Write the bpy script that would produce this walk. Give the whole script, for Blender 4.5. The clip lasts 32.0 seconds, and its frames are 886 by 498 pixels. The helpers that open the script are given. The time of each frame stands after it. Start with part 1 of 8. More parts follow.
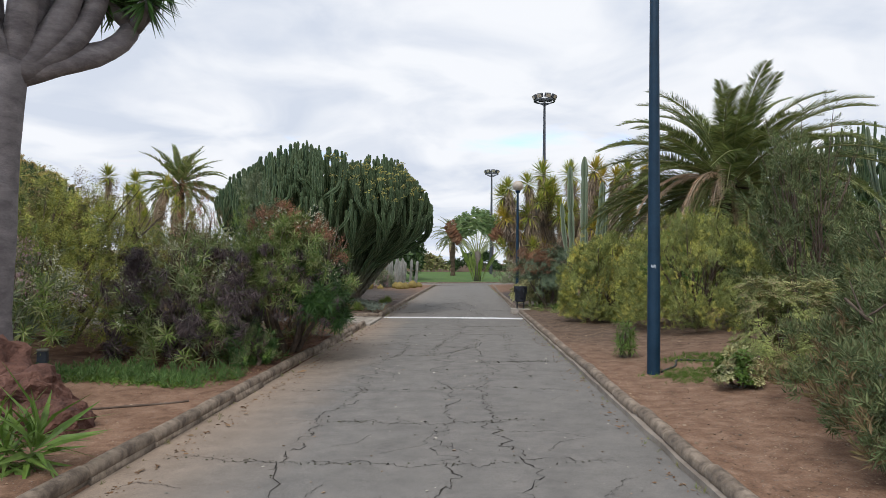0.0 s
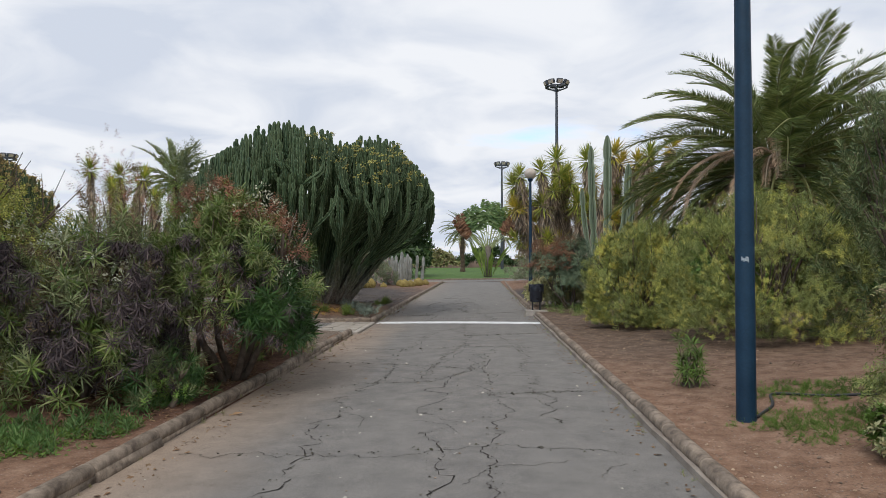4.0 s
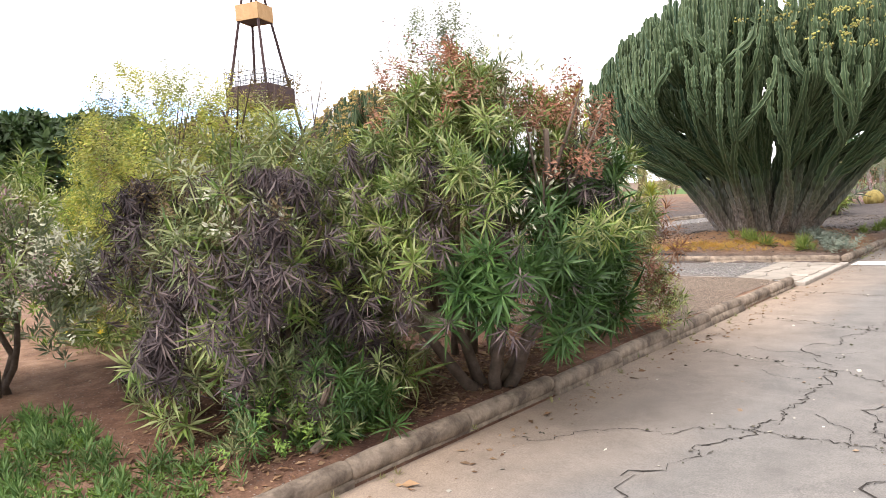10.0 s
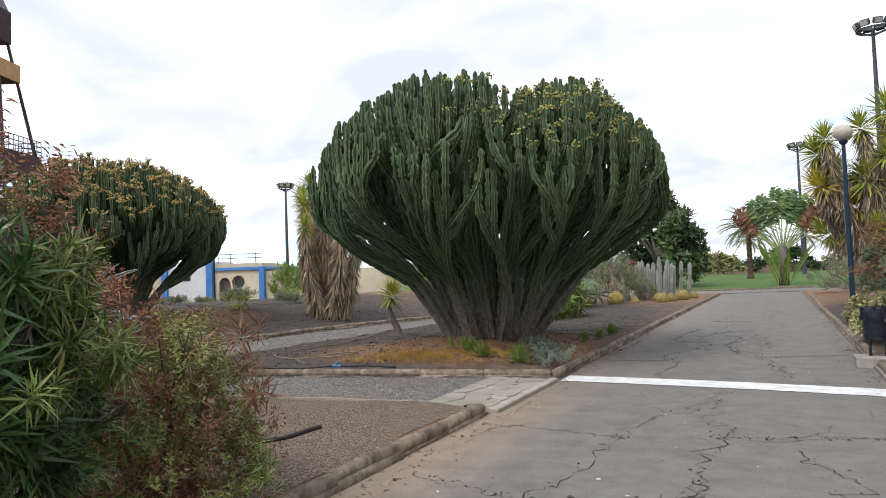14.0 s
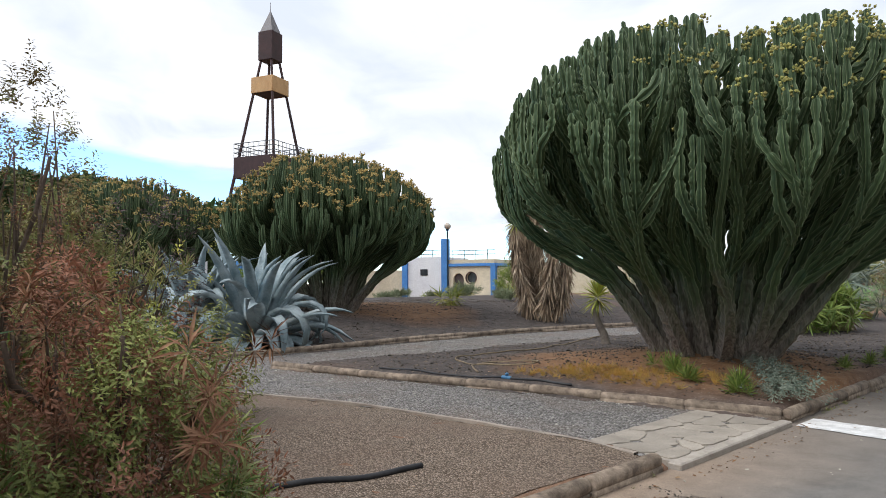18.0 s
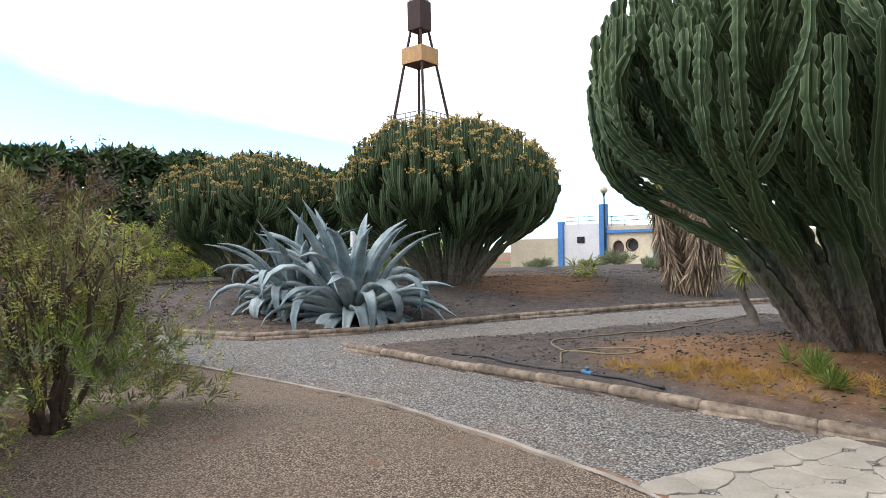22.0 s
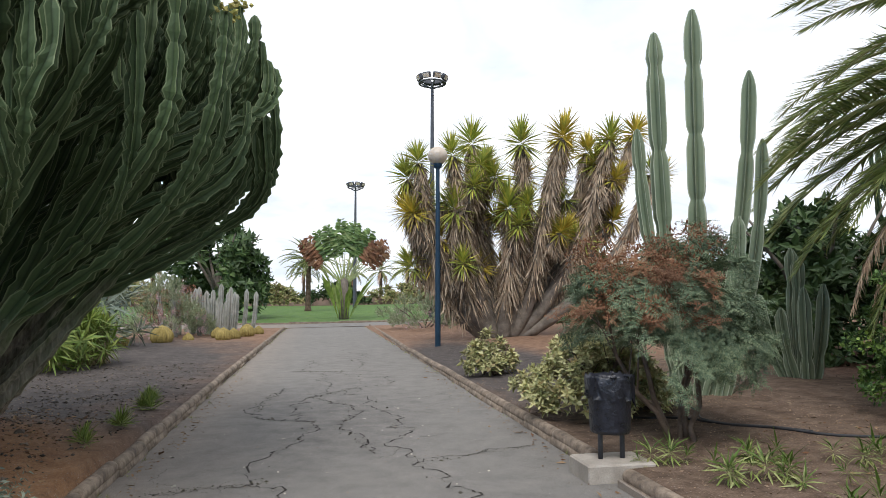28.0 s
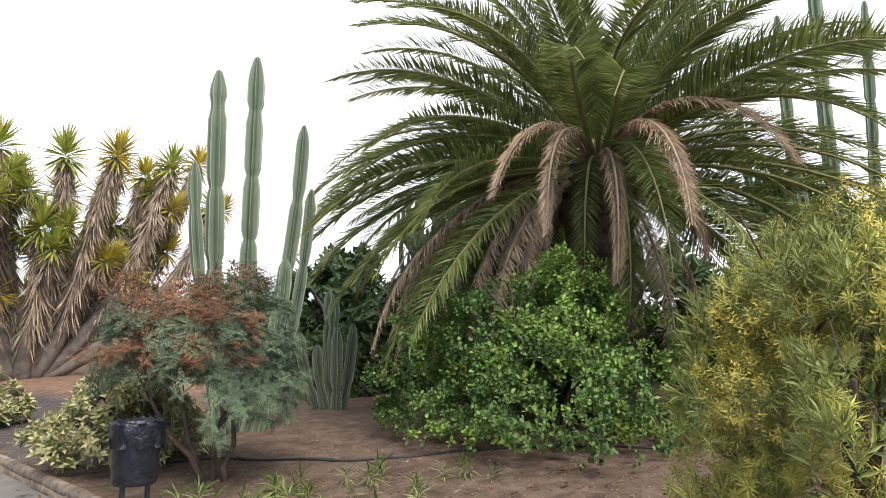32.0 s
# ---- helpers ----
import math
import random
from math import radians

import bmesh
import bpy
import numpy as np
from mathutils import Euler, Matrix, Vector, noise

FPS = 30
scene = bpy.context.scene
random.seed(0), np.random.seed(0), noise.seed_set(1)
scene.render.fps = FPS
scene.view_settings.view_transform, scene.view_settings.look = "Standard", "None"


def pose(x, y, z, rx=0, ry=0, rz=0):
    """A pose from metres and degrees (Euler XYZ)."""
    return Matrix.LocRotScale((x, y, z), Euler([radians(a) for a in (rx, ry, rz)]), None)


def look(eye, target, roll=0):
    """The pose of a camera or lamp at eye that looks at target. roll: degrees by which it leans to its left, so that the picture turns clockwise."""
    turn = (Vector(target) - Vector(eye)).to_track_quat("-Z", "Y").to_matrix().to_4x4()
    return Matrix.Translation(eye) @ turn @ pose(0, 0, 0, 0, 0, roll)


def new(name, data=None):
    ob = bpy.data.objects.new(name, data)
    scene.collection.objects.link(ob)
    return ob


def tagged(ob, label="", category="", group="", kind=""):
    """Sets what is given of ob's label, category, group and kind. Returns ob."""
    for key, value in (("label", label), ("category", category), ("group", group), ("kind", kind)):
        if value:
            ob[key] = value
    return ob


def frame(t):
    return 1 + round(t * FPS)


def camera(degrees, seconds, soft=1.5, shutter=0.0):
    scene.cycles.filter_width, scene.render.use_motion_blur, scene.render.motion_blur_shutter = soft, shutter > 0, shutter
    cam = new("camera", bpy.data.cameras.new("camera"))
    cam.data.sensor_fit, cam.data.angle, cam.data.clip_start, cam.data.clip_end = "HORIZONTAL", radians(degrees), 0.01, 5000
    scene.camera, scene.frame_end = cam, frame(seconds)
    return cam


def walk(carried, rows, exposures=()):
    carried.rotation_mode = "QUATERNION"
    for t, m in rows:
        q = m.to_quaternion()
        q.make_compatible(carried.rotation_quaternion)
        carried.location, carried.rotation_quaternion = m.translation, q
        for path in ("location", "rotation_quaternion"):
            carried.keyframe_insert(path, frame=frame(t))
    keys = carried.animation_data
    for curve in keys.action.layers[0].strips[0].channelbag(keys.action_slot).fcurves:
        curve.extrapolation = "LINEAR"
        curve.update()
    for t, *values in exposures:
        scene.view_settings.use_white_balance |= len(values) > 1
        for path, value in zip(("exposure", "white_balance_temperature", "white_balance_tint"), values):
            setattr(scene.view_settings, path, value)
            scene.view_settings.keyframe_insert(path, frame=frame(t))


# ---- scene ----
cam = camera(67.2, 32.0, 0.6)
PATH = [
    (0, (0.463, -0.108, 1.551), (0.386, 1.89, 1.602), 0.6),
    (0.5, (0.513, 0.268, 1.559), (0.441, 2.264, 1.651), 0.9),
    (1, (0.53, 0.642, 1.545), (0.452, 2.636, 1.67), -0.8),
    (1.5, (0.522, 0.999, 1.553), (0.353, 2.987, 1.691), 0.7),
    (2, (0.522, 1.354, 1.531), (0.392, 3.347, 1.628), 0.8),
    (2.5, (0.5, 1.709, 1.538), (0.408, 3.706, 1.584), -0.7),
    (4.5, (0.616, 3.124, 1.559), (0.505, 5.121, 1.597), 0.1),
    (5, (0.665, 3.559, 1.538), (0.593, 5.556, 1.619), -0.5),
    (5.5, (0.723, 3.977, 1.533), (0.633, 5.975, 1.548), -1.7),
    (6, (0.781, 4.38, 1.542), (0.588, 6.371, 1.522), -0.4),
    (6.5, (0.752, 4.754, 1.535), (0.426, 6.727, 1.555), -1.6),
    (7, (0.729, 5.089, 1.523), (0.101, 6.987, 1.495), -2.0),
    (7.5, (0.73, 5.458, 1.499), (-0.245, 7.203, 1.436), -2.0),
    (8, (0.698, 5.813, 1.482), (-0.446, 7.452, 1.393), -1.7),
    (8.5, (0.665, 6.167, 1.482), (-0.524, 7.767, 1.306), -3.4),
    (9, (0.713, 6.488, 1.5), (-0.592, 7.991, 1.311), -2.3),
    (9.5, (0.661, 6.827, 1.497), (-0.697, 8.284, 1.317), -2.5),
    (10, (0.644, 7.126, 1.507), (-0.737, 8.564, 1.354), -3.7),
    (10.5, (0.695, 7.449, 1.5), (-0.743, 8.832, 1.36), -2.3),
    (11, (0.737, 7.794, 1.504), (-0.569, 9.298, 1.329), -2.6),
    (11.5, (0.739, 8.171, 1.515), (-0.436, 9.784, 1.389), -3.4),
    (12, (0.791, 8.537, 1.511), (-0.349, 10.176, 1.381), -2.3),
    (12.5, (0.891, 8.865, 1.547), (-0.151, 10.568, 1.44), -1.8),
    (13, (0.88, 9.185, 1.588), (-0.096, 10.93, 1.637), -0.4),
    (13.5, (0.886, 9.512, 1.584), (-0.021, 11.292, 1.666), -1.8),
    (15.5, (0.792, 10.798, 1.53), (-0.08, 12.594, 1.65), -1.8),
    (16, (0.791, 11.027, 1.545), (-0.167, 12.775, 1.7), -0.4),
    (16.5, (0.775, 11.193, 1.556), (-0.336, 12.85, 1.703), -1.7),
    (17, (0.721, 11.386, 1.557), (-0.514, 12.948, 1.746), -2.3),
    (17.5, (0.68, 11.615, 1.539), (-0.657, 13.098, 1.658), -2.8),
    (18, (0.648, 11.887, 1.536), (-0.819, 13.243, 1.632), -0.4),
    (18.5, (0.583, 12.136, 1.543), (-0.873, 13.505, 1.608), -1.1),
    (19, (0.507, 12.391, 1.551), (-0.946, 13.762, 1.636), -2.4),
    (19.5, (0.453, 12.685, 1.552), (-1.059, 13.992, 1.611), -1.3),
    (20, (0.47, 12.962, 1.545), (-1.083, 14.221, 1.56), -1.1),
    (20.5, (0.37, 13.24, 1.557), (-1.172, 14.514, 1.594), -1.3),
    (21, (0.279, 13.54, 1.526), (-1.316, 14.748, 1.527), -3.0),
    (21.5, (0.264, 13.791, 1.548), (-1.454, 14.815, 1.581), -0.4),
    (22, (0.153, 14.023, 1.565), (-1.61, 14.966, 1.573), -1.2),
    (22.5, (0.014, 14.261, 1.577), (-1.77, 15.164, 1.64), -1.4),
    (23, (-0.156, 14.501, 1.575), (-1.984, 15.297, 1.734), -0.6),
    (23.5, (-0.214, 14.694, 1.6), (-2.088, 15.365, 1.786), 1.4),
    (24, (-0.304, 14.864, 1.612), (-2.151, 15.614, 1.772), 0.5),
    (24.5, (-0.463, 15.02, 1.613), (-2.287, 15.813, 1.817), 1.0),
    (25, (-0.545, 15.19, 1.628), (-2.33, 16.088, 1.719), -0.5),
    (25.5, (-0.526, 15.405, 1.658), (-2.097, 16.632, 1.826), 1.4),
    (26, (-0.553, 15.579, 1.65), (-1.802, 17.133, 1.812), 1.0),
    (26.2, (-0.528, 15.629, 1.656), (-1.606, 17.309, 1.814), 0.1),
    (26.5, (-0.532, 15.636, 1.669), (-1.311, 17.479, 1.811), -0.3),
    (28.5, (-0.303, 15.775, 1.577), (0.31, 17.673, 1.726), 0.1),
    (29, (-0.288, 15.763, 1.589), (0.551, 17.568, 1.782), 0),
    (29.5, (-0.283, 15.745, 1.598), (0.749, 17.444, 1.82), -0.4),
    (30, (-0.273, 15.727, 1.597), (0.898, 17.326, 1.869), -0.5),
    (30.5, (-0.28, 15.712, 1.606), (0.928, 17.279, 1.9), 0.3),
    (31, (-0.271, 15.713, 1.611), (0.982, 17.243, 1.905), 0.1),
    (31.5, (-0.239, 15.722, 1.637), (1.111, 17.173, 1.9), -0.1),
    (32, (-0.246, 15.715, 1.637), (1.207, 17.065, 1.89), 0.4),
]
walk(cam, [(t, look(eye, target, roll)) for t, eye, target, roll in PATH], [(0, -0.2, 6500, 10), (1, -0.32, 6450, 9), (2, -0.3, 6500, 10), (5, -0.22, 6500, 10), (6, 0.0, 6500, 10), (6.5, 0.05, 6500, 10), (7.5, 0.3, 6500, 10), (8.5, 0.95, 6550, 11), (9, 1.1, 6750, 13), (10, 1.2, 6950, 16), (11, 1.28, 7000, 17), (12, 1.15, 7000, 17), (12.5, 0.95, 6800, 14), (13, 0.8, 6650, 12), (13.5, 0.45, 6500, 10), (15.5, -0.25, 6500, 10), (17, -0.15, 6500, 10), (18, 0.1, 6500, 10), (21, 0.45, 6500, 10), (22, 0.5, 6500, 10), (23, 0.0, 6500, 10), (24, -0.4, 6500, 10), (25, -0.35, 6500, 10), (25.5, 0.4, 6500, 10), (26, 1.27, 6500, 10), (26.5, 1.2, 6500, 10), (28.5, 0.05, 6500, 10), (30, 0.1, 6500, 10), (31, 0.3, 6500, 10), (32, 0.68, 6700, 13)])

# ---- world, sun ----
SUN_EL, SUN_AZ = radians(52), radians(200)
world = bpy.data.worlds.new("overcast_sky")
scene.world = world
world.use_nodes = True
wn, wl = world.node_tree.nodes, world.node_tree.links
wn.clear()


def wnode(kind, **values):
    n = wn.new(kind)
    for k, v in values.items():
        n.inputs[k].default_value = v
    return n


w_out, w_bg = wn.new("ShaderNodeOutputWorld"), wn.new("ShaderNodeBackground")
w_sky = wn.new("ShaderNodeTexSky")
w_sky.sky_type, w_sky.sun_disc = "NISHITA", False
w_sky.ozone_density, w_sky.dust_density = 3.0, 0.3
w_sky.sun_elevation, w_sky.sun_rotation = SUN_EL, SUN_AZ
w_gain = wn.new("ShaderNodeVectorMath")
w_gain.operation = "MULTIPLY"
w_gain.inputs[1].default_value = (0.225, 0.27, 0.325)
w_co = wn.new("ShaderNodeTexCoord")
w_sep = wn.new("ShaderNodeSeparateXYZ")
wl.new(w_co.outputs["Generated"], w_sep.inputs[0])
w_up = wn.new("ShaderNodeMath")
w_up.operation = "MAXIMUM"
w_up.inputs[1].default_value = 0.0
wl.new(w_sep.outputs["Z"], w_up.inputs[0])
w_add = wn.new("ShaderNodeMath")
w_add.inputs[1].default_value = 0.16
wl.new(w_up.outputs[0], w_add.inputs[0])
w_div = wn.new("ShaderNodeVectorMath")
w_div.operation = "DIVIDE"
w_three = wn.new("ShaderNodeCombineXYZ")
for i in range(3):
    wl.new(w_add.outputs[0], w_three.inputs[i])
wl.new(w_co.outputs["Generated"], w_div.inputs[0])
wl.new(w_three.outputs[0], w_div.inputs[1])
w_noise = wnode("ShaderNodeTexNoise", Scale=0.75, Detail=7.0, Roughness=0.55, Distortion=0.3)
wl.new(w_div.outputs[0], w_noise.inputs["Vector"])
w_noise2 = wnode("ShaderNodeTexNoise", Scale=1.7, Detail=6.0, Roughness=0.5, Distortion=0.6)
wl.new(w_div.outputs[0], w_noise2.inputs["Vector"])
# a clear gap low in the west, closed cloud elsewhere
w_dot = wn.new("ShaderNodeVectorMath")
w_dot.operation = "DOT_PRODUCT"
w_dot.inputs[1].default_value = (-0.2, -0.15, -1.0)
wl.new(w_co.outputs["Generated"], w_dot.inputs[0])
w_gap = wnode("ShaderNodeMapRange")
for k, v in (("From Min", -0.07), ("From Max", 0.02), ("To Min", 0.0), ("To Max", 0.6)):
    w_gap.inputs[k].default_value = v
wl.new(w_dot.outputs["Value"], w_gap.inputs["Value"])
w_cov = wn.new("ShaderNodeMath")
w_cov.operation = "SUBTRACT"
wl.new(w_noise.outputs["Fac"], w_cov.inputs[0])
wl.new(w_gap.outputs[0], w_cov.inputs[1])
w_mask = wnode("ShaderNodeMapRange")
for k, v in (("From Min", 0.24), ("From Max", 0.40)):
    w_mask.inputs[k].default_value = v
wl.new(w_cov.outputs[0], w_mask.inputs["Value"])
w_ramp = wn.new("ShaderNodeValToRGB")
w_ramp.color_ramp.elements[0].position, w_ramp.color_ramp.elements[0].color = 0.36, (0.77, 0.84, 0.97, 1)
w_ramp.color_ramp.elements[1].position, w_ramp.color_ramp.elements[1].color = 0.60, (1.06, 1.09, 1.145, 1)
wl.new(w_noise2.outputs["Fac"], w_ramp.inputs[0])
w_mix = wn.new("ShaderNodeMix")
w_mix.data_type = "RGBA"
wl.new(w_mask.outputs[0], w_mix.inputs[0])
wl.new(w_sky.outputs[0], w_gain.inputs[0])
wl.new(w_gain.outputs[0], w_mix.inputs[6])
wl.new(w_ramp.outputs[0], w_mix.inputs[7])
wl.new(w_mix.outputs[2], w_bg.inputs["Color"])
w_bg.inputs["Strength"].default_value = 1.0
wl.new(w_bg.outputs[0], w_out.inputs["Surface"])

sun = new("sun", bpy.data.lights.new("sun", "SUN"))
sun.data.energy, sun.data.angle, sun.data.color = 2.5, radians(32), (1.0, 0.97, 0.94)
sun.rotation_euler = (math.pi / 2 - SUN_EL, 0, math.pi - SUN_AZ)


# ---- mesh tools ----
class Geo:
    """Gathers vertices, quads and triangles."""

    def __init__(self):
        self.v, self.q, self.t, self.w, self.n = [], [], [], [], 0

    def add(self, v, q=None, t=None, w=None):
        v = np.asarray(v, float).reshape(-1, 3)
        self.w.append(np.zeros(len(v)) if w is None else np.asarray(w, float))
        if q is not None and len(q):
            self.q.append(np.asarray(q, int).reshape(-1, 4) + self.n)
        if t is not None and len(t):
            self.t.append(np.asarray(t, int).reshape(-1, 3) + self.n)
        self.v.append(v)
        self.n += len(v)
        return self

    def arrays(self):
        v = np.concatenate(self.v) if self.v else np.zeros((0, 3))
        q = np.concatenate(self.q) if self.q else np.zeros((0, 4), int)
        t = np.concatenate(self.t) if self.t else np.zeros((0, 3), int)
        return v, q, t

    def crests(self):
        return np.concatenate(self.w) if self.w else np.zeros(0)


def mesh_of(name, geo, mat, smooth=False):
    v, q, t = geo.arrays()
    me = bpy.data.meshes.new(name)
    me.vertices.add(len(v))
    me.vertices.foreach_set("co", v.astype(np.float32).ravel())
    me.loops.add(q.size + t.size)
    me.loops.foreach_set("vertex_index", np.concatenate([q.ravel(), t.ravel()]).astype(np.int32))
    me.polygons.add(len(q) + len(t))
    starts = np.concatenate([np.arange(len(q)) * 4, q.size + np.arange(len(t)) * 3])
    me.polygons.foreach_set("loop_start", starts.astype(np.int32))
    me.polygons.foreach_set("use_smooth", np.full(len(starts), smooth))
    w = geo.crests()
    if w.any():
        me.attributes.new("crest", "FLOAT", "POINT").data.foreach_set("value", w.astype(np.float32))
    me.update(calc_edges=True)
    me.validate()
    if mat:
        me.materials.append(mat)
    return me


def part(name, geo, mat, parent=None, label="", smooth=False, at=None):
    """One mesh object, under parent where there is one."""
    ob = new(name, geo if isinstance(geo, bpy.types.Mesh) else mesh_of(name, geo, mat, smooth))
    if parent:
        ob.parent = parent
    if at is not None:
        ob.matrix_basis = at
    if label:
        ob["label"] = label
    return ob


def thing(name, label, category, at=None, group="", kind=""):
    ob = new(name)
    ob.empty_display_size = 0.2
    if at is not None:
        ob.matrix_basis = at if isinstance(at, Matrix) else Matrix.Translation(at)
    return tagged(ob, label, category, group, kind)


def unit(a):
    a = np.asarray(a, float)
    return a / np.maximum(np.linalg.norm(a, axis=-1, keepdims=True), 1e-9)


def frames_z(d, twist):
    """Bases whose z runs along d."""
    d = unit(d)
    ref = np.where(np.abs(d[:, 2:3]) > 0.95, np.array([[1.0, 0, 0]]), np.array([[0, 0, 1.0]]))
    s = unit(np.cross(ref, d))
    u = np.cross(d, s)
    c, k = np.cos(twist)[:, None], np.sin(twist)[:, None]
    return np.stack([s * c + u * k, u * c - s * k, d], axis=2)


def frames_y(d, twist):
    """Bases whose y runs along d and whose z looks up as far as it can."""
    d = unit(d)
    ref = np.where(np.abs(d[:, 2:3]) > 0.97, np.array([[1.0, 0, 0]]), np.array([[0, 0, 1.0]]))
    s = unit(np.cross(d, ref))
    u = np.cross(s, d)
    c, k = np.cos(twist)[:, None], np.sin(twist)[:, None]
    return np.stack([s * c + u * k, d, u * c - s * k], axis=2)


def stamp(geo, tpl, m, p, size):
    """Copies of a template (v, q, t) into one mesh."""
    v, q, t = tpl
    n, k = len(p), len(v)
    size = np.broadcast_to(np.asarray(size, float), (n,))
    w = np.einsum("nij,kj->nki", m * size[:, None, None], v) + np.asarray(p)[:, None]
    off = (np.arange(n) * k)[:, None, None]
    geo.add(w.reshape(-1, 3), (q[None] + off).reshape(-1, 4) if len(q) else None, (t[None] + off).reshape(-1, 3) if len(t) else None)


NOQ, NOT = np.zeros((0, 4), int), np.zeros((0, 3), int)


def leaf_tpl(width=0.12, cuts=3, droop=0.25, fold=0.25, widest=0.4, stalk=0.0):
    """A folded leaf one long, along y, arched down."""
    v, q = [], []
    if cuts == 1:
        w = width * 0.5
        return np.array([(0, stalk, 0), (w, widest + stalk, fold * w - droop * 0.2), (0, 1 + stalk, -droop), (-w, widest + stalk, fold * w - droop * 0.2)]), NOQ, np.array([(0, 1, 2), (0, 2, 3)])
    if cuts == 2:
        w, k = width * 0.5, widest * 0.9 + 0.05
        z = -droop * k * k
        return np.array([(0, stalk, 0), (w, k + stalk, z + fold * w), (0, k + stalk, z), (-w, k + stalk, z + fold * w), (0, 1 + stalk, -droop)]), NOQ, np.array([(0, 1, 2), (1, 4, 2), (0, 2, 3), (2, 4, 3)])
    for i in range(cuts + 1):
        s = i / cuts
        w = width * 0.5 * (max(0.10, min(1, s / widest)) if s < widest else max(0.03, (1 - (s - widest) / (1 - widest)) ** 0.8))
        z = -droop * s * s
        v += [(-w, s + stalk, z + fold * w), (0, s + stalk, z), (w, s + stalk, z + fold * w)]
    for i in range(cuts):
        a = i * 3
        q += [(a, a + 1, a + 4, a + 3), (a + 1, a + 2, a + 5, a + 4)]
    return np.array(v), np.array(q), NOT


def rosette_tpl(rng, count=14, width=0.1, droop=0.3, low=-10, high=75, cuts=2, stretch=0.0, vary=0.2):
    """Leaves round the z axis, each about one long."""
    g = Geo()
    lf = leaf_tpl(width, cuts, droop)
    f = (np.arange(count) + 0.5) / count
    el = np.radians(low + (high - low) * f + rng.uniform(-8, 8, count))
    az = np.arange(count) * 2.39996 + rng.uniform(-0.3, 0.3, count)
    d = np.stack([np.cos(az) * np.cos(el), np.sin(az) * np.cos(el), np.sin(el)], 1)
    p = np.zeros((count, 3))
    p[:, 2] = f * stretch
    stamp(g, lf, frames_y(d, rng.uniform(-0.4, 0.4, count)), p, rng.uniform(1 - vary, 1, count))
    return g.arrays()


def tube(geo, pts, radii, sides=8, ribs=0, rib=0.3, scallop=0.0, step=0.2, cap=True, phase=0.0):
    """A swept tube; with ribs its section is a star."""
    pts = np.asarray(pts, float)
    n = len(pts)
    radii = np.broadcast_to(np.asarray(radii, float), (n,))
    tan = unit(np.gradient(pts, axis=0))
    ref = np.array([1.0, 0.13, 0.07]) if abs(tan[0][0]) < 0.8 else np.array([0.05, 1.0, 0.1])
    k = ribs * 2 if ribs else sides
    ang = np.arange(k) * 2 * np.pi / k + phase
    prof = np.where(np.arange(k) % 2 == 0, 1.0, 1 - rib * 2) if ribs else np.ones(k)
    peak = (np.arange(k) % 2 == 0) if ribs else np.zeros(k, bool)
    run = np.concatenate([[0], np.cumsum(np.linalg.norm(np.diff(pts, axis=0), axis=1))])
    v = []
    side = unit(np.cross(tan[0], ref))
    for i in range(n):
        side = unit(side - tan[i] * np.dot(side, tan[i]))
        up = np.cross(tan[i], side)
        r = radii[i] * prof * np.where(peak, 1 + scallop * math.sin(run[i] / step * 2 * math.pi), 1)
        v.append(pts[i] + np.outer(np.cos(ang) * r, side) + np.outer(np.sin(ang) * r, up))
    v = np.concatenate(v)
    i, j = np.meshgrid(np.arange(n - 1), np.arange(k), indexing="ij")
    a, b = i * k + j, i * k + (j + 1) % k
    q = np.stack([a, b, b + k, a + k], -1).reshape(-1, 4)
    t = NOT
    if cap:
        v = np.concatenate([v, [pts[-1] + tan[-1] * radii[-1] * 0.7], [pts[0]]])
        j = np.arange(k)
        t = np.concatenate([np.stack([(n - 1) * k + j, (n - 1) * k + (j + 1) % k, np.full(k, n * k)], 1), np.stack([(j + 1) % k, j, np.full(k, n * k + 1)], 1)])
    w = np.zeros(len(v))
    if ribs:
        w[:n * k] = np.tile(peak.astype(float), n)
    geo.add(v, q, t, w)
    return geo


def bez(a, b, c, n):
    t = np.linspace(0, 1, n)[:, None]
    a, b, c = (np.asarray(p, float) for p in (a, b, c))
    return a * (1 - t) ** 2 + 2 * b * t * (1 - t) + c * t * t


def bez4(a, b, c, d, n):
    t = np.linspace(0, 1, n)[:, None]
    a, b, c, d = (np.asarray(p, float) for p in (a, b, c, d))
    return a * (1 - t) ** 3 + 3 * b * t * (1 - t) ** 2 + 3 * c * t * t * (1 - t) + d * t ** 3


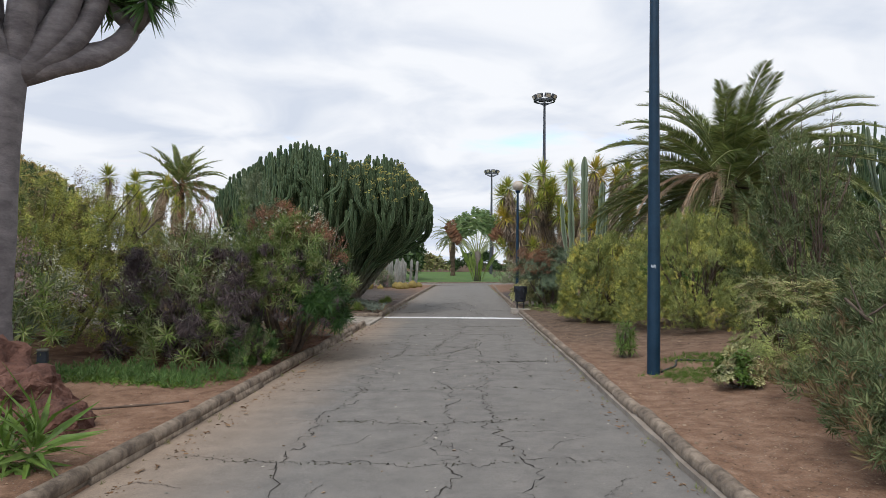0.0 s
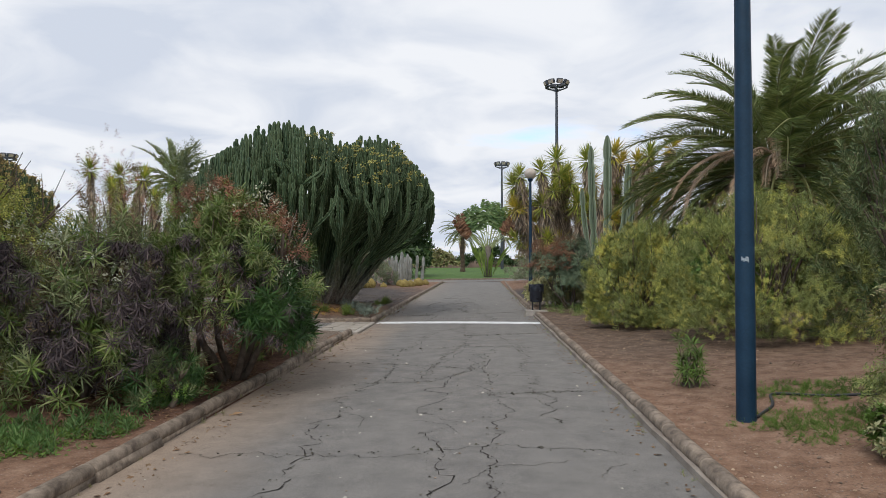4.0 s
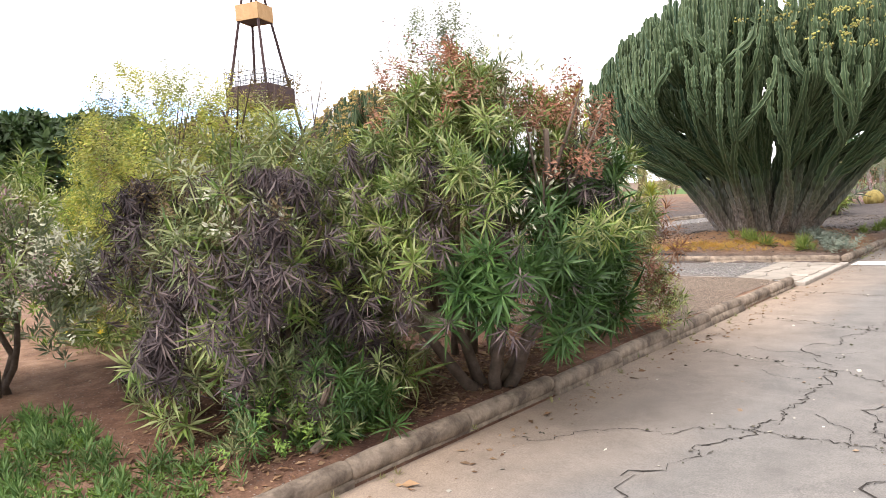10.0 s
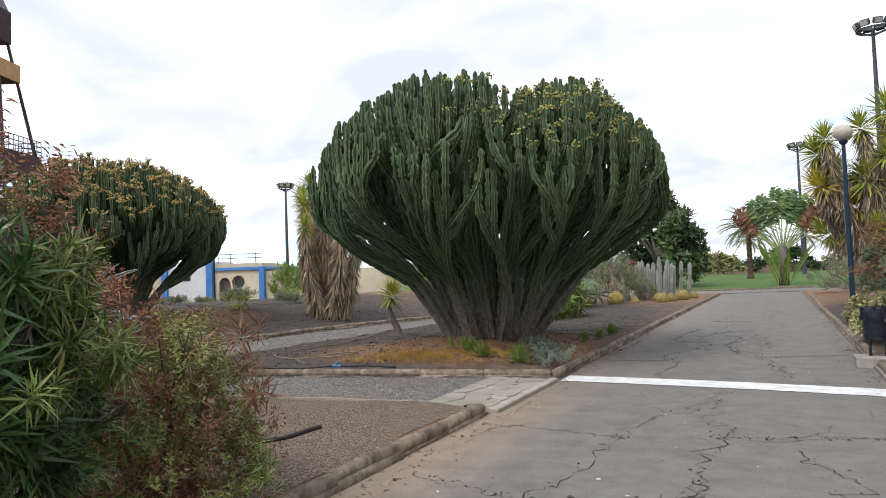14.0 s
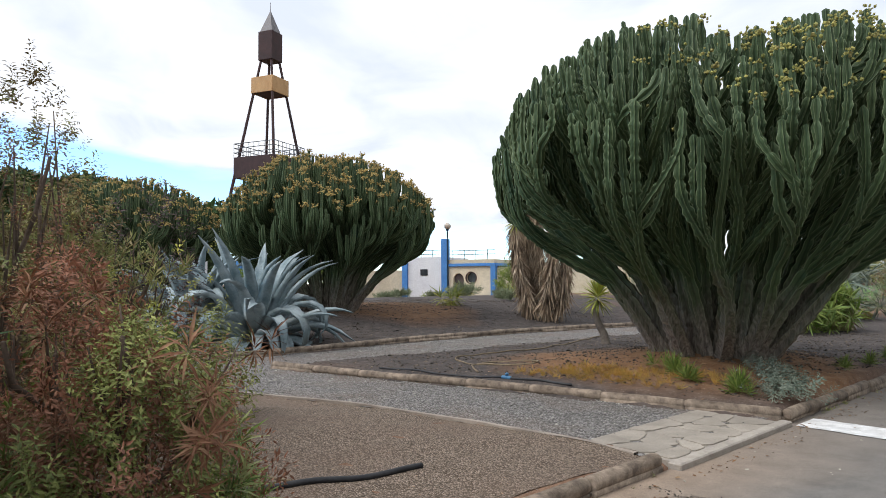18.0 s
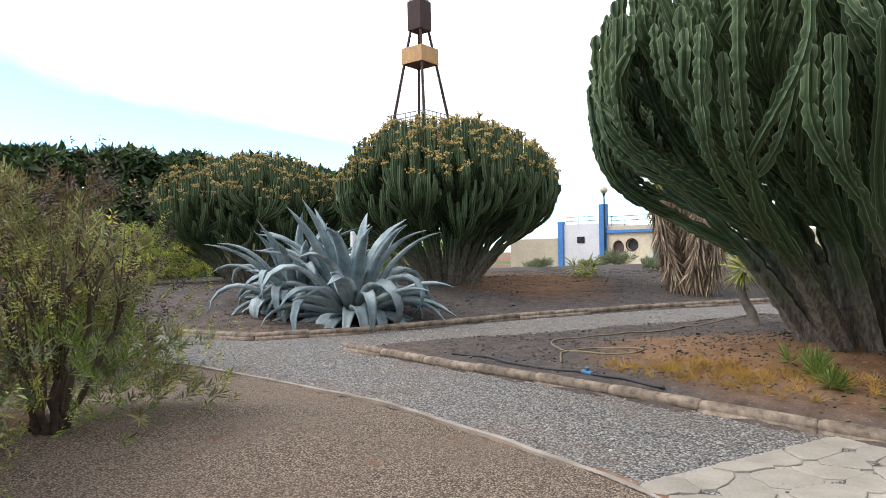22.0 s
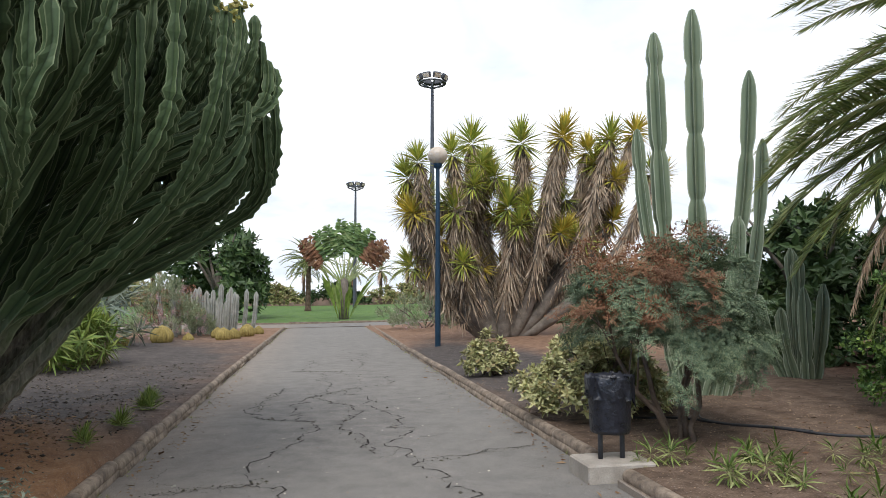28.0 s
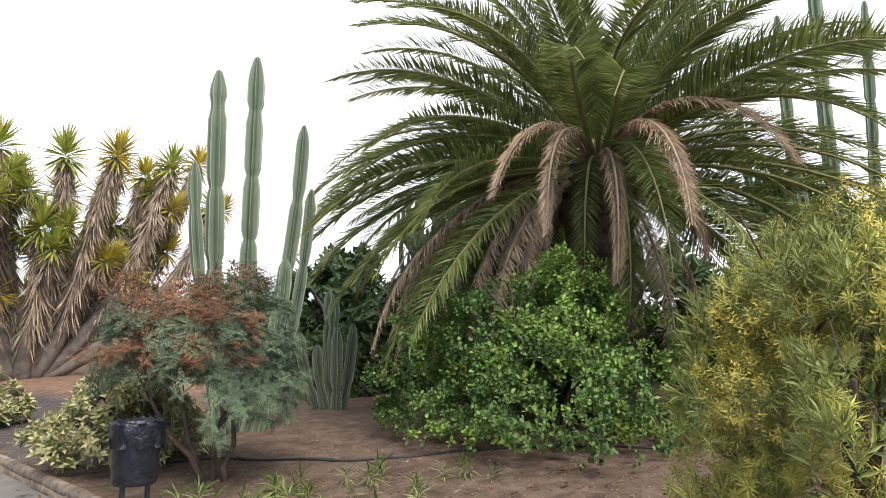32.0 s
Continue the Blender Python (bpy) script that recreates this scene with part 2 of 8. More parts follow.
def box(geo, lo, hi, bevel=0.0):
    """A box, its edges cut by bevel."""
    lo, hi = np.asarray(lo, float), np.asarray(hi, float)
    b = min(bevel, *(0.45 * (hi - lo)))
    if b <= 0:
        x = np.array([[lo[0], hi[0]][i & 1] for i in range(8)])
        y = np.array([[lo[1], hi[1]][i >> 1 & 1] for i in range(8)])
        z = np.array([[lo[2], hi[2]][i >> 2] for i in range(8)])
        return geo.add(np.stack([x, y, z], 1), [(0, 2, 3, 1), (4, 5, 7, 6), (0, 1, 5, 4), (2, 6, 7, 3), (0, 4, 6, 2), (1, 3, 7, 5)])
    v, q = [], []
    for z, s in ((lo[2], b), (lo[2] + b, 0), (hi[2] - b, 0), (hi[2], b)):
        x0, x1, y0, y1 = lo[0] + s, hi[0] - s, lo[1] + s, hi[1] - s
        c = b * 0.7
        v += [(x0 + c, y0, z), (x1 - c, y0, z), (x1, y0 + c, z), (x1, y1 - c, z), (x1 - c, y1, z), (x0 + c, y1, z), (x0, y1 - c, z), (x0, y0 + c, z)]
    for i in range(3):
        q += [(i * 8 + j, i * 8 + (j + 1) % 8, i * 8 + 8 + (j + 1) % 8, i * 8 + 8 + j) for j in range(8)]
    for o, w in ((0, -1), (24, 1)):
        f = [(0, 1, 2, 3), (0, 3, 4, 7), (7, 4, 5, 6)]
        q += [tuple(o + k for k in (a if w > 0 else a[::-1])) for a in f]
    return geo.add(v, q)


def lathe(geo, prof, sides=16, at=(0, 0, 0)):
    """Turns a profile of (radius, height) about z."""
    k = sides
    a = np.arange(k) * 2 * np.pi / k
    v = np.concatenate([np.stack([np.cos(a) * r + at[0], np.sin(a) * r + at[1], np.full(k, z + at[2])], 1) for r, z in prof])
    i, j = np.meshgrid(np.arange(len(prof) - 1), np.arange(k), indexing="ij")
    a0, b0 = i * k + j, i * k + (j + 1) % k
    return geo.add(v, np.stack([a0, b0, b0 + k, a0 + k], -1).reshape(-1, 4))


# ---- materials ----
def material(name, rough=0.8, metal=0.0, spec=0.3):
    m = bpy.data.materials.new(name)
    m.use_nodes = True
    b = m.node_tree.nodes["Principled BSDF"]
    b.inputs["Roughness"].default_value, b.inputs["Metallic"].default_value = rough, metal
    b.inputs["Specular IOR Level"].default_value = spec
    return m, m.node_tree.nodes, m.node_tree.links, b


def tex_noise(n, l, scale, detail=5.0, rough=0.6, distort=0.0, coord=None):
    t = n.new("ShaderNodeTexNoise")
    t.inputs["Scale"].default_value, t.inputs["Detail"].default_value = scale, detail
    t.inputs["Roughness"].default_value, t.inputs["Distortion"].default_value = rough, distort
    if coord is not None:
        l.new(coord, t.inputs["Vector"])
    return t


def ramp(n, l, fac, *stops):
    r = n.new("ShaderNodeValToRGB")
    e = r.color_ramp.elements
    while len(e) < len(stops):
        e.new(0.5)
    for s, (p, c) in zip(e, stops):
        s.position, s.color = p, (*c, 1)
    l.new(fac, r.inputs[0])
    return r


def mix_colour(n, l, fac, a, b, mode="MIX"):
    m = n.new("ShaderNodeMix")
    m.data_type, m.blend_type = "RGBA", mode
    for s, v in ((0, fac), (6, a), (7, b)):
        if isinstance(v, bpy.types.NodeSocket):
            l.new(v, m.inputs[s])
        elif s == 0:
            m.inputs[0].default_value = v
        else:
            m.inputs[s].default_value = (*v, 1)
    return m.outputs[2]


def remap(n, l, fac, a, b, c=0.0, d=1.0):
    m = n.new("ShaderNodeMapRange")
    for k, v in zip(("From Min", "From Max", "To Min", "To Max"), (a, b, c, d)):
        m.inputs[k].default_value = v
    l.new(fac, m.inputs["Value"])
    return m.outputs[0]


def bump(n, l, b, height, strength=0.4, dist=0.02):
    u = n.new("ShaderNodeBump")
    u.inputs["Strength"].default_value, u.inputs["Distance"].default_value = strength, dist
    l.new(height, u.inputs["Height"])
    l.new(u.outputs[0], b.inputs["Normal"])


def place(n):
    return n.new("ShaderNodeTexCoord").outputs["Object"]


def mat_leaf(name, cols, rough=0.5, glow=0.2, patch=2.2):
    """Leaves: one tone a leaf, patches over the plant, some light let through."""
    m, n, l, b = material(name, rough, 0, 0.35)
    g = n.new("ShaderNodeNewGeometry")
    r = ramp(n, l, g.outputs["Random Per Island"], *[(i / max(1, len(cols) - 1), c) for i, c in enumerate(cols)])
    t = tex_noise(n, l, patch, 3, coord=place(n))
    c = mix_colour(n, l, 1.0, r.outputs[0], ramp(n, l, t.outputs["Fac"], (0.3, (0.55, 0.55, 0.52)), (0.7, (1.38, 1.34, 1.2))).outputs[0], "MULTIPLY")
    l.new(c, b.inputs["Base Color"])
    if glow:
        tr, mx = n.new("ShaderNodeBsdfTranslucent"), n.new("ShaderNodeMixShader")
        l.new(c, tr.inputs["Color"])
        mx.inputs[0].default_value = glow * 0.7
        l.new(b.outputs[0], mx.inputs[1])
        l.new(tr.outputs[0], mx.inputs[2])
        l.new(mx.outputs[0], n["Material Output"].inputs["Surface"])
    return m


def mat_plain(name, c1, c2, scale=6.0, rough=0.75, metal=0.0, bumpy=0.25, dist=0.01, fine=40.0, spec=0.3, stretch=None):
    """Two tones broken up by noise at two scales, with fine relief."""
    m, n, l, b = material(name, rough, metal, spec)
    co = place(n)
    if stretch:
        mp = n.new("ShaderNodeMapping")
        mp.inputs["Scale"].default_value = stretch
        l.new(co, mp.inputs["Vector"])
        co = mp.outputs[0]
    a = tex_noise(n, l, scale, 6, 0.6, 0.2, co)
    f = tex_noise(n, l, fine, 4, 0.6, 0, co)
    o = n.new("ShaderNodeObjectInfo")
    c = mix_colour(n, l, remap(n, l, a.outputs["Fac"], 0.35, 0.65), c1, c2)
    c = mix_colour(n, l, 0.6, c, ramp(n, l, f.outputs["Fac"], (0.3, (0.75, 0.75, 0.75)), (0.7, (1.15, 1.15, 1.15))).outputs[0], "MULTIPLY")
    c = mix_colour(n, l, 1.0, c, ramp(n, l, o.outputs["Random"], (0, (0.86, 0.86, 0.86)), (1, (1.1, 1.1, 1.1))).outputs[0], "MULTIPLY")
    l.new(c, b.inputs["Base Color"])
    l.new(remap(n, l, a.outputs["Fac"], 0.3, 0.7, max(0.05, rough - 0.08), min(1, rough + 0.08)), b.inputs["Roughness"])
    bump(n, l, b, f.outputs["Fac"], bumpy, dist)
    return m


# ---- the lie of the land ----
def sstep(a, b, x):
    t = np.clip((np.asarray(x, float) - a) / (b - a), 0, 1)
    return t * t * (3 - 2 * t)


FAR_KERB = [(-22, 11.5), (-15.2, 14.6), (-11.9, 16.6), (-11.6, 19.0), (-11.9, 22.0), (-11.8, 25.9), (-11.2, 29.2), (-10.2, 33.5), (-8.6, 40.0)]
BED_SIDE = [(-9.75, 17.5), (-9.9, 19.2), (-9.45, 21.6), (-9.2, 27.1), (-8.6, 32.0), (-7.4, 39.0)]
EDGING = [(-2.45, 16.95), (-3.0, 17.02), (-4.4, 16.9), (-6.15, 16.6), (-7.9, 15.95), (-9.6, 15.3), (-12.5, 13.9), (-18, 11.2)]


def line_x(line, y):
    p = sorted((b, a) for a, b in line)
    return np.interp(y, [q[0] for q in p], [q[1] for q in p])


def line_y(line, x):
    p = sorted(line)
    return np.interp(x, [q[0] for q in p], [q[1] for q in p])


def rise(x):
    """The road and the beds right of it climb gently to the right."""
    return 0.0175 * np.clip(np.asarray(x, float) + 2.2, 0, 30)


def height(x, y):
    """The height of the ground at (x, y)."""
    x, y = np.asarray(x, float), np.asarray(y, float)
    d_left, d_right = -2.12 - x, x - 2.06
    side = np.maximum(d_left, d_right)
    bed = sstep(0.0, 0.12, side)
    front = 0.06 + (0.045 + 0.07 * sstep(0.2, 3, d_left)) * sstep(0.05, 1.6, line_y(EDGING, x) - y)
    second = 0.10 + 0.34 * np.exp(-(((x + 4.4) / 2.1) ** 2 + ((y - 22.2) / 2.6) ** 2))
    fx = line_x(FAR_KERB, y)
    third = 0.12 + 0.62 * sstep(0.3, 6.0, fx - x) - 0.75 * sstep(14, 34, fx - x)
    gravel = 0.045
    front_y, kerb_y = line_y(EDGING, x), 19.45 + (x + 2.1) * 0.235
    in_front = sstep(-0.06, 0.06, front_y - y)
    left = in_front * front + (1 - in_front) * gravel
    in_second = sstep(-0.05, 0.1, y - kerb_y) * sstep(-0.05, 0.12, x - line_x(BED_SIDE, y))
    left = left * (1 - in_second) + second * in_second
    in_third = sstep(-0.05, 0.1, fx - x) * sstep(12.0, 12.6, y + 0 * x)
    left = left * (1 - in_third) + third * in_third
    right = 0.11 + 0.16 * sstep(0.3, 4, d_right)
    z = np.where(d_left > 0, left, right) * bed
    far = sstep(51.5, 53, y)
    z = z * (1 - far) + 0.02 * far
    bumps = 0.02 * np.sin(x * 2.3 + 1.1 * np.sin(y * 1.7)) * np.sin(y * 2.1 + np.sin(x * 1.3)) + 0.012 * np.sin(x * 6.1 + y * 3.3) * np.sin(y * 5.7 - x * 2.2)
    return z + bumps * bed * (1 - far) * np.where(d_left > 0, np.clip(in_front + in_second + in_third, 0.1, 1), 1) - 0.035 * (1 - bed) + rise(x)


def on(x, y, dz=0.0):
    return (x, y, float(height(x, y)) + dz)


def grid_axis(lo, a, b, hi, fine, grow):
    mid = list(np.arange(a, b, fine))
    up, dn, s = [b], [a], fine
    while up[-1] < hi:
        s *= grow
        up.append(up[-1] + s)
    s = fine
    while dn[-1] > lo:
        s *= grow
        dn.append(dn[-1] - s)
    return np.array(dn[:0:-1] + mid + up)


def mat_soil():
    """Brown earth, orange round the great spurge, dark cinders in the far beds, fallen leaves under the shrubs."""
    m, n, l, b = material("soil", 0.95, 0, 0.15)
    co = place(n)
    big, mid, fine = tex_noise(n, l, 0.6, 5, 0.6, 0.3, co), tex_noise(n, l, 5, 6, 0.65, 0.2, co), tex_noise(n, l, 60, 3, 0.7, 0, co)
    brown = ramp(n, l, mid.outputs["Fac"], (0.25, (0.10, 0.058, 0.037)), (0.5, (0.205, 0.122, 0.080)), (0.75, (0.30, 0.20, 0.14))).outputs[0]
    orange = ramp(n, l, mid.outputs["Fac"], (0.25, (0.115, 0.062, 0.034)), (0.5, (0.205, 0.112, 0.058)), (0.8, (0.27, 0.165, 0.095))).outputs[0]
    dark = ramp(n, l, mid.outputs["Fac"], (0.25, (0.036, 0.031, 0.03)), (0.55, (0.078, 0.067, 0.062)), (0.8, (0.14, 0.12, 0.108))).outputs[0]
    duff = ramp(n, l, mid.outputs["Fac"], (0.3, (0.065, 0.034, 0.024)), (0.55, (0.135, 0.072, 0.048)), (0.75, (0.22, 0.13, 0.085))).outputs[0]

    def blob(x, y, rx, ry, soft=0.5, wob=0.6):
        mp = n.new("ShaderNodeMapping")
        mp.inputs["Location"].default_value = (-x / rx, -y / ry, 0)
        mp.inputs["Scale"].default_value = (1 / rx, 1 / ry, 0)
        l.new(co, mp.inputs["Vector"])
        ln = n.new("ShaderNodeVectorMath")
        ln.operation = "LENGTH"
        l.new(mp.outputs[0], ln.inputs[0])
        ad = n.new("ShaderNodeMath")
        ad.operation = "MULTIPLY_ADD"
        l.new(big.outputs["Fac"], ad.inputs[0])
        ad.inputs[1].default_value = wob
        l.new(ln.outputs["Value"], ad.inputs[2])
        return remap(n, l, ad.outputs[0], 1 + wob * 0.5 - soft * 0.5, 1 + wob * 0.5 + soft * 0.5, 1, 0)

    c = mix_colour(n, l, blob(-23, 26, 16, 16), brown, dark)
    c = mix_colour(n, l, blob(-7.0, 30, 5.6, 12.5), c, dark)
    c = mix_colour(n, l, blob(-5.8, 21.2, 5.2, 3.6), c, dark)
    c = mix_colour(n, l, blob(-4.5, 21.6, 2.9, 2.2), c, orange)
    c = mix_colour(n, l, blob(-17.5, 25.5, 3.5, 2.5), c, orange)
    c = mix_colour(n, l, blob(-3.6, 11.1, 2.6, 3.0), c, duff)
    c = mix_colour(n, l, blob(9.0, 23.0, 5.6, 4.6), c, duff)
    c = mix_colour(n, l, blob(4.6, 20, 4.0, 9.0), c, ramp(n, l, mid.outputs["Fac"], (0.3, (0.06, 0.041, 0.03)), (0.5, (0.125, 0.086, 0.062)), (0.75, (0.20, 0.145, 0.108))).outputs[0])
    c = mix_colour(n, l, blob(3.2, 30, 1.5, 6.5), c, dark)
    peb = n.new("ShaderNodeTexVoronoi")
    peb.inputs["Scale"].default_value = 42
    l.new(co, peb.inputs["Vector"])
    spot = remap(n, l, peb.outputs["Distance"], 0.14, 0.34, 0.85, 0.0)
    sel = n.new("ShaderNodeSeparateColor")
    l.new(peb.outputs["Color"], sel.inputs[0])
    pick = n.new("ShaderNodeMath")
    pick.operation = "MULTIPLY"
    l.new(spot, pick.inputs[0])
    l.new(remap(n, l, sel.outputs[0], 0.40, 0.65), pick.inputs[1])
    c = mix_colour(n, l, pick.outputs[0], c, ramp(n, l, sel.outputs[1], (0, (0.10, 0.075, 0.06)), (0.6, (0.24, 0.19, 0.16)), (1, (0.36, 0.31, 0.27))).outputs[0])
    c = mix_colour(n, l, 0.7, c, ramp(n, l, fine.outputs["Fac"], (0.3, (0.6, 0.6, 0.6)), (0.7, (1.3, 1.3, 1.3))).outputs[0], "MULTIPLY")
    l.new(c, b.inputs["Base Color"])
    h = n.new("ShaderNodeMath")
    l.new(mid.outputs["Fac"], h.inputs[0])
    l.new(pick.outputs[0], h.inputs[1])
    bump(n, l, b, h.outputs[0], 0.6, 0.03)
    return m


def mat_asphalt():
    """Worn grey asphalt, paler and sandier along the kerbs, with stains."""
    m, n, l, b = material("asphalt", 0.9, 0, 0.25)
    co = place(n)
    big, mid, fine = tex_noise(n, l, 0.35, 5, 0.6, 0.4, co), tex_noise(n, l, 3.2, 9, 0.72, 0.1, co), tex_noise(n, l, 120, 3, 0.7, 0, co)
    c = ramp(n, l, mid.outputs["Fac"], (0.28, (0.125, 0.117, 0.108)), (0.5, (0.165, 0.155, 0.142)), (0.72, (0.205, 0.19, 0.172))).outputs[0]
    sp = n.new("ShaderNodeSeparateXYZ")
    l.new(co, sp.inputs[0])
    wob = n.new("ShaderNodeMath")
    wob.operation = "MULTIPLY_ADD"
    l.new(big.outputs["Fac"], wob.inputs[0])
    wob.inputs[1].default_value = 1.6
    ab = n.new("ShaderNodeMath")
    ab.operation = "MULTIPLY"
    ab.inputs[1].default_value = -1.0
    l.new(sp.outputs["X"], ab.inputs[0])
    l.new(ab.outputs[0], wob.inputs[2])
    near = remap(n, l, sp.outputs["Y"], 17.0, 20.0, 1.0, 0.3)
    edge = n.new("ShaderNodeMath")
    edge.operation = "MULTIPLY"
    l.new(remap(n, l, wob.outputs[0], 1.7, 2.9, 0, 0.75), edge.inputs[0])
    l.new(near, edge.inputs[1])
    c = mix_colour(n, l, edge.outputs[0], c, ramp(n, l, mid.outputs["Fac"], (0.3, (0.25, 0.18, 0.125)), (0.7, (0.36, 0.265, 0.19))).outputs[0])
    c = mix_colour(n, l, remap(n, l, big.outputs["Fac"], 0.5, 0.75, 0, 0.45), c, (0.20, 0.19, 0.175))
    c = mix_colour(n, l, 0.8, c, ramp(n, l, fine.outputs["Fac"], (0.25, (0.55, 0.55, 0.55)), (0.5, (1, 1, 1)), (0.8, (1.5, 1.5, 1.48))).outputs[0], "MULTIPLY")
    l.new(c, b.inputs["Base Color"])
    bump(n, l, b, fine.outputs["Fac"], 0.35, 0.006)
    return m


def mat_gravel(name, c1, c2, scale=34.0):
    m, n, l, b = material(name, 0.9, 0, 0.25)
    co = place(n)
    v = n.new("ShaderNodeTexVoronoi")
    v.inputs["Scale"].default_value = scale
    l.new(co, v.inputs["Vector"])
    s = n.new("ShaderNodeSeparateColor")
    l.new(v.outputs["Color"], s.inputs[0])
    big = tex_noise(n, l, 0.8, 5, 0.6, 0.3, co)
    c = ramp(n, l, s.outputs[0], (0, c1), (1, c2)).outputs[0]
    c = mix_colour(n, l, remap(n, l, v.outputs["Distance"], 0.35, 0.7, 0, 0.8), c, tuple(k * 0.35 for k in c1))
    c = mix_colour(n, l, remap(n, l, big.outputs["Fac"], 0.45, 0.7, 0, 0.5), c, (0.17, 0.12, 0.09))
    l.new(c, b.inputs["Base Color"])
    bump(n, l, b, remap(n, l, v.outputs["Distance"], 0, 0.7, 1, 0), 0.8, 0.012)
    return m


SOIL, ASPHALT = mat_soil(), mat_asphalt()
GRAVEL = mat_gravel("grey_gravel", (0.085, 0.078, 0.072), (0.42, 0.4, 0.38), 54)
SAND = mat_gravel("brown_grit", (0.095, 0.068, 0.045), (0.42, 0.33, 0.26), 78)
CONCRETE = mat_plain("kerb_concrete", (0.11, 0.084, 0.064), (0.29, 0.23, 0.175), 9.0, 0.92, 0, 0.6, 0.012, 70)
FLAG = mat_plain("flagstone", (0.27, 0.24, 0.2), (0.36, 0.32, 0.27), 3.0, 0.85, 0, 0.3, 0.008, 70)
EDGE = mat_plain("edging_concrete", (0.20, 0.165, 0.135), (0.33, 0.285, 0.24), 2.5, 0.95, 0, 0.4, 0.01, 80)
MORTAR = mat_plain("mortar", (0.28, 0.25, 0.215), (0.40, 0.36, 0.31), 5.0, 0.95, 0, 0.4, 0.01, 80)
PAINT = mat_plain("white_road_paint", (0.52, 0.52, 0.51), (0.78, 0.78, 0.77), 7.0, 0.7, 0, 0.2, 0.004, 90)
CRACK = mat_plain("crack_dirt", (0.018, 0.016, 0.014), (0.05, 0.042, 0.035), 9.0, 1.0, 0, 0.3, 0.01, 60)
LAWN = mat_plain("lawn_turf", (0.05, 0.11, 0.02), (0.1, 0.17, 0.036), 1.2, 0.9, 0, 0.5, 0.03, 60)

gx, gy = grid_axis(-420, -13.5, 8.5, 420, 0.22, 1.13), grid_axis(-300, 2.0, 27.0, 600, 0.22, 1.13)
# keep the sheet's lines on the road's borders
gx = np.unique(np.concatenate([gx[np.min(np.abs(gx[:, None] - np.array([-2.12, -2.0, 2.06, 2.18])), axis=1) > 0.03], [-2.12, -2.0, 2.06, 2.18]]))
X, Y = np.meshgrid(gx, gy, indexing="ij")
Z = height(X, Y)
g = Geo()
i, j = np.meshgrid(np.arange(len(gx) - 1), np.arange(len(gy) - 1), indexing="ij")
a = i * len(gy) + j
g.add(np.stack([X, Y, Z], -1).reshape(-1, 3), np.stack([a, a + len(gy), a + len(gy) + 1, a + 1], -1).reshape(-1, 4))
tagged(part("ground", g, SOIL, smooth=True), "brown earth of the planting beds with pebbles and leaf litter", "ground", kind="structure")


def sheet(name, xs, ys, inside, mat, dz, label, category):
    """A sheet on the ground wherever inside(x, y) holds."""
    X, Y = np.meshgrid(xs, ys, indexing="ij")
    Z = height(X, Y) + dz
    i, j = np.meshgrid(np.arange(len(xs) - 1), np.arange(len(ys) - 1), indexing="ij")
    a = (i * len(ys) + j).ravel()
    keep = inside((xs[:-1] + xs[1:])[i.ravel()] / 2, (ys[:-1] + ys[1:])[j.ravel()] / 2)
    a = a[keep]
    g = Geo().add(np.stack([X, Y, Z], -1).reshape(-1, 3), np.stack([a, a + len(ys), a + len(ys) + 1, a + 1], -1))
    return tagged(part(name, g, mat, smooth=True), label, category, kind="structure")


def in_gravel(x, y):
    k = 19.42 + (x + 2.1) * 0.235
    strip = (y > line_y(EDGING, x)) & (y < k) & (x < -2.3)
    lane = (x < line_x(BED_SIDE, y)) & (x > line_x(FAR_KERB, y)) & (y > line_y(EDGING, x)) & (y < 40)
    return (strip & (x > -9.95)) | (lane & (y > 12))


sheet("gravel_path", np.arange(-21, -2.2, 0.12), np.arange(11.2, 40, 0.12), in_gravel, GRAVEL, 0.006, "loose grey gravel of a side path between beds", "gravel path")
sheet("grit_bed", np.arange(-9.5, -2.25, 0.12), np.arange(11.9, 17.1, 0.12), lambda x, y: (y < line_y(EDGING, x) - 0.05) & (y > 12.6 + 0.9 * np.sin(x * 1.7) + 0.1 * (x + 2) ** 2 * 0.12) & (x > -9.4), SAND, 0.005, "brown grit spread over the front bed", "gravel bed")

# the road: crowned a little, running into a cross path at its far end
g = Geo()
ys = np.concatenate([np.arange(-14, 53.0, 0.5)])
xs = np.array([-2.14, -1.6, -0.8, 0, 0.8, 1.5, 2.12])
X, Y = np.meshgrid(xs, ys, indexing="ij")
Z = 0.012 * (1 - (X / 2.1) ** 2) + rise(X)
i, j = np.meshgrid(np.arange(len(xs) - 1), np.arange(len(ys) - 1), indexing="ij")
a = i * len(ys) + j
g.add(np.stack([X, Y, Z], -1).reshape(-1, 3), np.stack([a, a + len(ys), a + len(ys) + 1, a + 1], -1).reshape(-1, 4))
tagged(part("road", g, ASPHALT, smooth=True), "cracked grey asphalt footway, sandy along its kerbs", "road", kind="structure")
g = Geo().add([(-60, 52.5, 0.03), (-2.2, 52.5, 0.03), (27.8, 52.5, 0.555), (60, 52.5, 0.555), (-60, 57.6, 0.03), (-2.2, 57.6, 0.03), (27.8, 57.6, 0.555), (60, 57.6, 0.555)], [(0, 1, 5, 4), (1, 2, 6, 5), (2, 3, 7, 6)])
tagged(part("cross_path", g, ASPHALT), "grey asphalt path crossing before the lawn", "road", kind="structure")

# cracks: jagged dark clefts across and along the asphalt
rng = np.random.default_rng(5)


